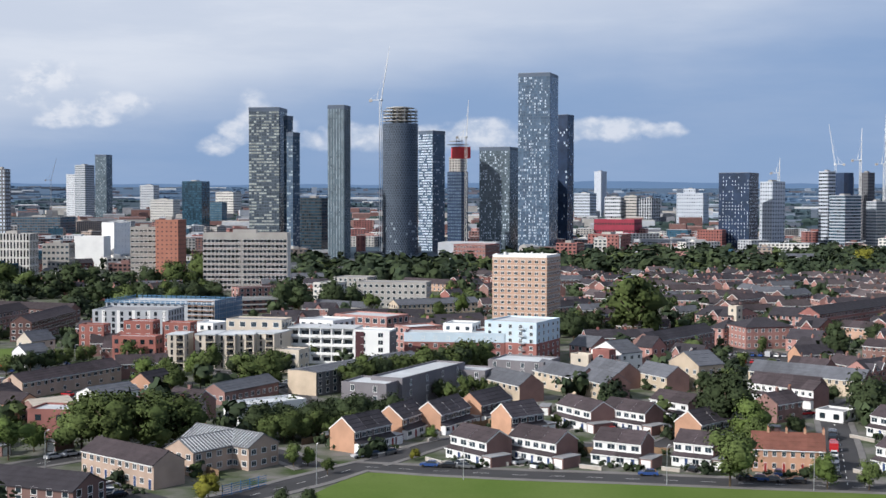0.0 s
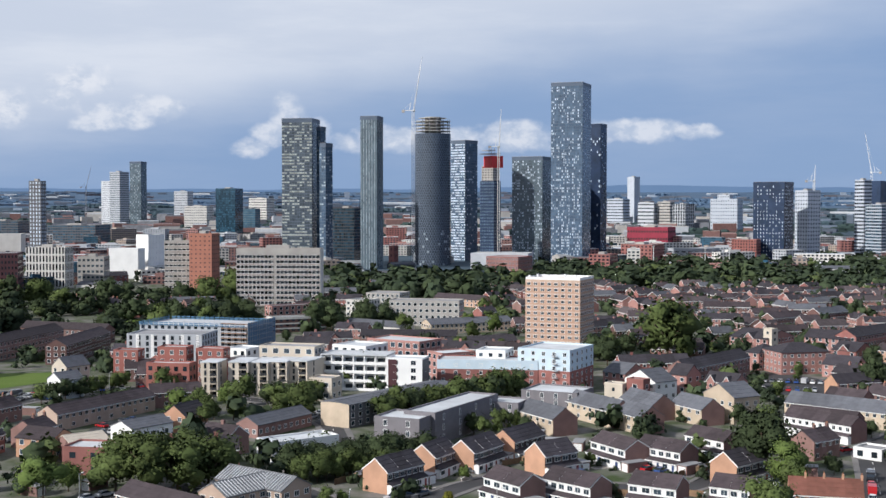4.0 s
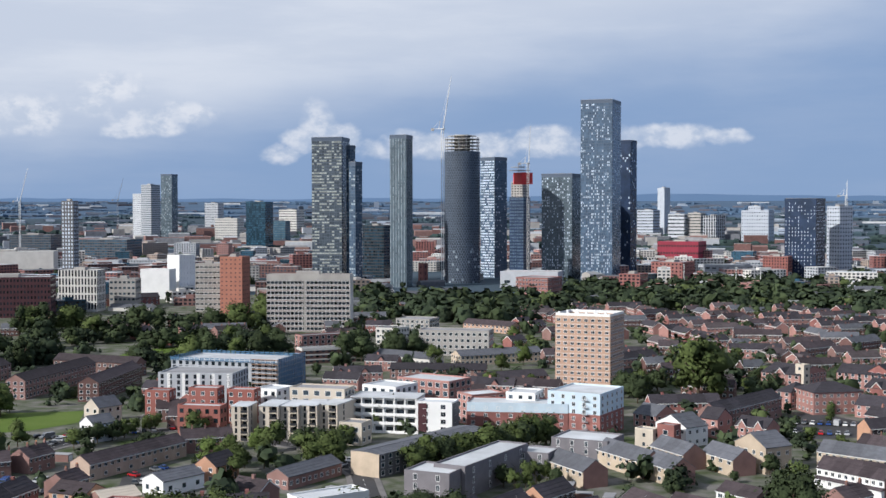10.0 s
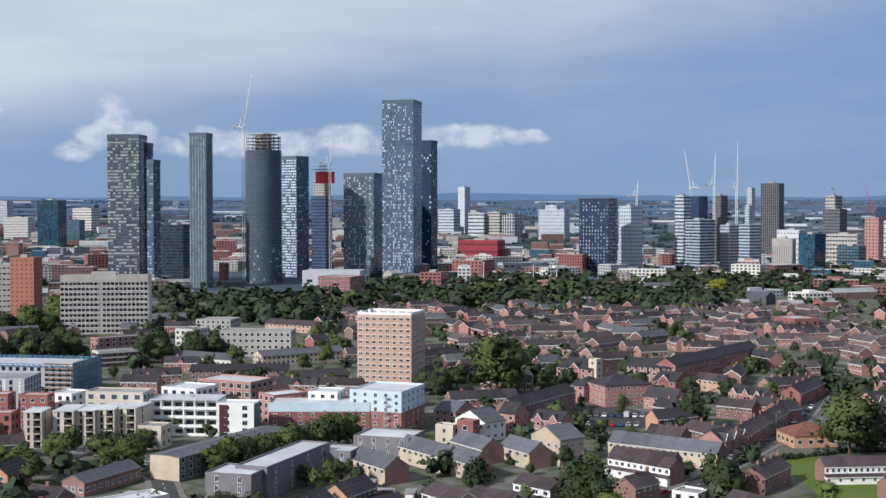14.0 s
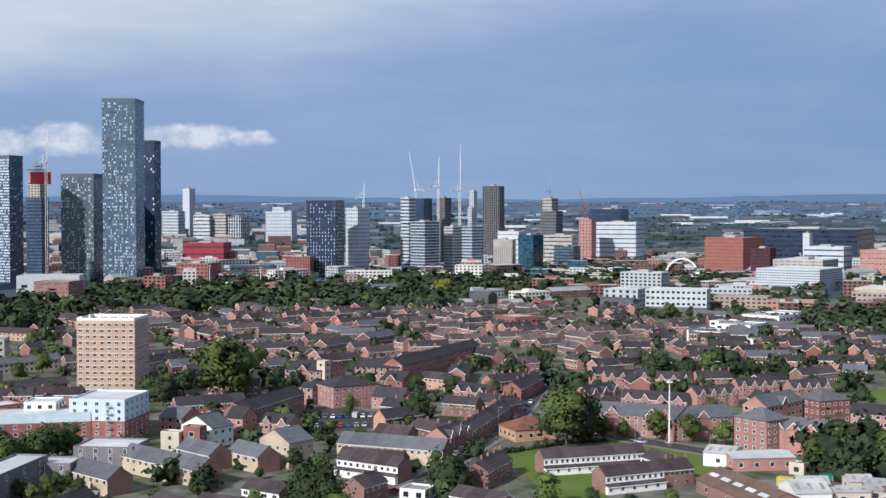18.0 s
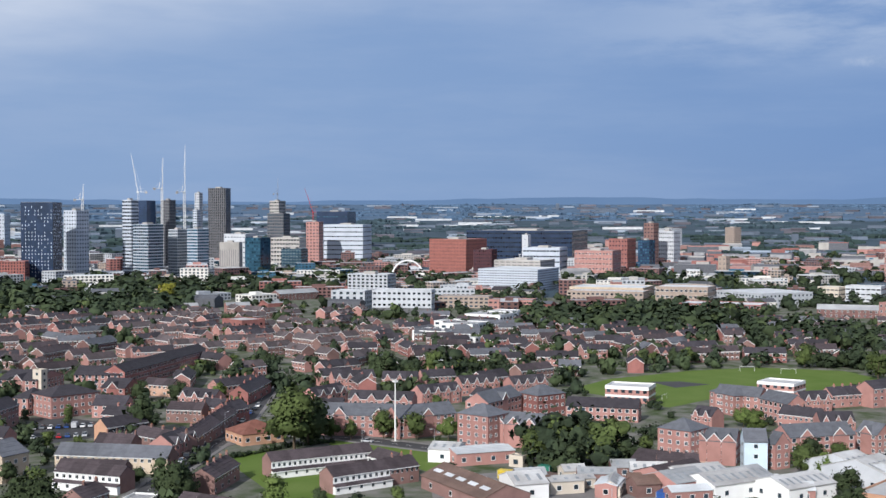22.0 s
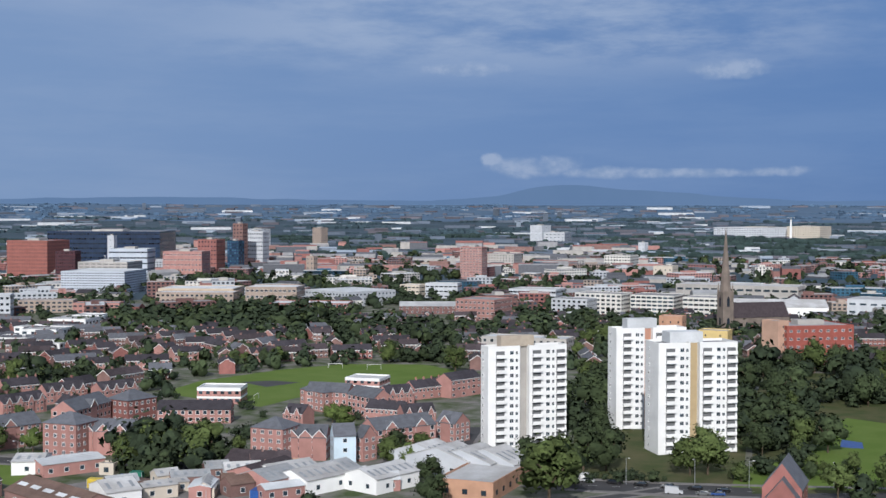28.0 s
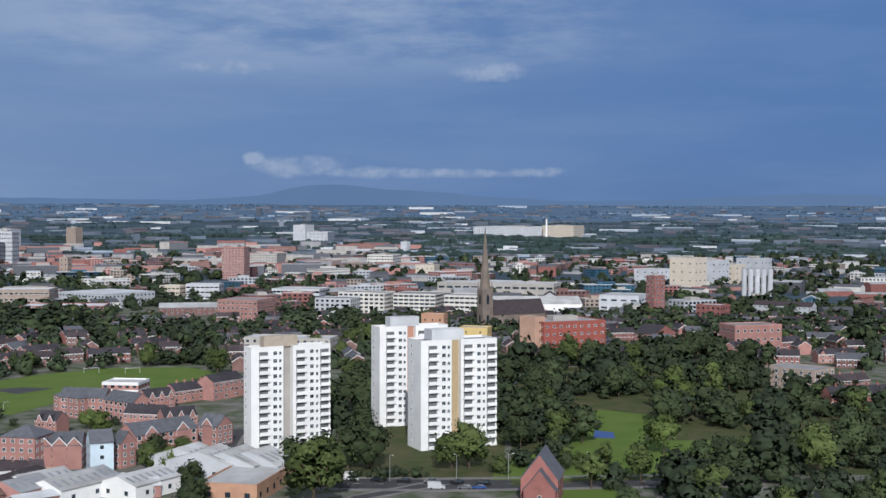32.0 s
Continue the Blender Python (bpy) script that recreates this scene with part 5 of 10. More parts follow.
e = thing("climbing_form", "red climbing formwork round a tower top", "formwork", 106.3, 1521.9, 0, 30)
b = Build(mat("red_screen", (0.72, 0.06, 0.06), 0.6, 0.15, 0.1, 2.0), STEEL)
b.box(-8, -9, 111, 8, 9, 125, 0, True)
part("screen", b, e, "red screen")
b = Build(STEEL)
b.box(-14, -11, 127, 4, 9, 128, 0, True)
b.box(-13, -9, 131, -3, 6, 132, 0, True)
for xx in (-12, -8, -4, 2):
    b.beam((xx, -8, 125), (xx, -8, 135), 0.3)
part("deck", b, e, "steel working deck")
glass_tower("skyscraper", "stepped lower wing of the broad tower", -83.2, 1328.7, 8.5, 11.1, 130.6, -36.4, PANEL_DARK, PANEL_SILVER, 39, 2.6, 0.3, look="patch", seed=21)
glass_tower("skyscraper", "middle step of the broad glass tower", -88.7, 1336.3, 5.4, 8.3, 148.3, -36.2, PANEL_DARK, PANEL_SILVER, 44, 2.6, 0.4, look="patch", seed=22)
block("office_block", "dark glass office block between the towers", "office block", -65.6, 1433.0, 26.6, 21.0, 62.2, -22.7, wall=DARK_METAL, floors=18, bay=2.6, win=(2.2, 2.2), glass_mat=GLASS_BLUE)
TAN_BAND = mat("tan_spandrel", (0.56, 0.42, 0.33), 0.85, 0.2, 0.3, 6.0)
block("tower_block", "tan brick tower block with white window bands", "tower block", 68.3, 552.6, 24.9, 20.7, 33.3, -24.9, wall=BRICK_TAN, bands=TAN_BAND, floors=13, bay=2.9, win=(1.7, 1.3), wall_label="orange-tan brick", single=True, faces=(0, 1, 3), plant=False)
white_tower("white tower block with a grey recess and balconies", 359.4, 235.5, 6.6, 29.4, 34.9, -122.6, CONCRETE, mat("beige_plant", (0.42, 0.36, 0.29), 0.9, 0.15))
white_tower("white tower block with a salmon recess and balconies", 424.1, 222.5, 8.6, 28.4, 37.3, -128.4, mat("salmon_panel", (0.45, 0.24, 0.17), 0.8, 0.1), FELT_PALE)
white_tower("white tower block with an ochre recess and balconies", 390.2, 187.4, 12.3, 28.5, 36.9, -130.3, OCHRE, FELT_PALE)
e = block("slab_block", "long concrete slab block with ribbon windows", "office block", -82.7, 835.9, 55.1, 16.0, 37.1, -4.1, wall=mat("slab_concrete", (0.40, 0.355, 0.325), 0.9, 0.2, 0.12, 4.0, 0.2), floors=11, bay=2.6, win=(2.3, 1.9), glass_mat=GLASS_DARK, frame_mat=FRAME_WHITE)
panel_on(e, "top_band", 55.1, 16.0, 0, -27.6, 27.6, 33.6, 37.8, CONCRETE, "plain concrete top band", 0.15)
panel_on(e, "stair_strip", 55.1, 16.0, 0, -3.0, -1.6, 0, 33.6, CONCRETE, "plain concrete stair strip", 0.2)
panel_on(e, "end_wall", 55.1, 16.0, 1, -8.05, 8.05, -0.5, 37.8, CONCRETE_PALE, "blank end wall", 0.15)
# left of the towers
block("office_block", "dark red brick office block", "office block", -321.7, 953.8, 64.1, 30.0, 29.7, 9.0, wall=MAROON, floors=7, bay=2.4, win=(1.2, 2.0), glass_mat=GLASS_DARK)
block("office_block", "pale concrete block with tall vertical fins", "office block", -281.7, 1007.1, 31.8, 17.9, 32.2, -7.0, wall=CONCRETE_PALE, floors=5, bay=2.6, win=(1.3, 5.0), glass_mat=GLASS_DARK)
block("site_block", "building wrapped in white sheeting", "wrapped building", -251.3, 1145.9, 27.1, 17.9, 26.5, -8.1, wall=WHITE, floors=1, bay=40, win=(0.3, 0.3), plant=False)
block("site_block", "taller building wrapped in white sheeting", "wrapped building", -236.7, 1177.7, 15.5, 20.7, 38.2, -33.5, wall=WHITE, floors=8, bay=4, win=(0.25, 2.4), glass_mat=GREY_RENDER, plant=False)
block("slab_block", "grey concrete slab block with ribbon windows", "office block", -178.6, 1000.9, 20.4, 14.0, 37.5, -0.4, wall=CONCRETE, floors=9, bay=3.0, win=(2.6, 1.3), frame_mat=FRAME_WHITE)
block("tower_block", "orange brick tower block", "tower block", -155.6, 981.7, 18.3, 16.3, 43.6, -13.3, wall=mat("orange_brick_cladding", (0.36, 0.155, 0.11), 0.8, 0.15, 0.2, 4.0), floors=13, bay=3.6, win=(1.3, 1.1), glass_mat=BRICK_DARK)
block("office_tower", "tall dark block with white vertical frame", "office tower", -362.5, 1255.6, 12.9, 10.1, 89.0, -14.0, wall=GREY_DARK, floors=24, bay=3.0, win=(1.4, 2.0), glass_mat=PANEL_LIGHT)
block("office_tower", "white slab tower far off", "tower", -637.2, 2784.9, 38.4, 40.3, 101.0, -37.0, wall=WHITE_MUTED, floors=22, bay=4, win=(2.0, 1.5), glass_mat=GLASS)
block("office_tower", "grey glass tower far off", "tower", -610.7, 2716.4, 29.0, 27.3, 121.7, -32.3, wall=GREY_RENDER, floors=26, bay=3, win=(2.2, 2.2), glass_mat=PANEL_GREEN)
glass_tower("skyscraper", "slim blue-grey tower far off", -584.3, 2781.0, 27.2, 24.8, 144.4, -18.2, PANEL_GREEN, PANEL_SILVER, 36, 3.2, 0.4, seed=31)
block("office_block", "white office block far off", "office block", -537.2, 3074.7, 34.7, 32.4, 72.4, -15.3, wall=WHITE_MUTED, floors=12, bay=4, win=(2.5, 1.6))
block("office_block", "pale concrete office block", "office block", -445.3, 2736.9, 50.4, 42.6, 49.7, -11.1, wall=CONCRETE_PALE, floors=9, bay=4, win=(2.5, 1.6))
block("office_block", "blue glass office block", "office block", -330.4, 2380.7, 39.6, 35.0, 92.9, -17.3, wall=GLASS_BLUE, floors=22, bay=3.0, win=(2.6, 3.0), glass_mat=GLASS_BLUE)
block("office_block", "green glass office block", "office block", -331.9, 2736.9, 28.2, 25.9, 44.8, -18.2, wall=GLASS_BLUE, floors=9, bay=4, win=(3, 2.6), glass_mat=PANEL_GREEN)
block("office_block", "white stepped office block", "office block", -351.6, 3100.0, 47.0, 45.6, 56.2, -18.7, wall=CONCRETE_PALE, floors=9, bay=4, win=(3.4, 1.8), glass_mat=GLASS_DARK)
block("office_block", "low white office block", "office block", -582.0, 2202.4, 52.5, 45.2, 17.4, -0.7, wall=WHITE_MUTED, floors=5, bay=4, win=(2.4, 2.0), glass_mat=GLASS_DARK)
block("office_block", "dark glass office block", "office block", -527.6, 2052.3, 81.5, 71.2, 33.4, -6.3, wall=GREY_DARK, floors=8, bay=4, win=(3, 2.2), glass_mat=GLASS_BLUE)
block("office_block", "dark grey office block", "office block", -713.5, 2259.5, 74.3, 58.3, 34.8, -3.1, wall=GREY_DARK, floors=8, bay=4, win=(3, 2.2), glass_mat=GLASS_BLUE)
block("shed", "long low white shed", "shed", -464.3, 1750.4, 55.3, 30.0, 10.9, 4.1, wall=WHITE_MUTED, floors=1, bay=20, win=(6, 2), roof=SHEET_WHITE)
block("shed", "long pale curved-roof depot", "shed", -525.5, 1541.2, 121.2, 40.0, 30.2, 8.8, wall=CONCRETE_PALE, floors=1, bay=30, win=(4, 1.5), roof=SHEET_WHITE)
block("office_block", "pale stone office block", "office block", -256.7, 1045.6, 21.7, 18.0, 23.3, -1.6, wall=CONCRETE, floors=5, bay=3.4, win=(2.2, 1.8))
tower_crane("white tower crane far off", -712.7, 2170.2, 95, 60, 75, 0)
tower_crane("grey tower crane far off", -665.6, 2652.0, 90, 45, 75, 20, STEEL)
# right of the towers
block("office_tower", "tall narrow white tower with a blank face", "tower", 538.5, 2965.4, 20.7, 20.6, 110.5, -50.3, wall=CLAD_PALE, floors=26, bay=20, win=(0.5, 1.0), glass_mat=GLASS)
block("office_block", "pale office block by the white tower", "office block", 488.5, 2883.2, 39.6, 36.4, 61.4, -34.8, wall=CLAD_PALE, floors=9, bay=4, win=(3.8, 2.2), glass_mat=GLASS_DARK)
block("office_block", "white office block with dark window bands", "office block", 534.5, 2769.0, 35.7, 33.3, 56.2, -26.2, wall=WHITE_MUTED, floors=7, bay=4, win=(3.6, 3.2), glass_mat=GLASS_DARK)
block("office_block", "grey office block far off", "office block", 572.6, 2757.4, 29.9, 23.3, 58.7, -36.9, wall=CONCRETE, floors=9, bay=4, win=(3.8, 2), glass_mat=GLASS_DARK)
block("office_block", "white-framed office block far off", "office block", 589.0, 2657.5, 31.8, 33.0, 56.3, -47.6, wall=WHITE_MUTED, floors=8, bay=6, win=(4, 6), glass_mat=GLASS_DARK)
block("office_block", "stepped white stone building", "office block", 677.7, 2643.3, 57.0, 45.3, 66.8, -29.8, wall=CLAD_PALE, floors=9, bay=5, win=(1.6, 2.4), glass_mat=GLASS_DARK)
block("office_block", "upper step of the white stone building", "office block", 673.8, 2641.3, 25.6, 27.3, 75.9, -29.5, wall=CLAD_PALE, floors=10, bay=5, win=(1.6, 2.4), glass_mat=GLASS_DARK)
block("hall", "low red-clad hall", "hall", 370.9, 1890.8, 62.2, 45.1, 32.6, -26.8, wall=RED_CLAD, floors=3, bay=4, win=(3, 3), glass_mat=MAROON)
block("office_block", "red brick block among trees", "office block", 260.2, 1374.4, 35.5, 39.0, 23.1, -31.1, wall=BRICK_RED, floors=6, bay=4, win=(1.8, 1.8), glass_mat=GLASS_DARK)
block("hall", "low white curved hall", "hall", 354.5, 1541.6, 56.6, 40.0, 12.9, -23.8, wall=WHITE_MUTED, floors=2, bay=8, win=(5, 1.5), roof=SHEET_WHITE)
block("apartment_block", "orange brick apartment block", "apartment block", 389.2, 1428.2, 27.9, 24.4, 26.7, -27.7, wall=TERRACOTTA, floors=8, bay=3, win=(1.4, 1.8), glass_mat=GLASS_DARK)
block("apartment_tower", "white tower with irregular dark windows", "tower", 482.1, 1498.5, 20.8, 20.8, 83.3, -62.8, wall=CLAD_PALE, floors=18, bay=4, win=(1.6, 2.0), glass_mat=GLASS_DARK)
block("pavilion", "low white flat-roofed pavilion by the trees", "pavilion", 100.4, 1306.7, 59.9, 35.0, 16.2, -13.6, wall=WHITE_MUTED, floors=1, bay=12, win=(6, 3), roof=SHEET_WHITE)
block("apartment_block", "red brick block with a stepped roof", "apartment block", 91.3, 1102.1, 30.6, 29.9, 20.9, -30.1, wall=BRICK_RED, floors=6, bay=3, win=(1.6, 1.6), frame_mat=FRAME_WHITE)
block("chapel", "red brick church tower between glass towers", "church tower", -13.1, 1396.4, 7.9, 7.1, 20.6, -44.5, wall=BRICK_RED, floors=3, bay=5, win=(1.0, 3))
# city centre, further right
block("apartment_tower", "white concrete-frame tower with balconies", "tower", 559.3, 1526.2, 15.3, 12.3, 96.5, -65.1, wall=CLAD_PALE, floors=22, bay=3, win=(2.5, 2.2), glass_mat=GLASS_DARK)
block("apartment_tower", "white and glass tower with a dark top", "tower", 561.1, 1470.5, 25.6, 25.6, 66.6, -65.8, wall=CLAD_PALE, floors=18, bay=3.2, win=(2.8, 2.4), glass_mat=GLASS_BLUE)
block("office_tower", "grey tower with a dark blue cap", "tower", 607.3, 1596.3, 15.0, 19.3, 91.2, -65.7, wall=GREY_RENDER, floors=20, bay=3, win=(2.0, 2.2), glass_mat=GLASS)
block("office_tower", "dark blue glass tower top behind the white towers", "tower", 605.4, 1590.4, 15.0, 16.1, 96.5, -65.8, wall=PANEL_NAVY, floors=40, bay=6, win=(0.5, 0.5), plant=False)
block("office_tower", "dark grey tower", "tower", 650.9, 1630.4, 14.3, 13.4, 97.8, -61.7, wall=GREY_DARK, floors=24, bay=3, win=(1.4, 2.0), glass_mat=GLASS_DARK)
block("apartment_tower", "grey and glass tower", "tower", 607.3, 1488.8, 16.2, 18.2, 59.8, -67.1, wall=GREY_RENDER, floors=16, bay=3, win=(2.2, 2.0), glass_mat=GLASS_BLUE)
block("apartment_tower", "white-banded glass tower", "tower", 622.2, 1462.0, 18.0, 19.0, 60.7, -68.0, wall=CLAD_PALE, floors=16, bay=3, win=(2.7, 2.4), glass_mat=GLASS_BLUE)
block("office_tower", "brown tower with fine vertical ribs", "tower", 777.2, 1745.9, 27.2, 22.4, 117.2, -44.2, wall=GREY_DARK, floors=30, bay=3, win=(1.2, 3.0), glass_mat=GLASS_DARK)
block("office_tower", "slim grey tower", "tower", 902.5, 2118.8, 10.8, 9.6, 115.5, -63.0, wall=GREY_RENDER, floors=24, bay=4, win=(2, 2), glass_mat=GLASS_DARK)
block("office_tower", "slim tan tower", "tower", 777.8, 1833.4, 8.1, 8.3, 85.1, -62.9, wall=CLAD_PALE, floors=22, bay=4, win=(2, 2), glass_mat=GLASS_DARK)
block("office_block", "dark gridded office tower", "office tower", 947.5, 1890.0, 29.0, 26.7, 79.7, -51.8, wall=GREY_DARK, floors=16, bay=3, win=(1.8, 2.2), glass_mat=GLASS_BLUE)
block("office_block", "concrete frame of a building under construction", "building site", 1011.3, 2022.3, 18.6, 24.2, 101.4, -56.6, wall=CONCRETE, floors=18, bay=4, win=(3, 2.4), glass_mat=GLASS_DARK)
block("office_block", "white angular glass building", "office block", 702.5, 1511.3, 31.6, 29.6, 53.2, -55.1, wall=WHITE_MUTED, floors=8, bay=4, win=(2, 1.5), glass_mat=GLASS)
block("office_block", "dark blue glass wedge building", "office block", 699.4, 1453.1, 22.3, 25.8, 49.0, -55.7, wall=GLASS_BLUE, floors=12, bay=3, win=(2.6, 2.6), glass_mat=GLASS_BLUE)
block("office_block", "fluted pale stone building", "office block", 625.1, 1370.7, 23.7, 15.6, 45.6, -39.8, wall=CONCRETE, floors=1, bay=2.4, win=(0.8, 24.0), glass_mat=GREY_BRICK)
block("office_block", "pale glass office building", "office block", 828.1, 1620.1, 41.7, 37.3, 45.2, -42.5, wall=CONCRETE, floors=8, bay=4, win=(3, 2.2), glass_mat=GLASS)
block("office_block", "green-edged glass office building", "office block", 787.0, 1521.9, 28.3, 26.7, 31.9, -47.6, wall=GLASS_BLUE, floors=8, bay=4, win=(3, 2.4), glass_mat=PANEL_GREEN)
block("office_block", "red-framed building under construction", "building site", 903.3, 1681.4, 19.9, 19.9, 67.0, -48.4, wall=BRICK_PINK, floors=14, bay=4, win=(2, 2), glass_mat=GLASS)
block("office_block", "long white office slab", "office block", 982.2, 1719.5, 63.0, 53.7, 62.4, -45.3, wall=CLAD_PALE, floors=9, bay=4, win=(3.4, 1.6), glass_mat=GLASS_DARK)
block("office_block", "long dark blue office roof", "office block", 1237.3, 2213.2, 63.5, 64.6, 77.2, -44.7, wall=PANEL_NAVY, floors=5, bay=6, win=(4, 2), glass_mat=GLASS_BLUE)
tower_crane("white luffing crane over the white towers", 604.5, 1619.8, 108, 52, 80, 160)
tower_crane("white tower crane on the building site", 620.6, 1576.2, 112, 40, 88, 0)
tower_crane("white tower crane on the building site", 659.4, 1594.5, 108, 62, 89, 0)
tower_crane("white tower crane over the white tower", 549.6, 1682.6, 98, 20, 86, 0)
tower_crane("red tower crane", 1208.4, 2258.0, 75, 50, 70, 160, mat("crane_red", (0.42, 0.05, 0.05), 0.5, 0.1))
tower_crane("grey tower crane", 1332.6, 2666.5, 105, 40, 88, 0, STEEL)
block("apartment_tower", "red-brown clad apartment block", "apartment block", 916.3, 1319.8, 53.7, 52.8, 47.2, -65.0, wall=TERRACOTTA, floors=11, bay=2.2, win=(0.8, 2.4), glass_mat=BRICK_DARK)
block("university_block", "white and dark striped university block", "office block", 804.8, 1046.7, 65.4, 65.3, 22.4, -58.3, wall=CLAD_PALE, floors=9, bay=3, win=(2.3, 0.9), glass_mat=GREY_DARK, roof=FELT_PALE, plant=False)
block("university_block", "upper storeys of the striped university block", "office block", 849.7, 1095.0, 53.5, 46.7, 29.0, -58.4, wall=CONCRETE, floors=9, bay=6, win=(5, 0.9), glass_mat=GREY_DARK, roof=FELT_PALE)
block("office_block", "long dark glass office block", "office block", 1180.4, 1515.2, 161.0, 115.3, 54.2, -51.8, wall=PANEL_NAVY, floors=8, bay=4, win=(3.2, 2.2), glass_mat=GLASS_DARK)
block("office_block", "white block with a blank tower", "office block", 1044.9, 1343.9, 9.0, 8.8, 50.9, -62.8, wall=WHITE_MUTED, floors=6, bay=12, win=(1, 1))
block("office_block", "white flat-roofed block", "office block", 950.7, 1185.2, 45.1, 35.1, 38.9, -54.3, wall=CLAD_PALE, floors=6, bay=4, win=(3.4, 1.8), glass_mat=GLASS_DARK, roof=SHEET_WHITE)
block("office_block", "dark maroon wing beside the red-brown flats", "office block", 900.3, 1238.9, 24.0, 17.8, 36.0, -58.1, wall=MAROON, floors=9, bay=2.4, win=(0.8, 2.2), glass_mat=GLASS_DARK)
block("office_block", "pink brick block", "office block", 1000.6, 1146.7, 46.5, 39.7, 35.5, -56.6, wall=BRICK_PINK, floors=6, bay=4, win=(2, 1.6), frame_mat=FRAME_WHITE)
block("office_block", "red brick tower block", "office block", 1151.6, 1270.7, 27.2, 27.5, 45.7, -67.3, wall=BRICK_RED, floors=8, bay=4, win=(2, 1.8), glass_mat=GLASS_DARK)
block("office_tower", "brick tower beside a blue glass one", "tower", 1241.5, 1310.0, 15.8, 14.5, 66.0, -73.5, wall=BRICK_BROWN, floors=13, bay=4, win=(2, 1.8), glass_mat=GLASS_DARK)
block("office_block", "blue glass tower", "office block", 1168.9, 1242.1, 17.6, 15.2, 44.0, -73.3, wall=PANEL_NAVY, floors=12, bay=3, win=(2.4, 2.4), glass_mat=GLASS_BLUE)
block("office_block", "white chequered block", "office block", 1298.9, 1334.7, 27.0, 22.0, 54.0, -69.4, wall=WHITE_MUTED, floors=9, bay=3, win=(1.2, 2.4), glass_mat=GLASS_DARK)

# ---- streets and lawns near the eye ----
sheet("lawn", "wide mown grass field beside the street", [(-10.9, 247.3), (-2.1, 265.9), (16.9, 260.0), (39.9, 254.1), (73.5, 247.4), (102.2, 241.1), (126.4, 236.1), (78.6, 144.9), (-24.3, 150.0), (-17.8, 222.1)], 0.06, GRASS)
road([(-37.6, 233.4), (-24.1, 245.0), (-11.5, 259.7), (-2.2, 271.7), (12.5, 266.9), (29.1, 262.2), (52.3, 257.3), (74.8, 252.0), (96.8, 247.3), (118.0, 242.3)], 8.0)
road([(-84.7, 264.7), (-74.1, 277.3), (-61.8, 288.7), (-43.7, 296.6), (-23.2, 288.9), (-12.0, 271.0)], 7.0)
road([(-0.3, 274.0), (6.7, 283.6), (13.7, 294.0), (26.9, 308.0), (39.5, 296.4), (52.5, 292.3)], 6.0, 1.5, False)
road([(97.2, 248.3), (109.1, 282.9), (119.7, 315.8), (126.5, 337.5)], 7.0, 1.5)
road([(50.9, 275.9), (70.7, 295.0), (84.9, 317.3), (69.1, 306.1), (57.1, 310.5)], 5.5, 1.2, False)
road([(-132.6, 415.2), (-115.9, 452.2), (-90.6, 457.7), (-39.5, 418.8), (-22.1, 378.0), (-16.5, 334.5)], 6.5)
road([(119.5, 327.6), (151.2, 367.6), (174.0, 395.2), (203.9, 433.9), (240.2, 491.6), (280.7, 559.0)], 7.0, 1.6)
road([(174.4, 398.6), (200.5, 411.9), (217.9, 396.1), (229.7, 368.6), (241.6, 338.7), (255.2, 318.1), (301.2, 233.2), (314.3, 203.1)], 9.0, 2.0, True, "wide asphalt main road")
road([(313.1, 210.5), (320.1, 186.7), (331.2, 162.0), (344.4, 140.1), (359.3, 116.7), (378.4, 85.4)], 14.0, 2.5, True, "dual carriageway beside the park")
road([(287.3, 173.3), (306.0, 174.5), (321.1, 168.0), (329.7, 165.0)], 5.0, 1.2, False)
sheet("lawn", "grass round the white tower blocks", [(325.3, 195.9), (400.0, 239.6), (481.5, 274.8), (511.0, 219.1), (349.5, 149.8)], 0.045, ROUGH_GRASS)
sheet("lawn", "rough park grass under the trees", [(339.6, 142.6), (511.6, 218.0), (610.6, 253.2), (667.4, 147.1), (538.2, 33.8), (419.6, 24.6), (385.1, 87.0)], 0.035, ROUGH_GRASS)
road([(306.5, 232.0), (325.6, 242.8), (352.2, 256.3), (382.2, 273.3)], 7.0, 1.5, False)
sheet("lawn", "green sports field with goalposts", [(367.1, 437.2), (406.4, 454.7), (463.0, 455.5), (501.7, 446.4), (526.3, 410.7), (513.2, 375.5), (469.8, 335.4), (451.7, 361.5), (422.8, 385.4), (367.3, 372.7)], 0.05, GRASS)
sheet("paving_patch", "dark asphalt strip across the sports field", [(416.0, 436.6), (428.8, 428.5), (432.7, 413.2), (411.4, 414.4)], 0.08, ASPHALT)
sheet("lawn", "mown park lawn between trees", [(344.1, 151.1), (368.7, 160.4), (407.1, 151.7), (460.9, 165.6), (491.2, 169.4), (486.9, 146.2), (430.5, 130.6), (441.9, 109.0), (391.3, 97.5), (364.0, 116.5)], 0.05, GRASS)
sheet("lawn", "grass verge below the main road", [(341.9, 128.2), (356.3, 110.4), (330.7, 97.1), (312.4, 118.2)], 0.05, GRASS)
sheet("lawn", "green field by the brown terraces", [(-179.0, 447.4), (-148.6, 452.7), (-134.0, 473.1), (-139.3, 499.9), (-171.2, 494.8), (-189.3, 484.3)], 0.05, GRASS)
sheet("lawn", "grass slope among trees", [(-176.4, 666.0), (-171.2, 719.9), (-131.2, 749.6), (-117.8, 690.9), (-140.4, 665.3)], 0.05, GRASS)
sheet("lawn", "grass round the long terrace", [(170.4, 379.8), (189.5, 382.3), (171.3, 339.3), (196.8, 335.1), (172.1, 305.1), (157.4, 304.3), (165.5, 351.3)], 0.05, GRASS)
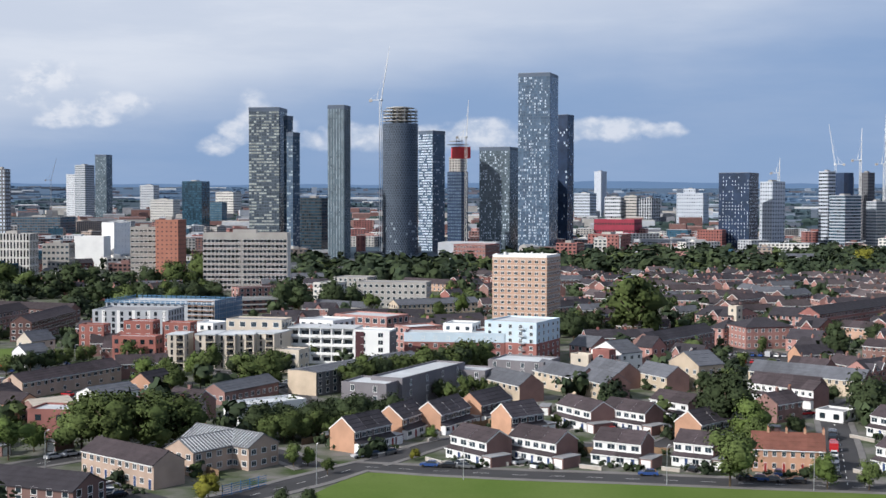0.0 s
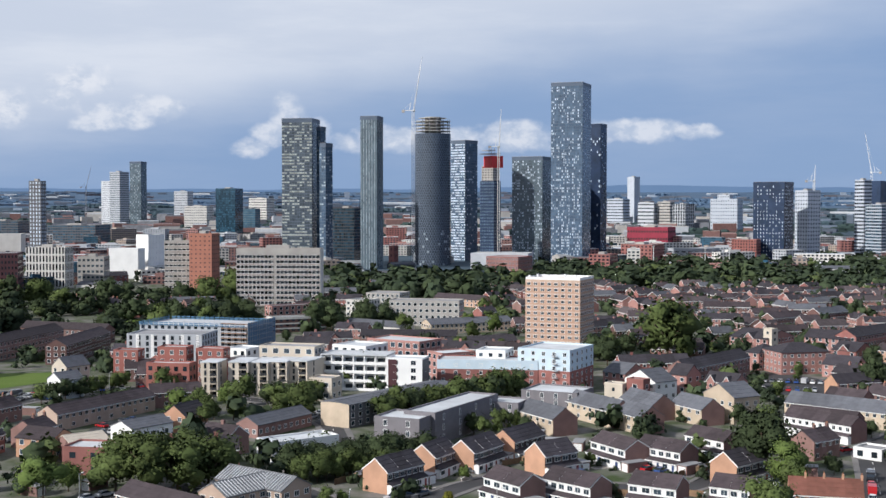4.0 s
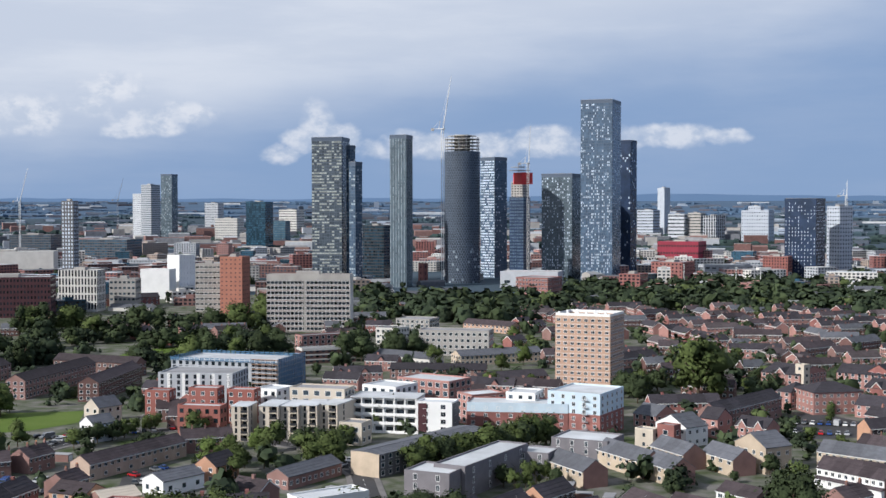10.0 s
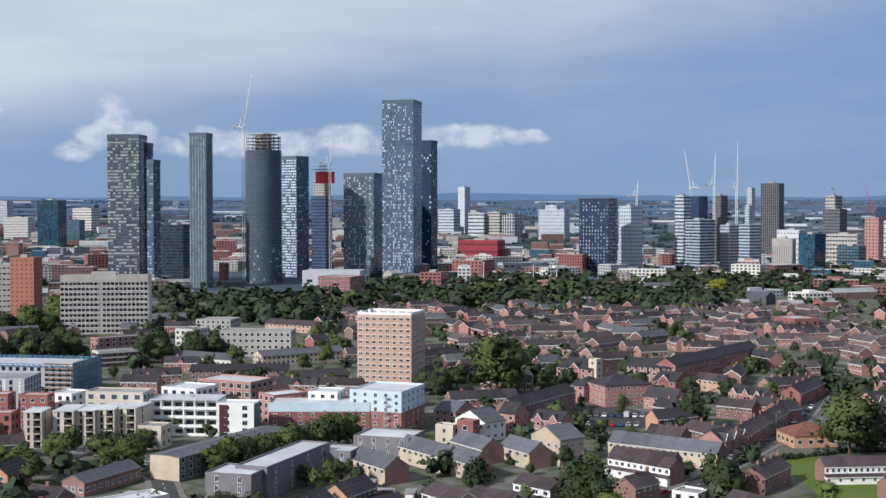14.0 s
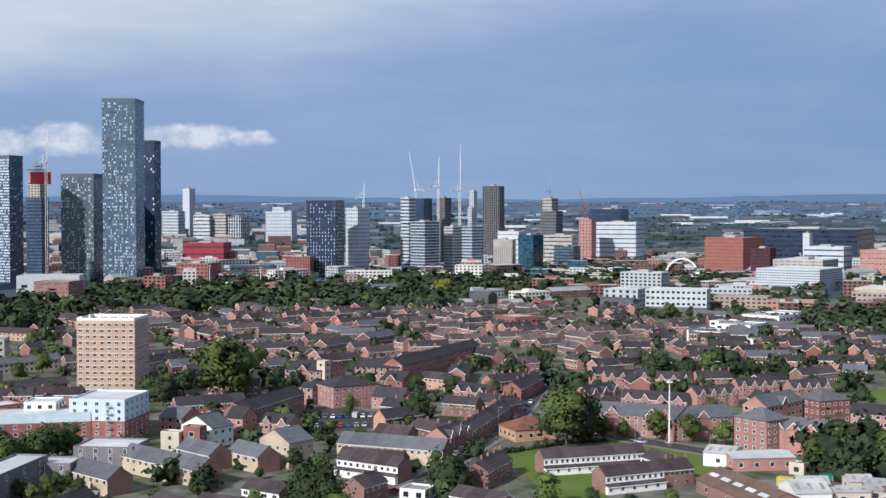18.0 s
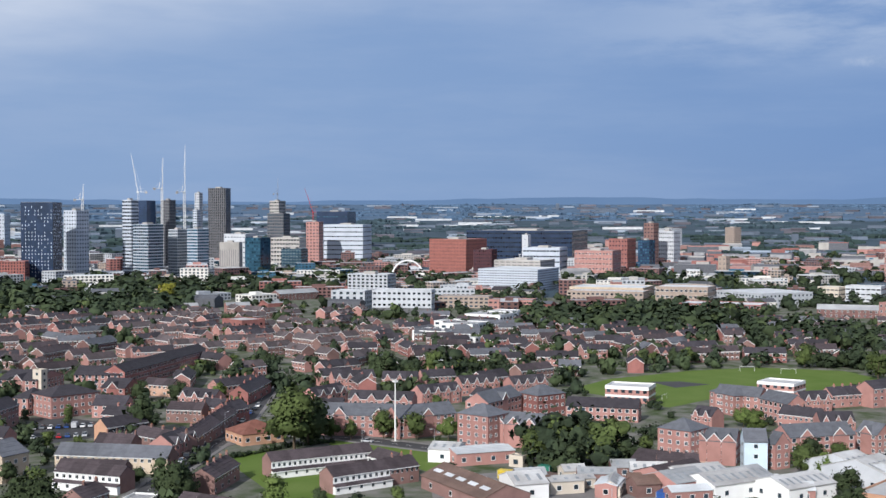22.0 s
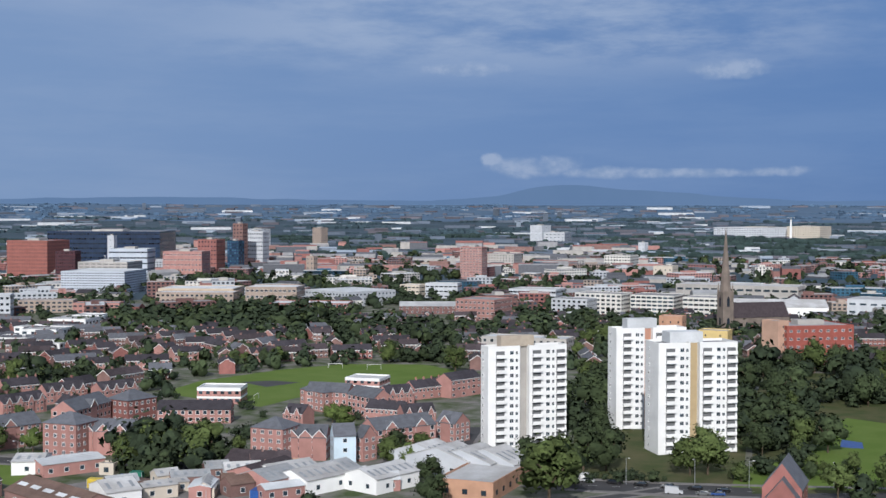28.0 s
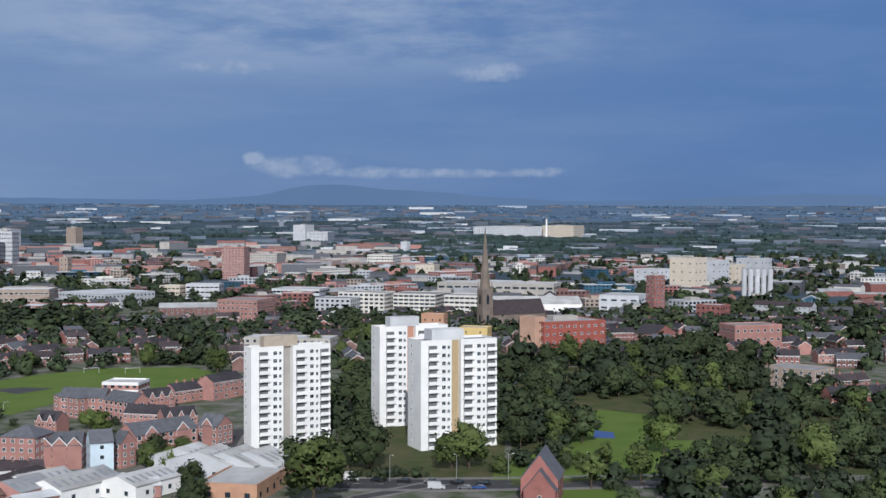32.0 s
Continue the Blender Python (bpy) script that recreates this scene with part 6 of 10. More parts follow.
sheet("lawn", "grass verge along the main road", [(217.7, 387.3), (231.7, 357.4), (234.4, 334.7), (213.8, 319.8), (214.4, 343.8), (210.6, 378.5)], 0.05, GRASS)
sheet("yard", "concrete industrial yard", [(209.3, 313.0), (244.2, 304.1), (276.7, 282.1), (268.6, 246.2), (215.9, 231.6), (172.2, 251.5)], 0.05, PAVING)
sheet("car_park", "asphalt car park behind the flats", [(133.3, 481.0), (149.9, 494.1), (160.8, 468.5), (150.2, 437.5), (129.7, 433.8)], 0.05, ASPHALT)
sheet("car_park", "asphalt parking court", [(163.3, 424.9), (180.6, 440.2), (185.9, 428.0), (162.2, 394.8)], 0.05, ASPHALT)

sheet("car_park", "asphalt parking yard by the terrace", [(-64.2, 254.8), (-59.9, 263.0), (-41.2, 245.9), (-36.7, 240.9), (-37.6, 233.4), (-59.7, 234.5)], 0.05, ASPHALT)
sheet("car_park", "asphalt parking court below the long terrace", [(-91.0, 361.0), (-71.0, 366.0), (-75.0, 384.0), (-84.5, 392.0), (-93.5, 375.0)], 0.05, ASPHALT)
sheet("car_park", "pub car park beside the green", [(-134.0, 421.0), (-119.5, 425.0), (-124.0, 448.0), (-131.0, 450.0)], 0.05, PAVING)
sheet("yard", "paved yard among the western terraces", [(-114.0, 350.0), (-100.0, 354.0), (-103.5, 364.0), (-116.0, 361.0)], 0.05, PAVING)
for a in ((-82.0, 374.0, 9), (-127.0, 436.0, 9), (-108.0, 357.0, 7), (-85.0, 330.0, 8)):
    TAKEN.append(a)
# ---- houses by the field ----
W7 = "white-fronted houses by the field"
O7 = "orange gabled houses by the field"
terrace("orange70", -4.0, 286.1, 4.6, 296.5, 3, group=O7)
terrace("orange70", 7.4, 302.9, 13.4, 313.2, 2, group=O7)
terrace("orange70", 17.1, 308.4, 25.4, 320.8, 3, group=O7)
terrace("orange70", 28.4, 322.3, 37.6, 334.0, 3, group=O7)
terrace("white70", 17.9, 281.8, 25.3, 271.6, 2, group=W7)
terrace("white70", 31.0, 280.0, 40.4, 269.7, 3, group=W7)
terrace("white70", 49.3, 274.1, 58.7, 267.7, 2, group=W7)
terrace("white70", 66.6, 270.9, 74.1, 265.8, 2, group=W7)
terrace("white70", 48.5, 324.8, 55.3, 311.4, 2, group=W7)
terrace("white70", 59.1, 318.5, 68.3, 307.7, 3, group=W7)
terrace("white70", 74.9, 332.4, 82.7, 321.6, 2, group=W7)
terrace("orange70", 34.2, 303.9, 43.1, 310.4, 2, group=O7)
terrace("orange70", 78.0, 291.1, 87.1, 299.3, 2, group=O7)
terrace("redroof", 81.7, 263.2, 96.6, 259.1, 4, group="terracotta houses")
terrace("brown", 106.0, 320.6, 115.0, 327.1, 2)
terrace("white70", 112.0, 365.5, 127.4, 351.2, 5, group=W7)
terrace("white70", 109.5, 264.2, 115.7, 252.7, 3, group=W7)
terrace("white70", 124.1, 303.7, 131.8, 288.7, 3, group=W7)
terrace("beige", -61.5, 267.5, -43.5, 250.8, 5, group="beige brick terrace")
HALL_ROOF = mat("hall_roof", (0.17, 0.175, 0.185), 0.5, 0.25, 0.3, 2.0)
for label, a, L_, d_ in (("beige brick hall with a grey ribbed roof", (-37.4, 263.1, -27.8, 274.0), 0, 9.0), ("beige brick wing with a grey ribbed roof", (-42.6, 282.0, -26.3, 268.1), 0, 9.0)):
    e = bar("community_hall", label, "hall", *a, d_, 5.0, 2.3, wall=BRICK_BEIGE, roof=HALL_ROOF, floors=2, bay=2.6, win=(1.5, 1.2), single=True)
    L_ = math.hypot(a[2] - a[0], a[3] - a[1])
    for k in range(int(L_ / 0.9)):
        b = Build(FELT_PALE)
        xx = -L_ / 2 + 0.9 * (k + 0.5)
        for sg in (-1, 1):
            b.beam((xx, sg * (d_ / 2 + 0.2), 5.0 + 0.12), (xx, sg * 0.3, 7.3 + 0.12), 0.09)
        part("roof_rib", b, e)
bar("terrace_block", "dark-roofed brown brick block", "terrace", -78.4, 244.8, -55.5, 234.3, 10, 3.6, 2.4, wall=BRICK_BROWN, roof=TILE_DARK, floors=2)
block("workshop", "red brick workshop with a pale roof", "workshop", -77.9, 314.0, 11.0, 10.0, 6.4, -11.2, wall=BRICK_RED, floors=2, bay=4, roof=FELT_PALE)
bar("annex", "dark-roofed annex with a row of windows", "house", -41.7, 356.4, -28.0, 377.0, 8, 3.8, 2.0, wall=BRICK_BROWN, roof=SLATE, floors=1, bay=2.6, single=True)
block("school_wing", "long low white-roofed building behind trees", "school", -27.8, 327.5, 8.6, 19.7, 5.5, -56.0, wall=WHITE, floors=1, bay=4, win=(2.4, 1.6), roof=FELT_PALE)
terrace("beige", -101.6, 369.2, -80.5, 406.7, 8, group="long beige terrace")
terrace("brown", -83.1, 410.7, -66.6, 415.4, 4)
pitched("house", "orange brick gabled house with a dark roof", "house", -64.5, 371.0, 11.0, 8.0, 5.2, 62.0, wall=BRICK_ORANGE, roof=TILE_DARK, floors=2, rise=2.8, single=True)
pitched("community_hall", "white-walled hall with a grey sheet roof", "hall", -74.5, 357.5, 15.0, 9.0, 4.2, 52.0, wall=WHITE, roof=SLATE, floors=1, rise=1.8, bay=4)
pitched("workshop", "brick workshop with a cream sheet roof", "workshop", -84.5, 331.0, 11.0, 9.0, 4.6, 40.0, wall=BRICK_BROWN, roof=CREAM, floors=1, rise=1.8, bay=4)
pitched("workshop", "brown-roofed workshop beside the yard", "workshop", -95.0, 334.0, 12.0, 9.0, 5.2, -25.0, wall=BRICK_ORANGE, roof=TILE_BROWN, floors=2, rise=2.2, bay=4)
terrace("brown", -100.4, 342.7, -96.9, 351.9, 2)
terrace("brown", -97.7, 458.0, -79.4, 457.3, 5)
# roof fence of the tan tower
x, y, w, d, h, rot = 68.3, 552.6, 24.9, 20.7, 33.3, -24.9
e = thing("roof_fence", "white railing and aerials on the tan tower", "railing", x, y, h + 0.6, rot)
b = Build(WHITE_PAINT)
b.ring(-w / 2 + 0.1, -d / 2 + 0.1, w / 2 - 0.1, d / 2 - 0.1, 0.12, 0.0, 1.1)
part("rail", b, e)
for k in range(9):
    b = Build(WHITE_PAINT)
    b.box(-w / 2 + 1 + k * (w - 2) / 8 - 0.4, -d / 2 + 2 + (k % 3) * 3, 0, -w / 2 + 1 + k * (w - 2) / 8 + 0.4, -d / 2 + 3 + (k % 3) * 3, 1.6 + 0.5 * (k % 2))
    part("aerial", b, e)
# grey flats round a court
block("apartment_block", "grey brick flats with a white flat roof", "flats", 0.6, 347.1, 13.7, 13.1, 7.9, -25.6, wall=GREY_BRICK, floors=3, bay=4.6, win=(1.2, 1.7), single=True, roof=FELT_PALE, faces=(0,), plant=False)
bar("apartment_block", "long grey flats with a white flat roof", "flats", 8.4, 344.5, 28.2, 379.1, 10, 8.6, wall=GREY_BRICK, floors=3, bay=8.0, win=(1.1, 1.7), single=True, roof=FELT_PALE, faces=(0,), plant=False)
block("apartment_block", "grey flats closing the court", "flats", 31.2, 379.3, 10.8, 10.9, 6.8, -25.1, wall=GREY_BRICK, floors=3, bay=4.6, win=(1.2, 1.7), single=True, roof=FELT_PALE, faces=(0,), plant=False)
block("apartment_block", "grey flats with white window surrounds", "flats", 49.1, 401.2, 18.9, 15.6, 7.0, -27.8, wall=GREY_BRICK, floors=3, bay=4.6, win=(1.2, 1.7), single=True, roof=FELT_PALE, faces=(0,))
e = bar("apartment_block", "cream-ended long block with a dark roof", "flats", -16.5, 372.0, 17.2, 416.3, 11, 7.0, 0.6, wall=GREY_DARK, roof=SLATE, floors=3, bay=3.4)
for o in e.children:
    if o.name.startswith("wall"):
        b = Build(BRICK_BUFF)
        b.box(-5.55, -0.1, -0.5, 5.55, 0.0, 7.3)
        part("end_wall", b, e, "buff brick end wall", at=pose(min(v.co.x for v in o.data.vertices), 0, 0, 0, 0, -90))
# red and pale blue flats
x, y, w, d, h, rot = 30.4, 452.3, 36.0, 15.0, 10.6, -9.0
e = block("apartment_block", "red brick flats with a pale blue top storey", "flats", x, y, w, d, h, rot, wall=BRICK_RED, floors=4, bay=4.4, win=(1.3, 1.3), single=True, faces=(0, 3), roof=FELT_PALE)
panel_on(e, "top_storey", w, d, 0, -w / 2, w / 2, h * 0.75, h + 0.7, BLUE_CLAD, "pale blue clad top storey", 0.05)
panel_on(e, "top_storey", w, d, 3, -d / 2, d / 2, h * 0.75, h + 0.7, BLUE_CLAD, "pale blue clad top storey", 0.05)
x, y, w, d, h, rot = 54.5, 451.2, 20.0, 22.7, 15.0, -29.5
e = block("apartment_block", "pale blue clad flats over a red brick base", "flats", x, y, w, d, h, rot, wall=BLUE_CLAD, floors=6, bay=4.0, win=(1.3, 1.4), single=True, faces=(0, 1), roof=FELT_PALE)
for face, width in ((0, w), (1, d)):
    panel_on(e, "brick_base", w, d, face, -width / 2, width / 2, -0.5, h * 0.54, BRICK_RED, "red brick lower storeys", 0.01)
    if face == 0:
        for fl in range(6):
            q = Build(STEEL)
            q.box(3.6, -1.1, 0.4 + fl * h / 6, 5.6, -0.04, 0.55 + fl * h / 6, 0, True)
            for xx in (3.6, 4.6, 5.5):
                q.box(xx, -1.1, 0.55 + fl * h / 6, xx + 0.1, -1.0, 1.5 + fl * h / 6, 0, True)
            q.box(3.6, -1.12, 1.5 + fl * h / 6, 5.6, -1.0, 1.6 + fl * h / 6, 0, True)
            part("balcony", q, e, "small steel balcony", at=sides(w, d)[0][1])
block("rooftop_flat", "white setback storey on the red brick flats", "flats", 33.1, 460.4, 11.0, 11.8, 13.1, -19.6, wall=WHITE, floors=5, bay=3.6, win=(1.4, 1.3), roof=FELT_PALE)
# cream and white flats


def bay_flats(label, x, y, w, d, h, rot, floors=5, wall=CREAM):
    """A bay of flats: solid wall with slim windows beside a stack of recessed balconies."""
    e = thing("apartment_block", label, "flats", x, y, 0, rot, "cream balcony flats")
    s, t = -w / 2 + w * 0.54, w / 2 - 0.5
    b = Build(wall)
    b.box(-w / 2, -d / 2, -1, s, d / 2, h)
    b.box(s, -d / 2 + 1.8, -1, t, d / 2, h)
    b.box(t, -d / 2, -1, w / 2, d / 2, h)
    wl = part("wall", b, e)
    b = Build(FELT_PALE)
    b.box(-w / 2 - 0.2, -d / 2 - 0.2, h, w / 2 + 0.2, d / 2 + 0.2, h + 0.3, bottom=True)
    part("roof", b, e)
    fh = h / floors
    slim = window_mesh(0.8, min(1.9, fh * 0.7), DARK_METAL, GLASS_DARK, 0)
    for fl in range(floors):
        z0 = fl * fh
        part("window", slim, wl, at=pose((-w / 2 + s) / 2, -d / 2, z0 + 0.5))
        part("window", slim, wl, at=pose(w / 2, -d * 0.15, z0 + 0.5, 0, 0, 90))
        b = Build(wall, GLASS_DARK)
        b.box(s + 0.05, -d / 2 - 0.25, z0 - 0.15, t - 0.05, -d / 2 + 1.8, z0 + 0.1, 0, True)
        b.quad([(s + 0.3, -d / 2 + 1.77, z0 + 0.1), (t - 0.1, -d / 2 + 1.77, z0 + 0.1), (t - 0.1, -d / 2 + 1.77, z0 + fh - 0.4), (s + 0.3, -d / 2 + 1.77, z0 + fh - 0.4)], 1)
        r = Build(DARK_METAL)
        r.box(s + 0.05, -d / 2 - 0.24, z0 + 0.35, t - 0.05, -d / 2 - 0.16, z0 + 1.15, 0, True)
        part("railing", r, wl, "dark metal balcony railing")
        part("balcony", b, wl, "recessed balcony floor and glazing")
    TAKEN.append((x, y, 8))
    return e


for a in ((-66.4, 438.1, 6.1, 10.1, 12.1, -9.5), (-56.3, 442.1, 7.0, 14.0, 11.8, -10.9), (-49.1, 443.1, 6.4, 14.0, 11.6, -11.8), (-42.4, 444.0, 6.0, 14.0, 11.7, -12.6), (-34.5, 446.2, 7.0, 15.9, 11.7, -20.5)):
    bay_flats("cream flats with recessed balconies", *a)


def deck_flats(label, x, y, w, d, h, rot, floors=4, wall=WHITE):
    """Flats with long white balcony decks over dark glazing."""
    e = thing("apartment_block", label, "flats", x, y, 0, rot)
    b = Build(wall)
    b.box(-w / 2, -d / 2, -1, w / 2, d / 2, h)
    wl = part("wall", b, e)
    b = Build(FELT_PALE)
    b.box(-w / 2 - 0.3, -d / 2 - 1.5, h, w / 2 + 0.3, d / 2 + 0.3, h + 0.3, bottom=True)
    part("roof", b, e)
    fh = h / floors
    me = window_mesh(2.6, fh * 0.66, DARK_METAL, GLASS_DARK, 2)
    n = int(w / 3.6)
    for fl in range(floors):
        b = Build(wall)
        b.box(-w / 2, -d / 2 - 1.4, fl * fh - 0.1, w / 2, -d / 2, fl * fh + 0.1, 0, True)
        b.box(-w / 2, -d / 2 - 1.4, fl * fh + 0.1, w / 2, -d / 2 - 1.28, fl * fh + 1.0)
        part("balcony_deck", b, wl, "long white balcony deck")
        for i in range(n):
            part("window", me, wl, at=pose(-w / 2 + w * (i + 0.5) / n, -d / 2, fl * fh + 0.15))
    for i in range(n + 1):
        b = Build(wall)
        b.box(-w / 2 + w * i / n - 0.15, -d / 2 - 1.35, 0, -w / 2 + w * i / n + 0.15, -d / 2, h)
        part("fin_wall", b, wl)
    TAKEN.append((x, y, 10))
    return e


block("apartment_block", "low cream flats with white trims", "flats", -27.1, 429.0, 8.4, 8.1, 7.3, -21.6, wall=CREAM, floors=2, bay=3.4, win=(1.8, 1.6), single=True, faces=(0, 1))
block("apartment_block", "cream flats with white-framed top storey", "flats", -41.1, 459.2, 21.2, 11.0, 14.9, -15.9, wall=CREAM, floors=5, bay=3.6, win=(2.0, 1.7), frame_mat=FRAME_WHITE)
x, y, w, d, h, rot = 1.1, 437.7, 12.7, 9.0, 12.9, -15.8
e = block("apartment_block", "white flats with a dark red panel", "flats", x, y, w, d, h, rot, wall=WHITE, floors=5, bay=4.6, win=(1.9, 1.6), single=True, glass_mat=GLASS_DARK, faces=(0, 1), roof=FELT_PALE)
panel_on(e, "facade_panel", w, d, 0, -w * 0.46, -w * 0.22, 0, h, MAROON, "dark red cladding strip")
panel_on(e, "facade_panel", w, d, 1, -d * 0.5, d * 0.5, 0, h, GREY_DARK, "dark grey panel over the right flank")
deck_flats("white flats with long balcony decks", -16.7, 455.8, 24.1, 12.0, 12.6, -13.2)
block("apartment_block", "brick and white flats with a flat roof", "flats", -0.3, 501.7, 25.5, 15.3, 12.6, -35.6, wall=BRICK_PINK, floors=4, bay=3.6, win=(2.0, 1.8), frame_mat=FRAME_WHITE, roof=FELT_PALE)
block("apartment_block", "white-roofed red brick flats", "flats", 17.4, 470.6, 11.3, 14.4, 11.1, -61.7, wall=BRICK_PINK, floors=4, bay=3.6, win=(1.8, 1.6), frame_mat=FRAME_WHITE, roof=FELT_PALE)
block("apartment_block", "white flats with a flat roof", "flats", -17.3, 485.7, 15.7, 14.9, 12.3, -33.2, wall=WHITE, floors=4, bay=3.6, win=(1.8, 1.6), roof=FELT_PALE)
# grey flats under scaffolding
x, y, w, d, h, rot = -94.0, 511.8, 30.9, 21.1, 14.4, -8.8
e = block("apartment_block", "grey flats with pale vertical strips and dark windows", "flats", x, y, w, d, h, rot, wall=GREY_RENDER, floors=6, bay=3.4, win=(1.2, 1.6), single=True, glass_mat=GLASS_DARK, frame_mat=DARK_METAL, faces=(0, 1), roof=FELT)
for k in range(5):
    panel_on(e, "facade_panel", w, d, 0, -w / 2 + w * (k + 0.62) / 5, -w / 2 + w * (k + 0.82) / 5, 0, h + 0.4, WHITE, "white vertical facade strip", 0.06)
x, y, w, d, h, rot = -89.1, 568.0, 51.6, 28.0, 12.8, -17.8
block("apartment_block", "long flats being refurbished behind scaffolding", "building site", x, y, w, d, h, rot, wall=GREY_RENDER, floors=6, bay=3.2, win=(1.6, 1.6), glass_mat=GLASS_DARK, roof=FELT_PALE, parapet=0.5)
SCAFFOLD_BOARD = mat("scaffold_board", (0.30, 0.19, 0.13), 0.9, 0.25, 0.4, 3.0)
e = thing("scaffold", "steel scaffold with brown boards and blue netting", "scaffold", x, y, 0, rot)
m0, m1 = sides(w, d)[0][1], sides(w, d)[1][1]
for m, a0, a1, net in ((m0, w * 0.28, w / 2 + 1.3, False), (m1, -d / 2 - 1.3, d / 2, True)):
    lifts = int(h / 2.1) + 1
    for k in range(lifts):
        b = Build(SCAFFOLD_BOARD)
        b.box(a0, -1.4, 1.9 + 2.1 * k, a1, -0.2, 2.0 + 2.1 * k, 0, True)
        b.box(a0, -1.45, 2.0 + 2.1 * k, a1, -1.4, 2.3 + 2.1 * k, 0, True)
        part("board_lift", b, e, "brown scaffold boards", at=m)
    n = int((a1 - a0) / 2.4)
    for k in range(n + 1):
        xx = a0 + (a1 - a0) * k / n
        b = Build(STEEL)
        b.beam((xx, -1.4, 0), (xx, -1.4, h + 2.4), 0.06)
        part("standard", b, e, at=m)
        if net and k < n:
            b = Build(TARP)
            for q in range(lifts):
                b.box(xx + 0.1, -1.5, 2.1 * q + 0.9, xx + 1.9, -1.48, 2.1 * q + 2.75)
            part("netting", b, e, "blue scaffold netting", at=m)
for kk, (width, m) in enumerate(sides(w, d)):
    n = int(width / 2.4)
    for k in range(n):
        xx = -width / 2 + width * k / n
        b = Build(TARP)
        b.beam((xx, -0.5, h), (xx, -0.5, h + 2.2), 0.05)
        b.box(xx + 0.1, -0.52, h + 0.5, xx + width / n * 0.8, -0.5, h + 1.0, 0, True)
        b.box(xx + 0.1, -0.52, h + 1.3, xx + width / n * 0.8, -0.5, h + 1.7, 0, True)
        part("roof_guard", b, e, "blue edge netting along the roof", at=m)
block("apartment_block", "orange brick stair block", "flats", -104.9, 480.6, 9.7, 6.9, 11.0, -10.1, wall=TERRACOTTA, floors=4, bay=3.0, win=(1.2, 1.6), single=True, faces=(0, 1))
block("apartment_block", "orange brick flats with a grey top", "flats", -85.7, 472.0, 11.3, 7.3, 13.1, -12.2, wall=TERRACOTTA, floors=4, bay=3.2, win=(1.5, 1.6), single=True, faces=(0, 1), roof=FELT_PALE)
block("apartment_block", "orange brick flats with a grey top", "flats", -71.7, 471.6, 10.9, 6.7, 12.5, -13.8, wall=TERRACOTTA, floors=4, bay=3.2, win=(1.5, 1.6), single=True, faces=(0, 1), roof=FELT_PALE)
block("apartment_block", "white flats between brick ones", "flats", -61.7, 483.1, 9.9, 11.2, 11.4, -27.8, wall=WHITE, floors=4, bay=3.2, win=(1.5, 1.6), roof=FELT_PALE)
block("apartment_block", "orange brick end of the flats", "flats", -83.5, 450.8, 16.2, 6.4, 9.7, -12.3, wall=TERRACOTTA, floors=3, bay=3.2, win=(1.5, 1.6), roof=FELT_PALE)
pitched("house", "white-painted pub with a low front block", "pub", -117.0, 436.3, 7.8, 9.5, 6.4, -39.8, wall=WHITE, roof=SLATE, floors=2, turn=True, rise=2.4)
pitched("house", "cream gabled house with a slate roof", "house", -125.4, 474.8, 8.2, 11.0, 6.3, -35.0, wall=CREAM, roof=SLATE, floors=2, turn=True)
# brown brick maisonettes on the left
bar("maisonette_block", "brown brick maisonettes with a dark roof", "terrace", -172.8, 530.4, -160.1, 594.3, 9, 8.0, 2.6, wall=BRICK_BROWN, roof=TILE_BROWN, floors=3, bay=3.0)
bar("maisonette_block", "brown brick maisonettes with a dark roof", "terrace", -140.0, 523.6, -134.6, 578.3, 9, 8.0, 2.6, wall=BRICK_DARK, roof=TILE_BROWN, floors=3, bay=3.0)
bar("maisonette_block", "brown brick maisonettes with white balconies", "terrace", -187.8, 619.7, -143.3, 602.1, 9, 6.5, 2.6, wall=BRICK_BROWN, roof=TILE_BROWN, floors=2, bay=3.0)
bar("maisonette_block", "brown brick maisonettes among trees", "terrace", -209.2, 561.2, -201.7, 599.0, 9, 7.0, 2.6, wall=BRICK_BROWN, roof=TILE_BROWN, floors=3, bay=3.0)
terrace("brown", -122.6, 379.3, -117.8, 389.3, 3)
terrace("brown", -135.5, 371.5, -126.7, 375.3, 3)
# behind the flats
block("office_block", "grey stone-faced office block", "office block", -11.3, 829.2, 23.4, 19.3, 8.5, -19.7, wall=CONCRETE, floors=3, bay=3.2, frame_mat=FRAME_WHITE)
block("office_block", "grey office block behind trees", "office block", 12.0, 694.8, 39.0, 16.0, 13.6, -12.4, wall=CONCRETE, floors=4, bay=3.2, frame_mat=FRAME_WHITE)
block("office_block", "stepped grey office block", "office block", -25.2, 751.7, 13.5, 16.7, 9.7, -28.2, wall=CONCRETE_PALE, floors=3, bay=3.2)
bar("terrace_block", "long low roof with dormers", "terrace", -32.7, 663.4, -2.7, 638.8, 12, 4.0, 2.2, wall=CONCRETE_PALE, roof=SLATE, floors=1)
bar("terrace_block", "long low building with white windows", "terrace", 13.2, 643.2, 56.7, 661.7, 12, 5.0, 2.4, wall=BRICK_BUFF, roof=SLATE, floors=2, bay=2.6)
bar("terrace_block", "low dark-roofed terrace", "terrace", -21.3, 595.9, 24.1, 591.1, 9, 4.5, 2.4, wall=BRICK_BROWN, roof=TILE_DARK, floors=2)
bar("terrace_block", "low dark-roofed terrace", "terrace", 20.2, 557.5, 51.6, 571.4, 9, 4.5, 2.4, wall=BRICK_BROWN, roof=TILE_DARK, floors=2)
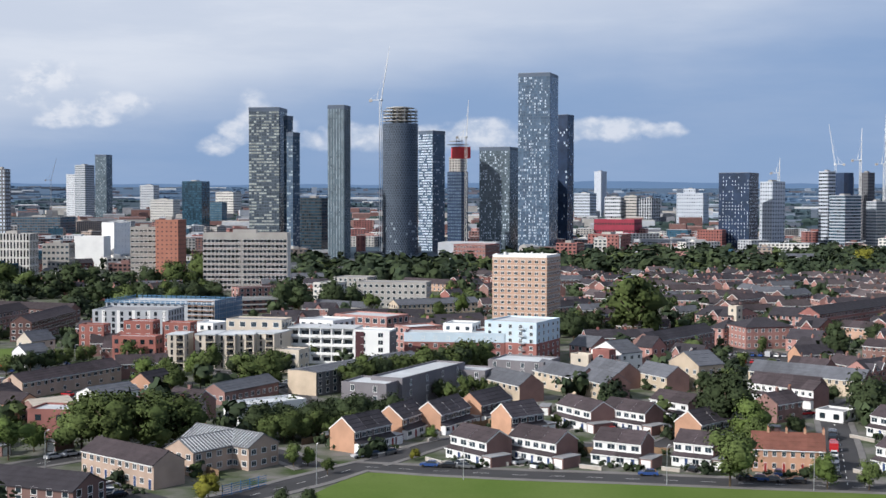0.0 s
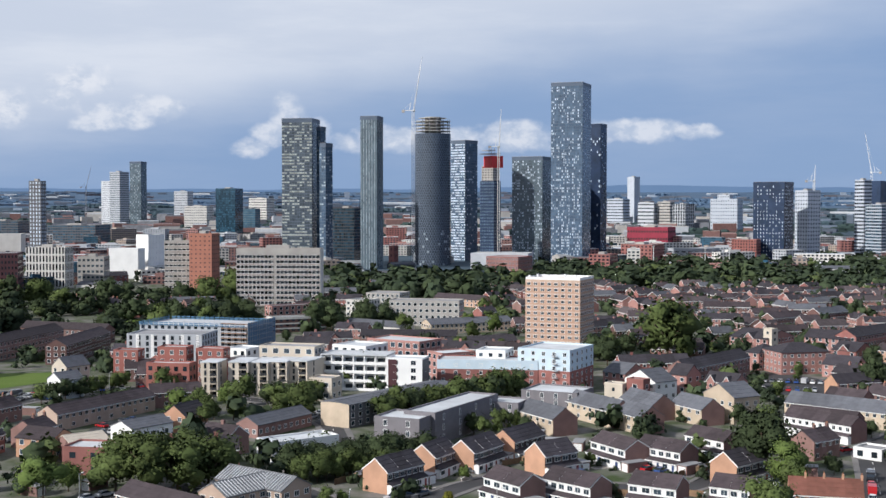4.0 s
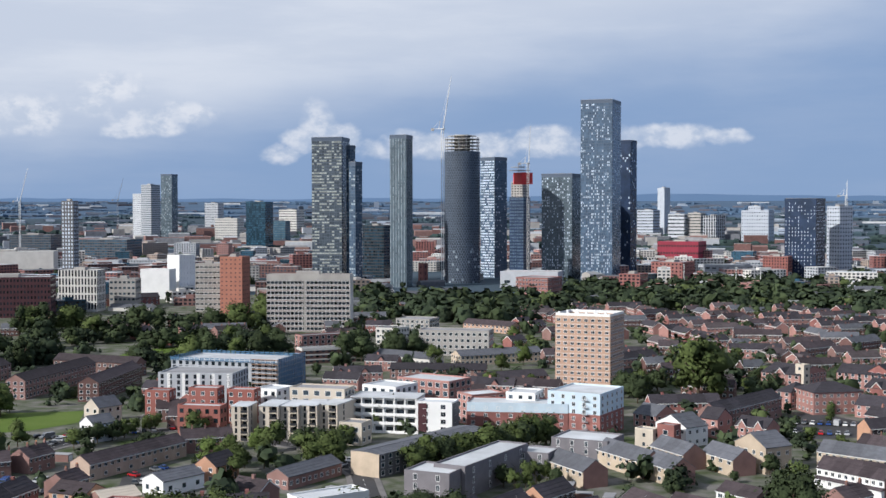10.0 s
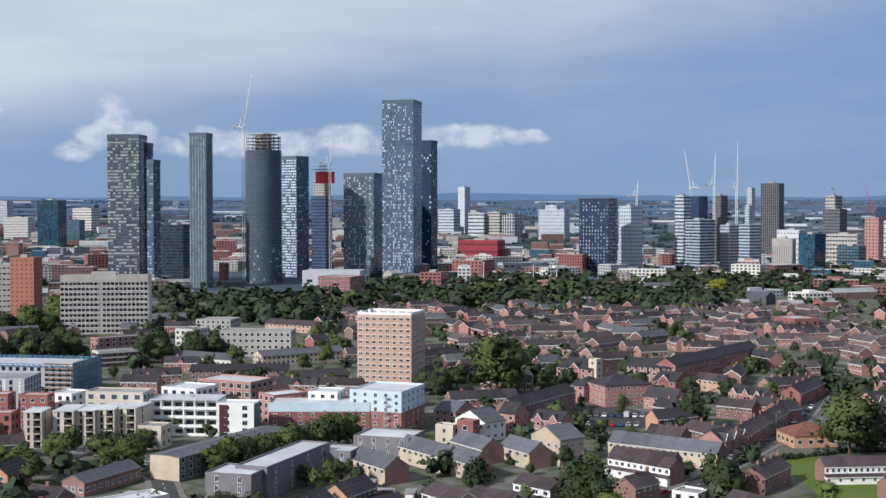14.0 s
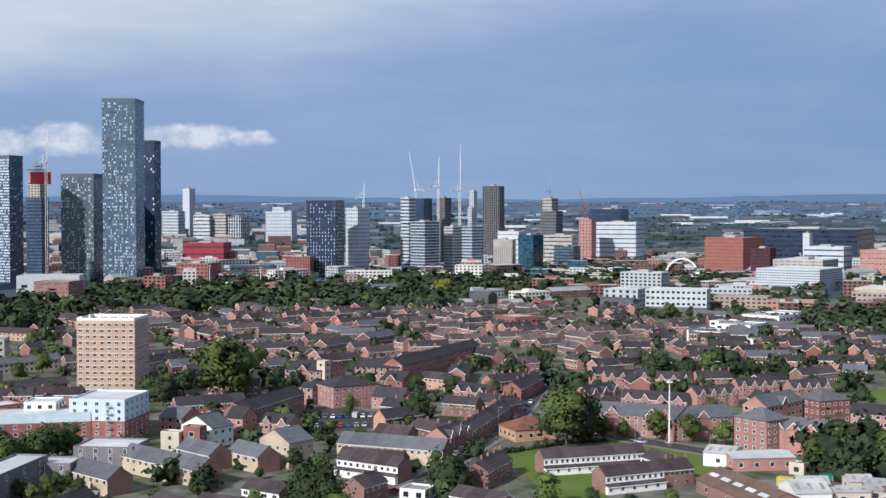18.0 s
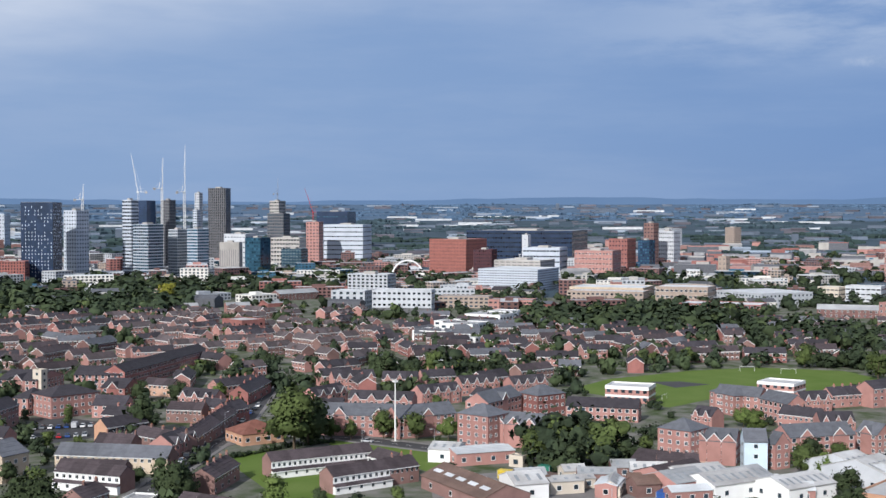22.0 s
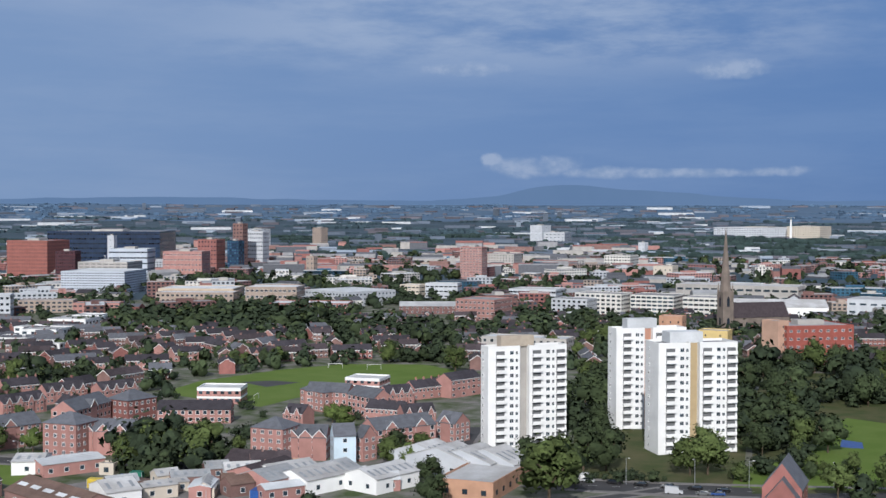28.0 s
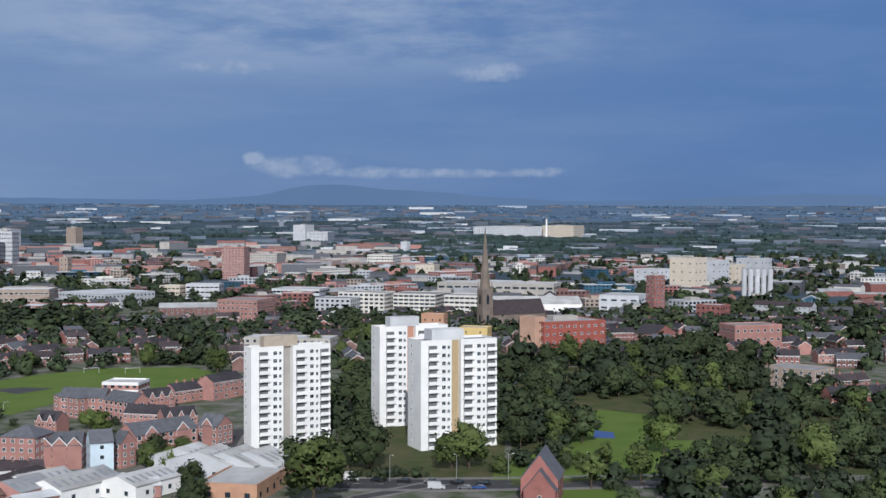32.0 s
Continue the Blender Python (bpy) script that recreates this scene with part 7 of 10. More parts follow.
bar("terrace_block", "tan brick terrace with a brown roof", "terrace", 18.9, 835.0, 49.2, 807.6, 9, 5.0, 2.6, wall=BRICK_TAN, roof=TILE_BROWN, floors=2)
bar("deck_block", "brown brick block with white balcony fronts", "flats", -68.7, 651.8, -41.6, 663.5, 10, 7.5, wall=BRICK_DARK, floors=3, bay=3.0, bands=CONCRETE_PALE)
bar("deck_block", "orange and white brick block", "flats", -73.3, 695.5, -45.3, 711.7, 10, 10, wall=BRICK_PINK, floors=4, bay=3.4, frame_mat=FRAME_WHITE)
terrace("brown", -220.9, 820.7, -186.1, 797.9, 5)
terrace("pink", -158.1, 783.2, -144.6, 789.9, 3)
terrace("brown", -135.2, 782.8, -117.9, 796.5, 4)
terrace("red", -184.7, 776.9, -175.8, 783.6, 2)
# buff houses and pub below the tan tower
B7 = "buff brick houses with slate roofs"
terrace("buff", 33.6, 374.7, 42.4, 356.8, 3, group=B7)
terrace("buff", 50.3, 392.7, 61.4, 370.2, 4, group=B7)
terrace("buff", 61.9, 373.4, 67.8, 359.1, 2, group=B7)
terrace("buff", 68.5, 397.5, 75.8, 381.1, 3, group=B7)
terrace("buff", 82.5, 387.3, 88.9, 372.4, 2, group=B7)
pitched("house", "cream gabled house with a slate roof", "house", 100.9, 384.3, 13.8, 10.3, 8.1, -62.6, wall=BRICK_BUFF, roof=SLATE, floors=2, turn=True, rise=3.5, single=True)
terrace("buff", 118.5, 387.6, 145.2, 361.5, 8, group="long buff terrace")
terrace("white70", 110.6, 361.6, 123.8, 343.4, 5, group="white-fronted terrace")
pitched("pub", "black and white gabled pub", "pub", 84.4, 428.1, 14.7, 10.2, 6.7, -56.2, wall=WHITE, roof=SLATE, floors=2, turn=True, rise=3.5, single=True)
pitched("workshop", "red brick workshop with a pale front", "workshop", 81.2, 461.7, 10.6, 11.7, 4.9, -49.9, wall=BRICK_PINK, roof=SLATE, floors=2)
block("gable_wall", "tall cream rendered wall of a shop", "shop", 71.3, 419.8, 6.9, 4.5, 6.2, -39.8, wall=CREAM, floors=2, bay=6, win=(1.0, 1.2))
block("house_block", "red brick house with an arched front", "house", 78.0, 416.7, 6.4, 4.5, 8.0, -40.7, wall=BRICK_RED, floors=2, bay=3.4, frame_mat=FRAME_WHITE)
pitched("house", "red brick house with white gable", "house", 99.2, 441.3, 7.3, 8.7, 6.8, -47.6, wall=BRICK_PINK, roof=TILE_DARK, floors=2)
terrace("brown3", 101.0, 444.4, 133.3, 481.0, 8, group="brown three-storey terrace")
terrace("pinkgable", 103.9, 433.2, 112.7, 424.4, 2)
pitched("apartment_block", "pink brick flats with a dark hipped roof", "flats", 155.8, 495.7, 16.0, 21.2, 8.7, -78.7, wall=BRICK_PINK, roof=TILE_DARK, floors=3, bay=2.8, single=True, hip=True, turn=True)
pitched("apartment_block", "tan-ended pink brick wing", "flats", 145.8, 506.1, 7.1, 17.0, 7.0, -50.7, wall=BRICK_PINK, roof=TILE_DARK, floors=3, hip=True)
pitched("apartment_block", "pink brick flats with white windows", "flats", 169.8, 479.7, 13.8, 9.7, 5.0, -44.8, wall=BRICK_PINK, roof=TILE_DARK, floors=2, bay=2.8, single=True)
pitched("apartment_block", "pink brick flats with a small cupola", "flats", 161.2, 562.8, 19.2, 23.0, 7.2, -46.1, wall=BRICK_PINK, roof=TILE_DARK, floors=3, bay=2.8, gables=1)
block("stair_tower", "cream octagonal stair tower", "stair tower", 161.5, 550.2, 4.7, 4.0, 11.5, -56.3, wall=CREAM, floors=4, bay=3, win=(1.2, 1.2), plant=False)
pitched("apartment_block", "red brick flats with dark roof", "flats", 193.6, 563.4, 21.1, 13.9, 6.6, -39.5, wall=BRICK_PINK, roof=TILE_DARK, floors=3, bay=2.8)
pitched("apartment_block", "red brick flats with a white arched gable", "flats", 188.9, 524.6, 11.4, 13.9, 5.5, -49.8, wall=BRICK_RED, roof=TILE_DARK, floors=2, gables=1)
bar("apartment_block", "long red brick flats", "flats", 199.7, 550.2, 268.9, 617.1, 10, 8, 3.0, wall=BRICK_RED, roof=TILE_DARK, floors=3, bay=2.8)
terrace("tan", 200.2, 529.3, 208.5, 515.6, 3)
terrace("pink", 257.8, 622.2, 264.3, 591.8, 4)
terrace("brown", 135.5, 401.3, 144.6, 391.6, 4)
terrace("orange70", 148.2, 425.4, 165.4, 430.5, 4)
terrace("pink", 156.4, 455.6, 165.1, 441.6, 3)
terrace("brown", 151.4, 409.1, 158.3, 385.3, 4)
terrace("pinkgable", 154.4, 380.6, 167.0, 390.3, 3)
terrace("brown", 167.0, 390.3, 201.9, 434.8, 7, group="terrace along the side street")
terrace("brown", 181.6, 454.4, 191.6, 443.9, 4)
terrace("pink", 194.3, 453.1, 200.7, 442.7, 3)
terrace("red", 199.5, 435.9, 210.3, 441.3, 3)
terrace("pinkgable", 198.3, 483.8, 206.9, 468.0, 3)
terrace("pink", 223.3, 499.3, 245.2, 504.7, 5)
terrace("red", 226.2, 476.2, 251.4, 505.9, 4)
bar("hall", "low red brick hall with a red hipped roof", "hall", 184.3, 391.7, 200.1, 391.7, 14, 4.0, 3.6, wall=BRICK_ORANGE, roof=TILE_RED, floors=1, hip=True)
terrace("brown", 145.5, 326.9, 160.4, 342.4, 4)
terrace("white70", 169.0, 338.5, 203.4, 335.9, 10, group="long white-fronted terrace")
terrace("white70", 198.2, 330.7, 198.5, 317.9, 2)
terrace("white70", 173.9, 309.0, 193.6, 309.9, 5, group="brick and white terrace")
terrace("brown", 193.6, 309.9, 203.9, 310.2, 3)
block("house_block", "white flat-roofed house in the garden", "house", 123.3, 325.2, 7.8, 7.4, 2.5, -45.8, wall=WHITE, floors=1, bay=3.2, plant=False)
# pink brick estate along the main road
P3 = "pink brick flats along the main road"
bar("apartment_block", "pink brick flats with pointed gables", "flats", 217.0, 396.5, 238.2, 376.8, 10, 7.6, 3.4, wall=BRICK_PINK, roof=SLATE, floors=3, bay=2.8, gables=2, single=True, group=P3)
bar("apartment_block", "pink brick flats with a grey roof", "flats", 235.8, 373.0, 259.9, 371.8, 10, 7.6, 3.4, wall=BRICK_PINK, roof=SLATE, floors=3, bay=2.8, gables=1, single=True, group=P3)
bar("apartment_block", "four-storey pink brick corner flats", "flats", 247.7, 353.4, 251.5, 340.6, 12, 11.0, 3.4, wall=BRICK_PINK, roof=SLATE, floors=4, bay=2.8, single=True, hip=True, group=P3)
bar("apartment_block", "pink brick flats with dormer gables", "flats", 256.4, 346.1, 264.8, 330.2, 11, 8.0, 3.2, wall=BRICK_PINK, roof=SLATE, floors=3, bay=2.8, gables=3, single=True, group=P3)
bar("apartment_block", "pink brick wing with a dark roof", "flats", 279.1, 378.6, 302.8, 388.7, 10, 8.6, 3.4, wall=BRICK_PINK, roof=SLATE, floors=3, bay=2.8, gables=1)
bar("apartment_block", "red brick corner flats", "flats", 304.6, 380.7, 319.0, 381.3, 12, 9.0, 3.4, wall=BRICK_RED, roof=SLATE, floors=3, bay=2.6, hip=True, single=True)
bar("apartment_block", "long low pink brick flats", "flats", 313.1, 374.0, 331.0, 352.2, 9, 5.4, 2.8, wall=BRICK_PINK, roof=TILE_DARK, floors=2, bay=2.8)
for a in ((252.1, 437.7, 270.6, 418.3), (244.9, 450.7, 264.2, 458.9)):
    terrace("pinkgable", *a, group="pink brick houses with gables")
terrace("pinkgable", 294.9, 482.0, 307.9, 472.1, 3, group="pink brick houses with gables")
terrace("pinkgable", 284.6, 432.5, 305.1, 433.2, 4, group="pink brick houses with gables")
terrace("pinkgable", 315.4, 448.0, 334.0, 445.0, 4, group="pink brick houses with gables")
terrace("pinkgable", 277.0, 494.2, 296.3, 489.4, 4, group="pink brick houses with gables")
terrace("pinkgable", 333.4, 434.3, 351.9, 433.1, 4, group="pink brick houses with gables")
terrace("pink", 314.2, 477.2, 330.3, 473.9, 4)
terrace("pink", 300.3, 420.4, 302.6, 399.1, 4)
# hotel-like flats by the sports field
block("pavilion", "pavilion with a white top storey on brick", "pavilion", 367.7, 396.7, 18.7, 14.0, 6.4, -55.3, wall=BRICK_PINK, floors=2, bay=3, roof=SHEET_WHITE, bands=WHITE)
block("pavilion", "pavilion with a curved white top storey", "pavilion", 422.0, 361.2, 16.2, 14.1, 7.8, -69.6, wall=BRICK_PINK, floors=3, bay=3, roof=SHEET_WHITE, bands=WHITE)
bar("apartment_block", "curved pink brick flats", "flats", 375.2, 357.8, 372.5, 342.0, 10, 8.0, 3.0, wall=BRICK_PINK, roof=SLATE, floors=3, bay=2.8, single=True, hip=True)
bar("apartment_block", "curved pink brick flats", "flats", 373.1, 352.8, 379.3, 335.1, 9, 8.0, 3.0, wall=BRICK_PINK, roof=SLATE, floors=3, bay=2.8, single=True)
bar("apartment_block", "pink brick flats with a gable end", "flats", 377.1, 333.2, 374.0, 316.3, 9, 8.0, 3.0, wall=BRICK_PINK, roof=SLATE, floors=3, bay=2.8)
terrace("pink", 367.3, 315.2, 371.4, 299.2, 4)
terrace("pinkgable", 400.5, 331.6, 413.0, 327.2, 3)
terrace("pink", 421.7, 334.2, 442.8, 329.4, 5)
terrace("pink3", 435.8, 324.8, 455.8, 323.1, 3)
terrace("pinkgable", 364.6, 293.6, 375.4, 286.4, 3)
pitched("apartment_block", "pink brick corner flats with gables", "flats", 355.2, 263.1, 9.0, 8.2, 6.9, -93.1, wall=BRICK_PINK, roof=SLATE, floors=3, bay=2.6, single=True, gables=1)
terrace("pinkgable", 338.2, 331.2, 340.0, 322.6, 2)
bar("apartment_block", "four-storey pink brick flats", "flats", 284.4, 292.7, 287.5, 281.1, 12, 11.0, 3.2, wall=BRICK_PINK, roof=SLATE, floors=4, bay=2.8, single=True, hip=True)
bar("apartment_block", "pink brick flats with white dormers", "flats", 291.7, 284.3, 299.5, 273.1, 11, 7.6, 3.2, wall=BRICK_PINK, roof=SLATE, floors=3, bay=2.6, gables=3, single=True)
pitched("house", "gabled house with a pale blue front wall", "house", 301.1, 267.1, 9.0, 7.1, 9.4, -129.6, wall=BLUE_CLAD, roof=SLATE, floors=3, bay=12, turn=True, win=(1.2, 1.2))
pitched("apartment_block", "red brick flats with a dark roof", "flats", 308.6, 263.8, 3.8, 6.3, 8.1, -93.9, wall=BRICK_PINK, roof=SLATE, floors=3, bay=2.6, single=True)
bar("apartment_block", "long dark-roofed pink flats", "flats", 320.3, 269.2, 343.4, 261.7, 11, 7.6, 3.2, wall=BRICK_PINK, roof=SLATE, floors=3, bay=2.8, gables=2)
terrace("brown", 264.9, 272.4, 274.4, 264.1, 3)
block("house_block", "unfinished brick house with scaffold", "house", 270.8, 265.7, 9.6, 9.6, 4.9, -65.5, wall=BRICK_TAN, floors=2, bay=3)
# sheds and yard
RUST = mat("rusty_sheet_roof", (0.16, 0.105, 0.085), 0.8, 0.35, 0.15, 1.5, 0.4)
a = (199.5, 302.2, 196.1, 266.8)
e = bar("shed", "long workshop under a brown corrugated roof", "shed", *a, 15, 3.8, 3.0, wall=BRICK_BROWN, roof=RUST, floors=1, bay=9)
L_ = math.hypot(a[2] - a[0], a[3] - a[1]) / 2 - 1
for sg in (-1, 1):
    for k in range(5):
        b = Build(FELT_PALE)
        x0, x1 = -L_ + 2 * L_ * (k + 0.1) / 5, -L_ + 2 * L_ * (k + 0.75) / 5
        b.quad([(x0, sg * 4.6, 5.26), (x1, sg * 4.6, 5.26), (x1, sg * 3.2, 5.82), (x0, sg * 3.2, 5.82)])
        part("rooflight", b, e, "pale rooflight")
yard_rnd = random.Random(8)
YARD_WALLS = [(WHITE_MUTED, SHEET_WHITE, "white"), (BRICK_BROWN, RUST, "dark brown brick"), (BRICK_PINK, FELT_PALE, "pink brick"), (BRICK_BROWN, SHEET_GREY, "brown brick"), (CREAM, SHEET_WHITE, "cream"), (BRICK_RED, RUST, "red brick")]
for xx, yy in ((231.6, 284.3), (243.9, 286.9), (246.6, 279.1), (260.3, 282.7), (262.4, 273.5), (230.7, 274.6), (241.2, 266.0), (247.3, 259.5), (227.6, 287.0), (236.8, 278.5), (239.7, 265.5), (254.8, 266.0), (251.8, 246.4), (273.9, 250.5), (265.9, 251.5), (280.5, 245.8), (277.0, 230.2)):
    wl, rf, words = yard_rnd.choice(YARD_WALLS)
    rot = yard_rnd.choice((-35, -20, 55, 40)) + yard_rnd.uniform(-5, 5)
    pitched("workshop", words + " workshop in the crowded yard", "workshop", xx, yy, yard_rnd.uniform(7, 13), yard_rnd.uniform(5, 8), yard_rnd.uniform(2.6, 4.2), rot, wall=wl, roof=rf, rise=yard_rnd.uniform(0.5, 1.8), floors=1, bay=4, group="yard workshops")
bar("shed", "white shed with a pale blue curved roof", "shed", 222.2, 333.2, 228.6, 326.3, 14, 4.2, 1.2, wall=WHITE, roof=SHEET_WHITE, floors=1, bay=6)
bar("shed", "brick shed with red doors", "shed", 225.6, 321.9, 245.0, 316.9, 12, 4.0, 0.8, wall=BRICK_PINK, roof=FELT_PALE, floors=1, bay=5)
block("shed", "cream flat-roofed shed", "shed", 242.6, 311.9, 4.8, 4.1, 3.1, -62.6, wall=CREAM, floors=1, bay=6, plant=False)
for k, (a, mt, words) in enumerate((((241.2, 296.6, 3.9, 2.9, 2.9, -58.9), mat("green_paint", (0.03, 0.16, 0.11), 0.5, 0.2), "green steel container"), ((228.4, 288.2, 3.8, 2.8, 3.3, -58.1), WHITE, "white steel container"),
                                   ((228.6, 298.7, 6.2, 2.9, 2.5, -57.4), mat("yellow_paint", (0.6, 0.45, 0.05), 0.5, 0.2), "yellow steel container"), ((239.7, 299.8, 4.5, 2.5, 1.7, -58.5), mat("blue_paint", (0.03, 0.09, 0.30), 0.5, 0.2), "blue steel container"),
                                   ((236.9, 263.7, 5.1, 3.8, 2.9, -61.8), MATS["blue_paint"], "blue steel container"), ((248.8, 251.7, 4.3, 5.6, 2.3, -64.3), MATS["blue_paint"], "blue steel container"),
                                   ((227.1, 284.6, 4.4, 3.9, 3.0, -58.4), WHITE, "white steel container"))):
    x, y, w, d, h, rot = a
    e = thing("container", words + " in the yard", "container", x, y, 0.05, rot, "yard containers")
    b = Build(mt)
    b.box(-w / 2, -d / 2, 0, w / 2, d / 2, h, 0, True)
    part("body", b, e)
    for i in range(int(w / 0.7)):
        xx = -w / 2 + 0.35 + 0.7 * i
        b = Build(mt)
        b.box(xx - 0.14, -d / 2 - 0.06, 0.15, xx + 0.14, -d / 2, h - 0.15, 0, True)
        part("rib", b, e)
    b = Build(STEEL)
    for xx in (-w / 2 + 0.08, w / 2 - 0.08):
        b.box(xx - 0.09, -d / 2 - 0.08, 0, xx + 0.09, -d / 2 - 0.06, h, 0, True)
    part("corner_post", b, e)
for a, wl, rf in (((212.0, 273.5, 221.6, 270.4), WHITE, SHEET_WHITE), ((250.4, 249.6, 264.0, 249.2), BRICK_PINK, SHEET_GREY), ((257.1, 241.4, 274.3, 239.6), WHITE, SHEET_WHITE),
                  ((263.4, 282.8, 268.9, 270.8), BRICK_BROWN, TILE_BROWN), ((254.4, 256.0, 273.1, 257.9), BRICK_PINK, TILE_BROWN), ((257.3, 252.7, 273.3, 250.0), WHITE, SHEET_WHITE), ((264.6, 241.9, 281.2, 241.1), WHITE, SHEET_GREY), ((270.8, 226.9, 289.2, 225.8), WHITE, SHEET_WHITE)):
    bar("shed", "industrial shed with a sheet roof", "shed", *a, 14, 4.5, 2.2, wall=wl, roof=rf, floors=1, bay=7, group="industrial sheds")
# white north-light works by the first white tower
for i, (a, c) in enumerate((((304.3, 227.5), (315.3, 228.0)), ((303.5, 218.5), (317.3, 220.5)), ((305.5, 211.3), (319.4, 212.7)), ((308.7, 205.0), (319.8, 204.7)))):
    bar("works_bay", "white gabled works bay", "works", *a, *c, 22, 5.5, 3.4, wall=WHITE_MUTED, roof=SHEET_WHITE, floors=1, bay=9, group="white works bays")
block("works", "white flat-roofed works front", "works", 299.1, 208.5, 17.2, 34.5, 4.9, -74.8, wall=BRICK_ORANGE, floors=1, bay=5, roof=SHEET_WHITE, plant=False)
# lodge, church, red block, park buildings
pitched("lodge", "tall gabled red brick lodge with a slate roof", "lodge", 329.2, 128.4, 10.5, 15.0, 6.8, -74.5, wall=BRICK_RED, roof=SLATE, floors=2, bay=7, rise=6.8, win=(0.8, 1.8), turn=True)
pitched("lodge_wing", "lower gabled brick front of the lodge", "lodge", 320.5, 125.4, 8.9, 5.0, 4.6, -74.4, wall=BRICK_RED, roof=SLATE, floors=1, bay=9, rise=5.4, win=(0.8, 1.6), turn=True)
STONE = mat("church_stone", (0.20, 0.165, 0.14), 0.9, 0.3, 0.2, 4.0, 0.3)
x, y = 772.8, 352.1
e = thing("church", "brown stone church with a tall spire", "church", x, y, 0, -35)
b = Build(STONE)
b.box(-3.9, -3.9, -1, 3.9, 3.9, 30)
tower_part = part("tower", b, e)
b = Build(STONE)
b.cyl(0, 0, 30, 72, 3.8, 0.15, 8)
for sx in (-3.4, 3.4):
    for sy in (-3.4, 3.4):
        b.cyl(sx, sy, 28, 36, 0.9, 0.1, 6)
part("spire", b, e, "tapering stone spire with corner pinnacles")
for width, m in sides(7.8, 7.8):
    for zz, hh in ((8, 5), (20, 7)):
        b = Build(GLASS_DARK)
        b.quad([m @ Vector(p) for p in ((-1, -0.05, zz), (1, -0.05, zz), (1, -0.05, zz + hh * 0.75), (0, -0.05, zz + hh), (-1, -0.05, zz + hh * 0.75))])
        part("louvre", b, tower_part)
b = Build(STONE)
gabled(b, 42, 13, 13, 22)
nave = part("nave", b, e, at=pose(25, 2, 0))
b = Build(TILE_BROWN)
roof_pair(b, 42, 13, 13, 22)
part("roof", b, e, at=pose(25, 2, 0))
for i in range(7):
    b = Build(GLASS_DARK)
    b.quad([(-1, -0.05, 3), (1, -0.05, 3), (1, -0.05, 8), (0, -0.05, 10), (-1, -0.05, 8)])
    part("lancet", b, nave, at=pose(-17 + i * 5.6, -6.5, 0))
block("hotel", "red brick block with small square windows", "office block", 662.8, 252.6, 27.8, 39.1, 21.2, -129.8, wall=mat("brick_scarlet", (0.30, 0.088, 0.068), 0.85, 0.2, 0.25, 9.0, 0.3), floors=5, bay=4.0, win=(1.8, 1.3), single=True, faces=(0, 1), roof=FELT)
block("stair_block", "grey and tan stair block on the brick block", "office block", 642.5, 262.8, 11.9, 7.9, 23.7, -112.4, wall=BRICK_TAN, floors=5, bay=5, win=(0.8, 1.4), faces=(1,))
block("apartment_block", "tan brick block with an orange roof storey", "flats", 667.3, 336.5, 13.9, 9.1, 20.9, -78.3, wall=BRICK_ORANGE, floors=4, bay=4, win=(0.8, 1.2))
block("apartment_block", "yellow ochre roof block", "flats", 648.4, 300.4, 16.4, 12.3, 16.0, -77.3, wall=mat("yellow_render", (0.60, 0.46, 0.20), 0.8, 0.1), floors=4, bay=6, win=(0.8, 1.0))
block("school_wing", "long white-roofed building behind the tower", "school", 598.0, 392.6, 50.0, 18.0, 10.5, -72.5, wall=CONCRETE, floors=3, bay=4, roof=FELT_PALE)
block("school_block", "tan stone-clad school with large windows", "school", 597.6, 108.7, 25.9, 18.6, 9.5, -109.7, wall=BRICK_SAND, floors=3, bay=4, win=(1.6, 2.0), single=True, faces=(0, 1), roof=FELT)
terrace("brown", 588.9, 91.4, 606.4, 78.1, 3)
terrace("red", 544.4, 85.3, 567.5, 58.6, 7)
block("apartment_tower", "tall slim red brick tower", "tower block", 947.9, 286.9, 9.3, 11.1, 32.9, -117.8, wall=BRICK_RED, floors=10, bay=4, win=(2.4, 1.2), frame_mat=FRAME_WHITE)
pitched("church_hall", "red brick hall with a steep roof", "hall", 768.7, 231.7, 16.3, 21.5, 6.3, -107.8, wall=BRICK_RED, roof=TILE_DARK, floors=2, rise=5)
pitched("church_hall", "red brick gabled hall", "hall", 726.1, 197.3, 10.9, 9.8, 6.6, -109.5, wall=BRICK_RED, roof=TILE_RED, floors=1, rise=4, turn=True)
block("office_block", "red brick block with a white top", "office block", 950.3, 241.9, 20.3, 17.2, 12.0, -100.7, wall=BRICK_RED, floors=3, bay=4, roof=SHEET_WHITE)
block("office_block", "red and yellow brick block with a dark roof", "office block", 749.0, 166.9, 18.5, 31.3, 15.6, -136.3, wall=BRICK_PINK, floors=3, bay=4, frame_mat=FRAME_WHITE, roof=FELT)

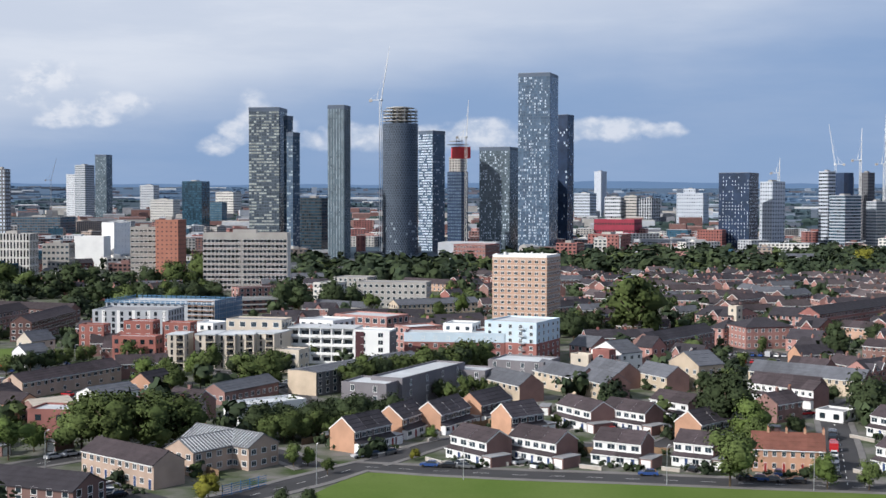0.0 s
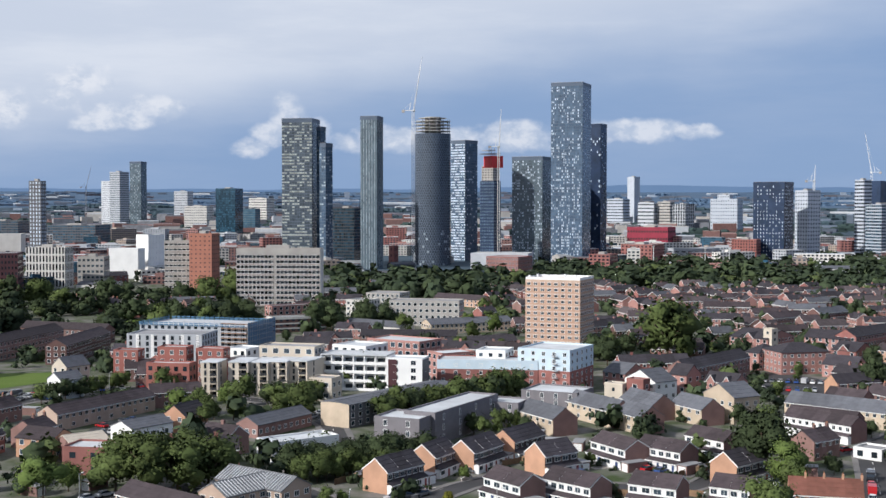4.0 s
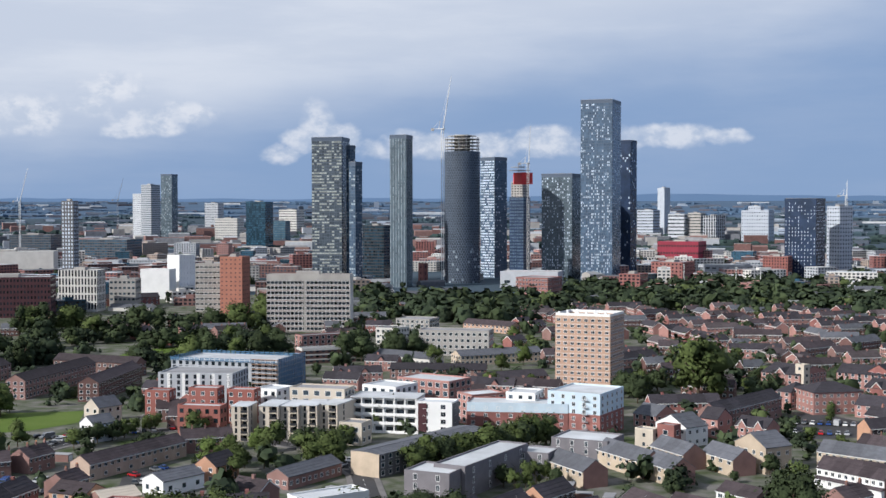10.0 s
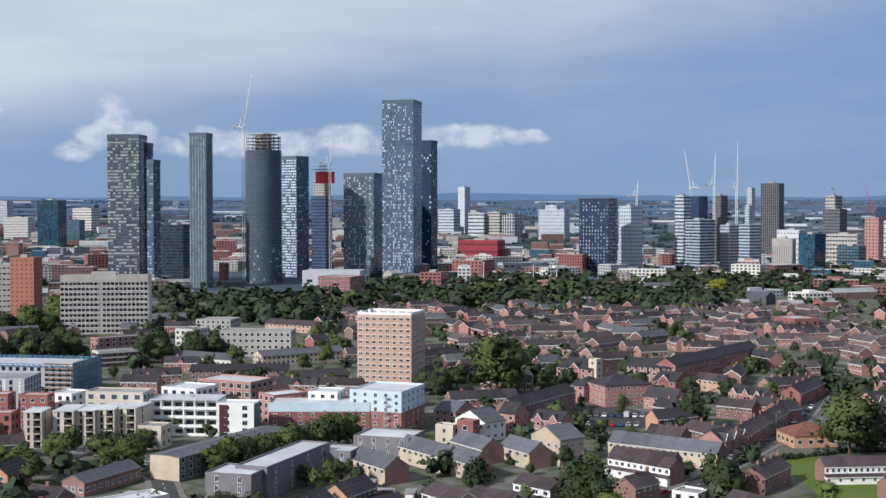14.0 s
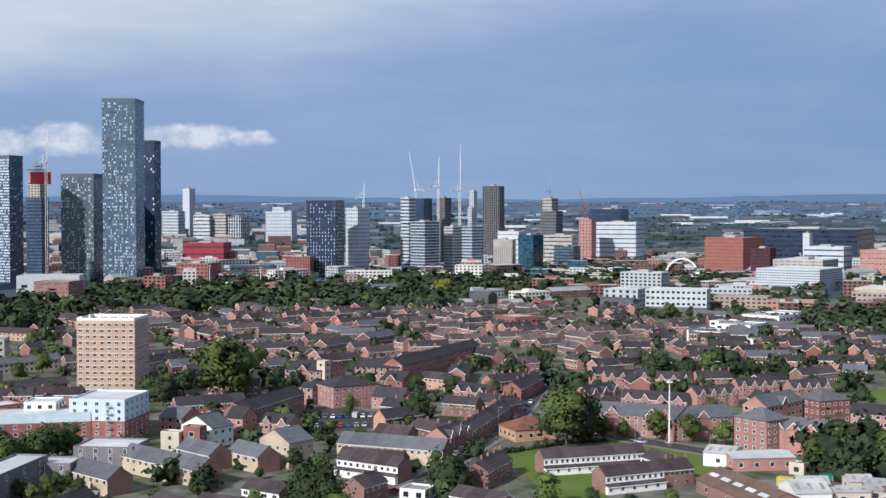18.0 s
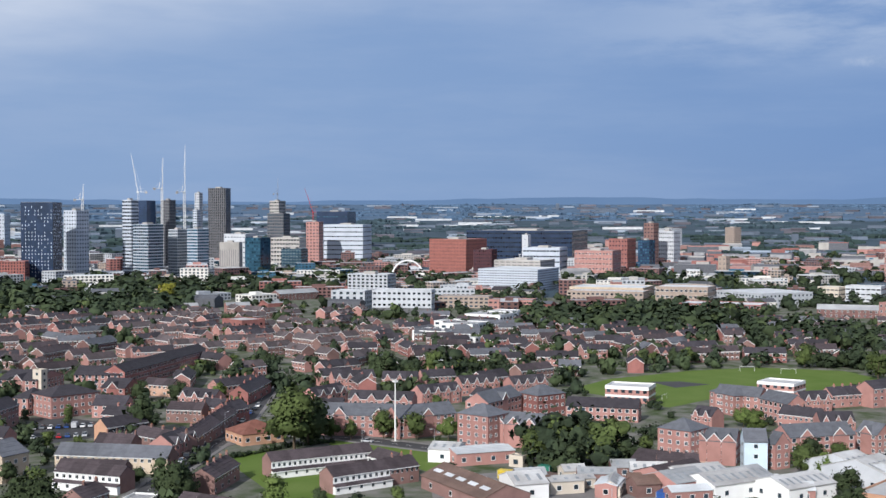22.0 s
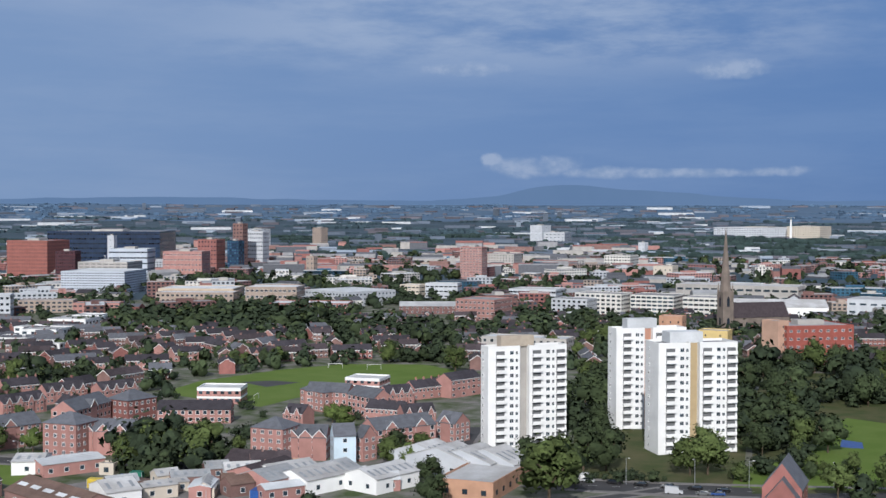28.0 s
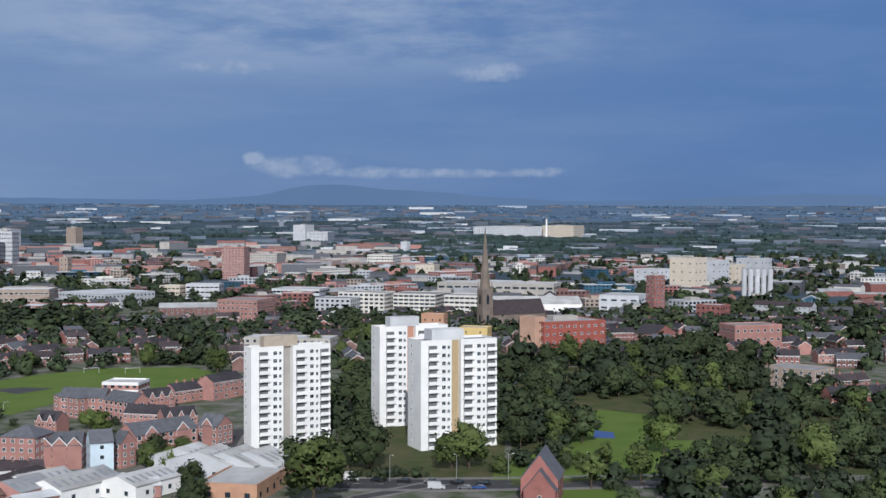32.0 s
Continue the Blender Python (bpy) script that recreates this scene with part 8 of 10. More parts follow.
# ---- trees near the eye ----
PK = "trees of the park"
for a in ((-66.8, 290.9, 13.1), (-58.8, 286.6, 15.3), (-51.5, 285.0, 13.9), (-45.3, 289.9, 14.4), (-65.0, 297.6, 13.4), (-49.7, 296.9, 14.1)):
    tree("oak", *a, 1.25, "clump of big trees by the road")
for k, a in (("willow", (-80.9, 281.9, 11.0)), ("ash", (-77.8, 291.4, 7.2)), ("fir", (86.8, 309.2, 10.7)), ("dark", (88.0, 301.5, 18.1)), ("dark", (92.8, 334.3, 11.6)), ("ash", (89.4, 290.6, 12.4)), ("oak", (72.8, 248.4, 12.7)), ("lime", (89.4, 283.8, 8.6)),
             ("ash", (91.9, 245.5, 7.6)), ("lime", (100.0, 244.2, 6.4)), ("dark", (132.0, 326.4, 14.0)), ("dark", (193.4, 512.3, 9.5)), ("lime", (-9.3, 264.0, 3.9)), ("gold", (-31.4, 240.7, 5.8)), ("dark", (-16.6, 232.4, 4.8)), ("dark", (-11.9, 234.4, 4.1)),
             ("dark", (83.6, 516.3, 13.4)), ("oak", (108.3, 515.4, 29.9)), ("lime", (115.8, 517.3, 16.3)), ("dark", (146.8, 573.5, 8.4)), ("lime", (154.4, 487.3, 5.8)), ("dark", (34.6, 359.2, 6.1)), ("darkfir", (67.8, 365.2, 5.5)), ("dark", (105.7, 304.5, 5.0)),
             ("lime", (142.7, 379.0, 5.3)), ("ash", (11.6, 357.1, 7.3)), ("dark", (19.9, 359.9, 7.2)), ("oak", (-19.2, 455.0, 13.4)), ("oak", (-86.5, 454.4, 9.0)), ("oak", (-52.7, 387.2, 9.6)), ("oak", (-58.7, 387.4, 6.1)), ("oak", (-38.8, 386.6, 12.2)), ("oak", (-31.0, 386.3, 13.1)), ("lime", (47.0, 314.9, 4.3)),
             ("gold", (9.8, 277.8, 2.9)), ("ash", (14.7, 301.1, 3.9)), ("dark", (87.1, 364.4, 3.9)), ("oak", (66.3, 335.5, 4.6)), ("oak", (73.7, 313.8, 3.6)), ("ash", (-13.9, 272.8, 4.4)), ("lime", (-16.9, 271.2, 5.9))):
    tree(k, *a, 1.05)
tree_row("dark", -26.8, 303.8, 4.6, 312.8, 13, 9.4, "hedge of trees by the school", 1.25)
tree_row("oak", -25.8, 297.6, -1.5, 308.8, 9, 7.5, "hedge of trees by the school", 1.1)
tree_row(["dark", "lime", "oak"], -8.7, 377.5, 39.4, 423.5, 21, 10.8, "tree row along the long block", 1.15)
for a in ((22.5, 352.5, 7.0), (26.0, 357.0, 8.5), (29.5, 362.5, 7.5), (33.0, 368.0, 6.5), (36.0, 362.0, 5.5), (27.0, 348.5, 4.5)):
    tree("lime", *a, 0.9, "young trees of the court")
tree_row(["dark", "lime"], -122.1, 417.6, -99.7, 458.1, 8, 7.0, "hedge by the pub", 1.2)
tree_row("dark", -97.2, 389.0, -89.6, 414.6, 5, 7.0, "hedge by the terrace", 1.2)
grove(["oak", "dark", "lime"], -257.0, 707.3, -193.4, 790.9, 40, 22, 17, "trees behind the terraces")
grove(["poplar", "oak"], -264.1, 785.4, -231.9, 821.0, 15, 8, 19, "trees behind the terraces")
grove(["oak", "dark"], -166.4, 719.9, -91.5, 755.2, 40, 20, 14, "trees behind the terraces")
grove(["oak"], -128.6, 818.8, -96.2, 857.7, 12, 5, 21, "big trees by the slab block")
grove(["oak", "dark", "lime"], -180.6, 484.1, -163.2, 490.6, 20, 6, 11, "trees by the green field")
grove(["dark", "oak"], -50.6, 663.7, -9.2, 694.3, 16, 9, 14, "trees behind the flats")
for k, a in (("dark", (-38.7, 663.5, 15.0)), ("dark", (-21.1, 673.3, 15.5)), ("lime", (0.1, 638.7, 12.1)), ("oak", (86.3, 531.1, 13.2)), ("oak", (24.0, 557.4, 8.8)), ("lime", (47.1, 746.1, 11.8)), ("dark", (-57.2, 606.8, 6.8)), ("oak", (42.8, 557.1, 7.6)), ("oak", (-84.8, 443.8, 10.0))):
    tree(k, *a, 1.1)
grove(["lime", "ash", "oak"], 27.9, 615.9, 67.2, 745.7, 18, 8, 9, "garden trees")
grove(["oak", "dark", "lime", "poplar"], -222.7, 620.3, -203.4, 666.5, 24, 14, 16, "trees behind the terraces")
grove(["oak", "dark", "lime"], -155.2, 646.2, -76.8, 684.8, 26, 26, 13, "trees behind the flats")
grove(["oak", "dark"], -198.7, 820.3, -116.6, 866.5, 30, 22, 16, "trees behind the flats")
grove(["oak", "lime"], -146.9, 412.3, -141.2, 424.8, 8, 2, 8, "trees by the green field")
grove(["oak", "lime", "ash"], -65.1, 370.6, -54.0, 414.1, 16, 7, 10, "trees by the cream flats")
grove(["oak", "dark"], -44.5, 412.0, -32.7, 427.9, 14, 6, 8, "trees by the cream flats")
# second quarter
for k, a in (("lime", (96.3, 332.2, 13.8)), ("fir", (91.4, 327.1, 7.7)), ("dark", (131.7, 319.8, 12.2)), ("ash", (150.9, 299.9, 10.5)), ("oak", (195.1, 374.1, 23.6)), ("dark", (204.3, 381.4, 18.7)), ("dark", (164.0, 433.9, 14.3)), ("lime", (146.7, 464.4, 6.6)), ("ash", (220.4, 491.4, 9.1)), ("gold", (223.1, 495.7, 6.7)),
             ("dark", (205.5, 498.2, 9.8)), ("darkfir", (66.7, 359.6, 4.7)), ("ash", (81.5, 342.7, 4.3)), ("dark", (100.8, 376.1, 7.0)), ("oak", (126.5, 422.9, 7.0)), ("oak", (134.7, 413.2, 5.9)), ("lime", (127.1, 383.7, 2.8)), ("lime", (132.9, 381.0, 2.4)), ("dark", (132.9, 352.3, 5.7)),
             ("oak", (232.1, 377.1, 11.2)), ("oak", (240.6, 368.4, 10.3)), ("ash", (249.0, 361.0, 8.9)), ("oak", (215.2, 384.8, 8.6)), ("lime", (221.5, 381.9, 8.0)), ("oak", (183.3, 288.7, 5.1)), ("dark", (165.2, 300.7, 5.0)), ("oak", (285.3, 422.5, 6.4)), ("lime", (244.6, 320.0, 4.5)),
             ("gold", (416.4, 1044.9, 21.8))):
    tree(k, *a, 1.05)
grove(["oak", "dark"], 243.4, 304.5, 273.2, 294.6, 14, 11, 15.5, "clump of trees by the yard")
grove(["dark", "oak"], 312.4, 516.2, 379.4, 501.8, 26, 20, 13, "wood behind the pink houses")
grove(["dark"], 167.2, 372.6, 196.6, 381.4, 1.2, 40, 2.0)
grove(["dark"], 196.6, 381.4, 214.0, 380.5, 1.2, 26, 2.0)
grove(["lime", "dark", "ash"], 133.2, 540.5, 188.1, 601.3, 30, 10, 8, "garden trees")
grove(["lime", "dark", "oak"], 227.9, 564.0, 302.1, 601.9, 24, 12, 7, "garden trees")
grove(["dark"], 78.6, 530.0, 97.1, 557.0, 20, 6, 10, "garden trees")
grove(["dark", "oak"], 107.7, 650.6, 173.7, 633.3, 30, 12, 9, "garden trees")
# last quarter
# mostly dark-leaved kinds, putting cloud shade into the park's colour
grove(["dark", "oak", "dark"], 398.3, 168.3, 522.9, 196.8, 34, 18, 14, PK)
grove(["dark", "oak", "dark"], 361.7, 215.7, 480.3, 277.0, 22, 14, 14, "trees between the white towers")
grove(["dark", "lime"], 350.3, 148.2, 398.1, 146.2, 14, 10, 7, PK)
for k, a in (("oak", (304.0, 249.6, 11.1)), ("ash", (305.5, 243.1, 9.7)), ("willow", (344.5, 306.7, 10.2)), ("dark", (270.3, 206.0, 10.3)), ("dark", (333.4, 217.9, 10.0)), ("oak", (290.8, 181.0, 21.2)), ("lime", (313.9, 191.8, 16.0)), ("dark", (336.9, 197.8, 16.1)), ("dark", (341.7, 192.4, 15.3)), ("oak", (356.3, 164.6, 15.9)),
             ("oak", (352.2, 168.6, 12.9)), ("dark", (631.6, 268.2, 10.6)), ("dark", (414.9, 148.4, 14.0)), ("oak", (410.7, 156.4, 12.6)), ("lime", (375.1, 138.3, 7.3)), ("willow", (408.0, 116.5, 14.3)), ("ash", (505.5, 142.4, 17.2)), ("lime", (505.8, 375.2, 15.0)), ("willow", (570.6, 145.5, 13.1))):
    tree(k, *a, 1.1)
grove(["dark", "oak", "dark"], 422.2, 253.7, 495.9, 286.2, 22, 7, 16, PK)
grove(["dark", "oak", "dark"], 387.9, 165.8, 551.7, 222.3, 30, 14, 15, PK)
grove(["dark", "dark", "oak", "dark", "lime"], 595.3, 256.3, 693.3, 153.1, 50, 34, 15, PK)
grove(["dark", "dark", "oak"], 518.1, 205.7, 584.2, 120.0, 40, 30, 15, PK)
grove(["dark", "dark", "oak", "dark", "lime"], 474.4, 140.0, 527.6, 53.9, 36, 26, 15, PK)
grove(["dark", "dark", "oak", "dark", "lime"], 339.6, 110.0, 393.6, 83.7, 26, 13, 13, PK)
grove(["dark", "dark", "oak", "dark", "lime"], 383.5, 93.7, 453.0, 41.5, 40, 26, 14, PK)
grove(["dark", "dark", "oak", "dark", "lime"], 316.2, 97.2, 371.9, 32.7, 26, 16, 12, PK)
grove(["dark", "oak"], 515.2, 431.6, 559.6, 402.3, 16, 10, 11, "trees round the sports field")
grove(["dark", "lime"], 447.3, 484.9, 488.7, 480.9, 16, 7, 8, "trees round the sports field")
grove(["dark", "lime"], 454.6, 363.9, 478.5, 343.3, 5, 8, 4, "shrubs by the sports field")
grove(["dark", "oak"], 584.4, 356.1, 734.7, 422.2, 30, 9, 13, "trees behind the white towers")
grove(["dark", "lime"], 321.8, 193.8, 341.2, 170.9, 8, 10, 4, "shrubs along the road")
grove(["dark", "lime"], 363.9, 134.9, 393.9, 128.6, 8, 6, 6, PK)

for k, a in (("dark", (315.5, 256.5, 10.5)), ("oak", (325.5, 253.0, 8.5)), ("dark", (294.0, 226.0, 9.0)), ("ash", (356.0, 322.0, 8.5)), ("oak", (309.0, 303.0, 7.0)), ("lime", (287.0, 301.0, 7.5)), ("lime", (352.0, 290.0, 6.5))):
    tree(k, *a, 1.15, "trees among the pink brick flats")

# woods that stand too thick to count
woods("woodland", "thick dark green belt of trees below the skyline", [
    (-59.7, 1086.1, 60, 40, 15), (-10.6, 1051.6, 60, 45, 15), (44.7, 1018.9, 70, 55, 17), (102.5, 1154.0, 40, 20, 13), (169.7, 1152.0, 70, 50, 15), (223.6, 1190.3, 80, 60, 15), (282.2, 1188.5, 80, 70, 16), (329.3, 1147.0, 80, 70, 16), (368.3, 1108.5, 80, 70, 16),
    (385.6, 1073.0, 60, 50, 15), (469.2, 1150.7, 70, 70, 17), (611.5, 1375.3, 70, 40, 13), (709.1, 1403.8, 90, 50, 13), (802.3, 1441.1, 90, 50, 13), (343.1, 1004.7, 50, 25, 13), (375.9, 1025.4, 50, 30, 14), (165.6, 1281.3, 60, 30, 14), (802.0, 1158.4, 50, 25, 13)    , (-35.3, 953.4, 45, 30, 14), (7.4, 931.6, 45, 30, 14), (48.2, 910.8, 45, 30, 14), (173.0, 1046.3, 60, 40, 14), (224.0, 1064.3, 60, 45, 15), (266.7, 1043.5, 60, 45, 15), (305.1, 999.6, 60, 45, 15), (338.1, 964.6, 50, 40, 15)], 3, 1, wide=1.5, share=0.92)
belt_rnd = random.Random(61)
woods("woodland", "dark rounded trees before the city towers", [(*polar(belt_rnd.uniform(13, 33), belt_rnd.uniform(1230, 1420)), 45, 14, 17) for _ in range(20)], 62, 1, wide=1.6)
woods("woodland", "dark trees between the streets to the east", [
    (659.6, 603.3, 45, 20, 11), (640.6, 514.5, 45, 22, 11), (650.1, 459.4, 40, 18, 11), (729.2, 432.2, 45, 24, 12), (765.7, 408.5, 45, 20, 11), (782.3, 334.5, 45, 22, 12), (764.2, 286.6, 45, 22, 12), (878.6, 295.2, 45, 20, 11), (976.2, 276.8, 50, 24, 12), (1074.7, 246.1, 50, 24, 12), (906.1, 150.9, 50, 24, 12), (973.4, 122.1, 50, 24, 12),
    (829.1, 544.0, 50, 18, 11), (834.1, 719.7, 60, 24, 12), (731.4, 721.3, 60, 24, 12), (1025.1, 597.4, 70, 24, 13), (1216.8, 429.5, 80, 26, 13), (1363.7, 266.1, 80, 26, 13), (872.7, 762.7, 70, 24, 12), (651.5, 745.7, 60, 24, 12), (750.9, 1181.8, 70, 22, 12), (699.9, 1205.2, 70, 22, 12)], 25, 1, wide=1.5)
woods("woodland", "thick trees round the university and the school", [
    (581.2, 718.9, 55, 35, 14), (564.2, 657.0, 45, 35, 15), (620.6, 676.5, 60, 40, 14), (612.0, 635.1, 50, 35, 15), (747.1, 933.8, 40, 15, 14), (698.3, 667.0, 60, 40, 14), (621.9, 638.1, 50, 35, 15), (654.6, 550.5, 40, 20, 12), (599.4, 590.6, 50, 35, 13),
    (653.0, 572.3, 40, 15, 10), (626.0, 467.6, 40, 25, 12), (707.3, 472.4, 40, 15, 10), (662.2, 211.0, 50, 30, 13), (866.0, 224.5, 40, 15, 12), (751.7, 166.6, 40, 18, 12), (1020.1, 197.1, 60, 25, 12), (1108.9, 158.4, 60, 25, 12), (552.3, 70.4, 40, 25, 12)], 4, 1, wide=1.4, share=0.9)

# ---- streets of houses further off ----
fill_rnd = random.Random(11)
ROW_LOOKS = [(BRICK_RED, TILE_DARK, "red brick terrace under a dark tiled roof"), (BRICK_PINK, TILE_DARK, "pink brick terrace under a dark tiled roof"), (BRICK_BROWN, TILE_BROWN, "brown brick terrace under a brown tiled roof"),
             (BRICK_PINK, TILE_BROWN, "pink brick terrace under a brown roof"), (BRICK_BUFF, SLATE, "buff brick terrace under a slate roof"), (BRICK_DARK, SLATE, "dark brick terrace under a slate roof")]


FAR_ROWS = Build(BRICK_RED, BRICK_PINK, BRICK_BROWN, BRICK_SAND, BRICK_BUFF, BRICK_DARK, TILE_DARK, TILE_BROWN, SLATE, FRAME_WHITE, GLASS)
GARDEN_TREES = []


def row_of_houses(x, y, rot, n, k, w=5.6, d=8.0, eaves=5.0, ridge=7.6):
    """One terrace: wall with chimney stacks, roof, glazing; the farthest ones go into one joined mesh."""
    wall, roof, words = ROW_LOOKS[k]
    L = n * w
    z = ground_z(x, y)
    near = math.hypot(x, y) < 660
    b1, b2, b3 = Build(wall), Build(roof), Build(FRAME_WHITE, GLASS)
    gabled(b1, L, d, eaves, ridge)
    for i in range(1, n, 2):
        xx = -L / 2 + i * w
        b1.box(xx - 0.5, -0.35, ridge - 0.4, xx + 0.5, 0.35, ridge + 1.2)
    step, at_x = 1 + (n > 2), 0
    while at_x < n:
        m = min(step, n - at_x)
        first, lift = len(b2.v), 0.12 * fill_rnd.choice((0, 0, 1, 2))
        roof_pair(b2, m * w, d, eaves, ridge, end=0.05)
        off = -L / 2 + (at_x + m / 2) * w
        b2.v[first:] = [(px + off, py, pz + lift) for px, py, pz in b2.v[first:]]
        at_x += m
    for sg in (-1, 1):
        yy, rise = sg * (d / 2 + 0.37), (ridge - eaves) / (d / 2)
        zz = eaves - 0.35 * rise
        b3.quad([(-L / 2 * sg * -1, yy, zz - 0.15), (L / 2 * sg * -1, yy, zz - 0.15), (L / 2 * sg * -1, yy, zz + 0.12), (-L / 2 * sg * -1, yy, zz + 0.12)], 0)
        for sx in (-1, 1):
            xx = sx * (L / 2 + 0.08)
            b3.quad([(xx, yy, zz - 0.1), (xx, 0, ridge - 0.08), (xx, 0, ridge + 0.22), (xx, yy, zz + 0.2)], 0)
    if k in (1, 3, 4):
        for i in range(n):
            if (i + n) % 2:
                continue
            cx, gw, yo, top = -L / 2 + (i + 0.5) * w, 1.7, -d / 2 - 0.3, ridge - 0.5
            b1.quad([(cx - gw, yo, -0.3), (cx + gw, yo, -0.3), (cx + gw, yo, eaves), (cx, yo, top), (cx - gw, yo, eaves)])
            b2.quad([(cx, yo - 0.2, top + 0.2), (cx + gw + 0.3, yo - 0.2, eaves - 0.1), (cx + gw + 0.3, -d / 2 + 1.6, eaves - 0.1), (cx, -0.5, top + 0.2)])
            b2.quad([(cx - gw - 0.3, yo - 0.2, eaves - 0.1), (cx, yo - 0.2, top + 0.2), (cx, -0.5, top + 0.2), (cx - gw - 0.3, -d / 2 + 1.6, eaves - 0.1)])
            for zz in (0.9, 3.3):
                b3.quad([(cx - 0.75, yo - 0.05, zz), (cx + 0.75, yo - 0.05, zz), (cx + 0.75, yo - 0.05, zz + 1.2), (cx - 0.75, yo - 0.05, zz + 1.2)], 0)
                b3.quad([(cx - 0.62, yo - 0.08, zz + 0.1), (cx + 0.62, yo - 0.08, zz + 0.1), (cx + 0.62, yo - 0.08, zz + 1.1), (cx - 0.62, yo - 0.08, zz + 1.1)], 1)
    for s, rz in ((-1, 0), (1, 180)):
        m = pose(0, s * d / 2, 0, 0, 0, rz)
        for i in range(n * 2):
            for zz in (0.9, 3.4):
                cx = -L / 2 + w * 0.5 * (i + 0.5)
                for hw, o, kk in ((0.74, 0.04, 0), (0.54, 0.07, 1)):
                    b3.quad([m @ Vector(p) for p in ((cx - hw, -o, zz), (cx + hw, -o, zz), (cx + hw, -o, zz + hw * 1.7), (cx - hw, -o, zz + hw * 1.7))], kk)
    if near:
        e = thing("terrace_row", words, "terrace", x, y, z, rot, "terraces of the estate")
        part("wall", b1, e)
        part("roof", b2, e)
        part("glazing", b3, e, kind="stuff")
    else:
        m = pose(x, y, z, 0, 0, rot)
        for b in (b1, b2, b3):
            base = len(FAR_ROWS.v)
            FAR_ROWS.v += [tuple(m @ Vector(p)) for p in b.v]
            FAR_ROWS.f += [tuple(i + base for i in f) for f in b.f]
            FAR_ROWS.s += [FAR_ROWS.mats.index(b.mats[q]) for q in b.s]
    TAKEN.append((x, y, L * 0.3))
    for s in (-1, 1):
        TAKEN.append((x + math.cos(radians(rot)) * L * 0.33 * s, y + math.sin(radians(rot)) * L * 0.33 * s, L * 0.22))


def estate(az0, az1, d0, d1, rot, looks, chance=0.85, row=34.0, gap=23.5, houses=(2, 5), single=False, trees=0.75):
    """Rows of houses in street order inside a sector, where nothing else stands."""
    mid = polar((az0 + az1) / 2, (d0 + d1) / 2)
    ux, uy = math.cos(radians(rot)), math.sin(radians(rot))
    reach = d1 * 0.8
    n = int(reach / gap) + 1
    for j in range(-n, n + 1):
        for i in range(-n, n + 1):
            x = mid[0] + ux * i * row - uy * j * gap + fill_rnd.uniform(-3, 3)
            y = mid[1] + uy * i * row + ux * j * gap + fill_rnd.uniform(-2, 2)
            a, dist = math.degrees(math.atan2(x, y)), math.hypot(x, y)
            if not (az0 < a < az1 and d0 < dist < d1):
                continue
            k = fill_rnd.random()
            turn = fill_rnd.choice((0, 0, 0, 90, 90, 25, -20))
            if k < chance and not taken(x, y, 8):
                row_of_houses(x, y, rot + turn + fill_rnd.choice((0, 0, 180)), fill_rnd.randint(*houses), fill_rnd.choice(looks))
            for go in (0.0, 0.55):
                tx, ty = x + fill_rnd.uniform(-14, 14), y + fill_rnd.uniform(-11, 11)
                if go + fill_rnd.random() < trees and not taken(tx, ty, 1.5):
                    GARDEN_TREES.append((tx, ty, 4.0, 2, fill_rnd.uniform(4.5, 11)))


TILE_TAN = mat("roof_tile_tan", (0.099, 0.081, 0.084), 0.85, 0.3, 0.5, 5.0, 0.5, per_object=0.2, island=0.3)
ROW_LOOKS[3] = (BRICK_BROWN, TILE_TAN, "brown brick terrace under a pale tiled roof")
ROW_LOOKS[4] = (BRICK_PINK, TILE_TAN, "pink brick terrace under a pale tiled roof")
FAR_ROWS.mats += (TILE_TAN,)
estate(3.5, 19, 560, 1010, 12, (0, 1, 2, 5, 1, 4), houses=(2, 5), row=38, trees=1.1)
estate(3, 20, 430, 570, -20, (0, 1, 2), chance=0.6)
estate(19, 31, 620, 1010, 8, (3, 4, 3, 1), houses=(2, 4), row=34, trees=1.2)
estate(17, 34, 440, 640, -28, (0, 1, 5), chance=0.7, trees=1.2)
# the next three estates take darker looks, painting in a cloud shadow
estate(29, 46, 560, 900, -18, (0, 2, 5, 1), houses=(2, 4), row=31, trees=1.3)
estate(33, 52, 620, 950, -40, (0, 2, 5), houses=(2, 4), trees=1.3)
estate(45, 72, 650, 950, -52, (0, 2, 5), houses=(2, 4), row=31, trees=1.5)
estate(60, 84, 690, 1000, -55, (0, 1, 5), houses=(2, 4), trees=1.5)
estate(-22, -2, 640, 900, 10, (2, 0, 5), chance=0.5, trees=1.0)
estate(-22, 3, 420, 640, -15, (2, 0, 1), chance=0.45, trees=0.8)
estate(0, 30, 270, 430, -30, (2, 3), chance=0.06, trees=0.6)
estate(-21, 2, 215, 430, -15, (2, 0, 2), chance=0.3, row=30, gap=21, trees=0.55)
for _ in range(270):
    x, y = polar(fill_rnd.uniform(-22, 50), math.sqrt(fill_rnd.uniform(230 ** 2, 620 ** 2)))
    if not taken(x, y, 1.2):
        GROVE_SPOTS.append((x, y, 1.0, 1, fill_rnd.uniform(3.5, 9.0)))
tagged(new("estate_roofs", FAR_ROWS.mesh("estate_roofs")), "streets of small brick terraces beyond the near estate", "terraces", kind="stuff")
woods("park_trees", "leafy trees filling the groves between the single ones", GROVE_SPOTS, 51, 0)
woods("garden_trees", "garden trees and bushes between the terraces", GARDEN_TREES, 21, 1)

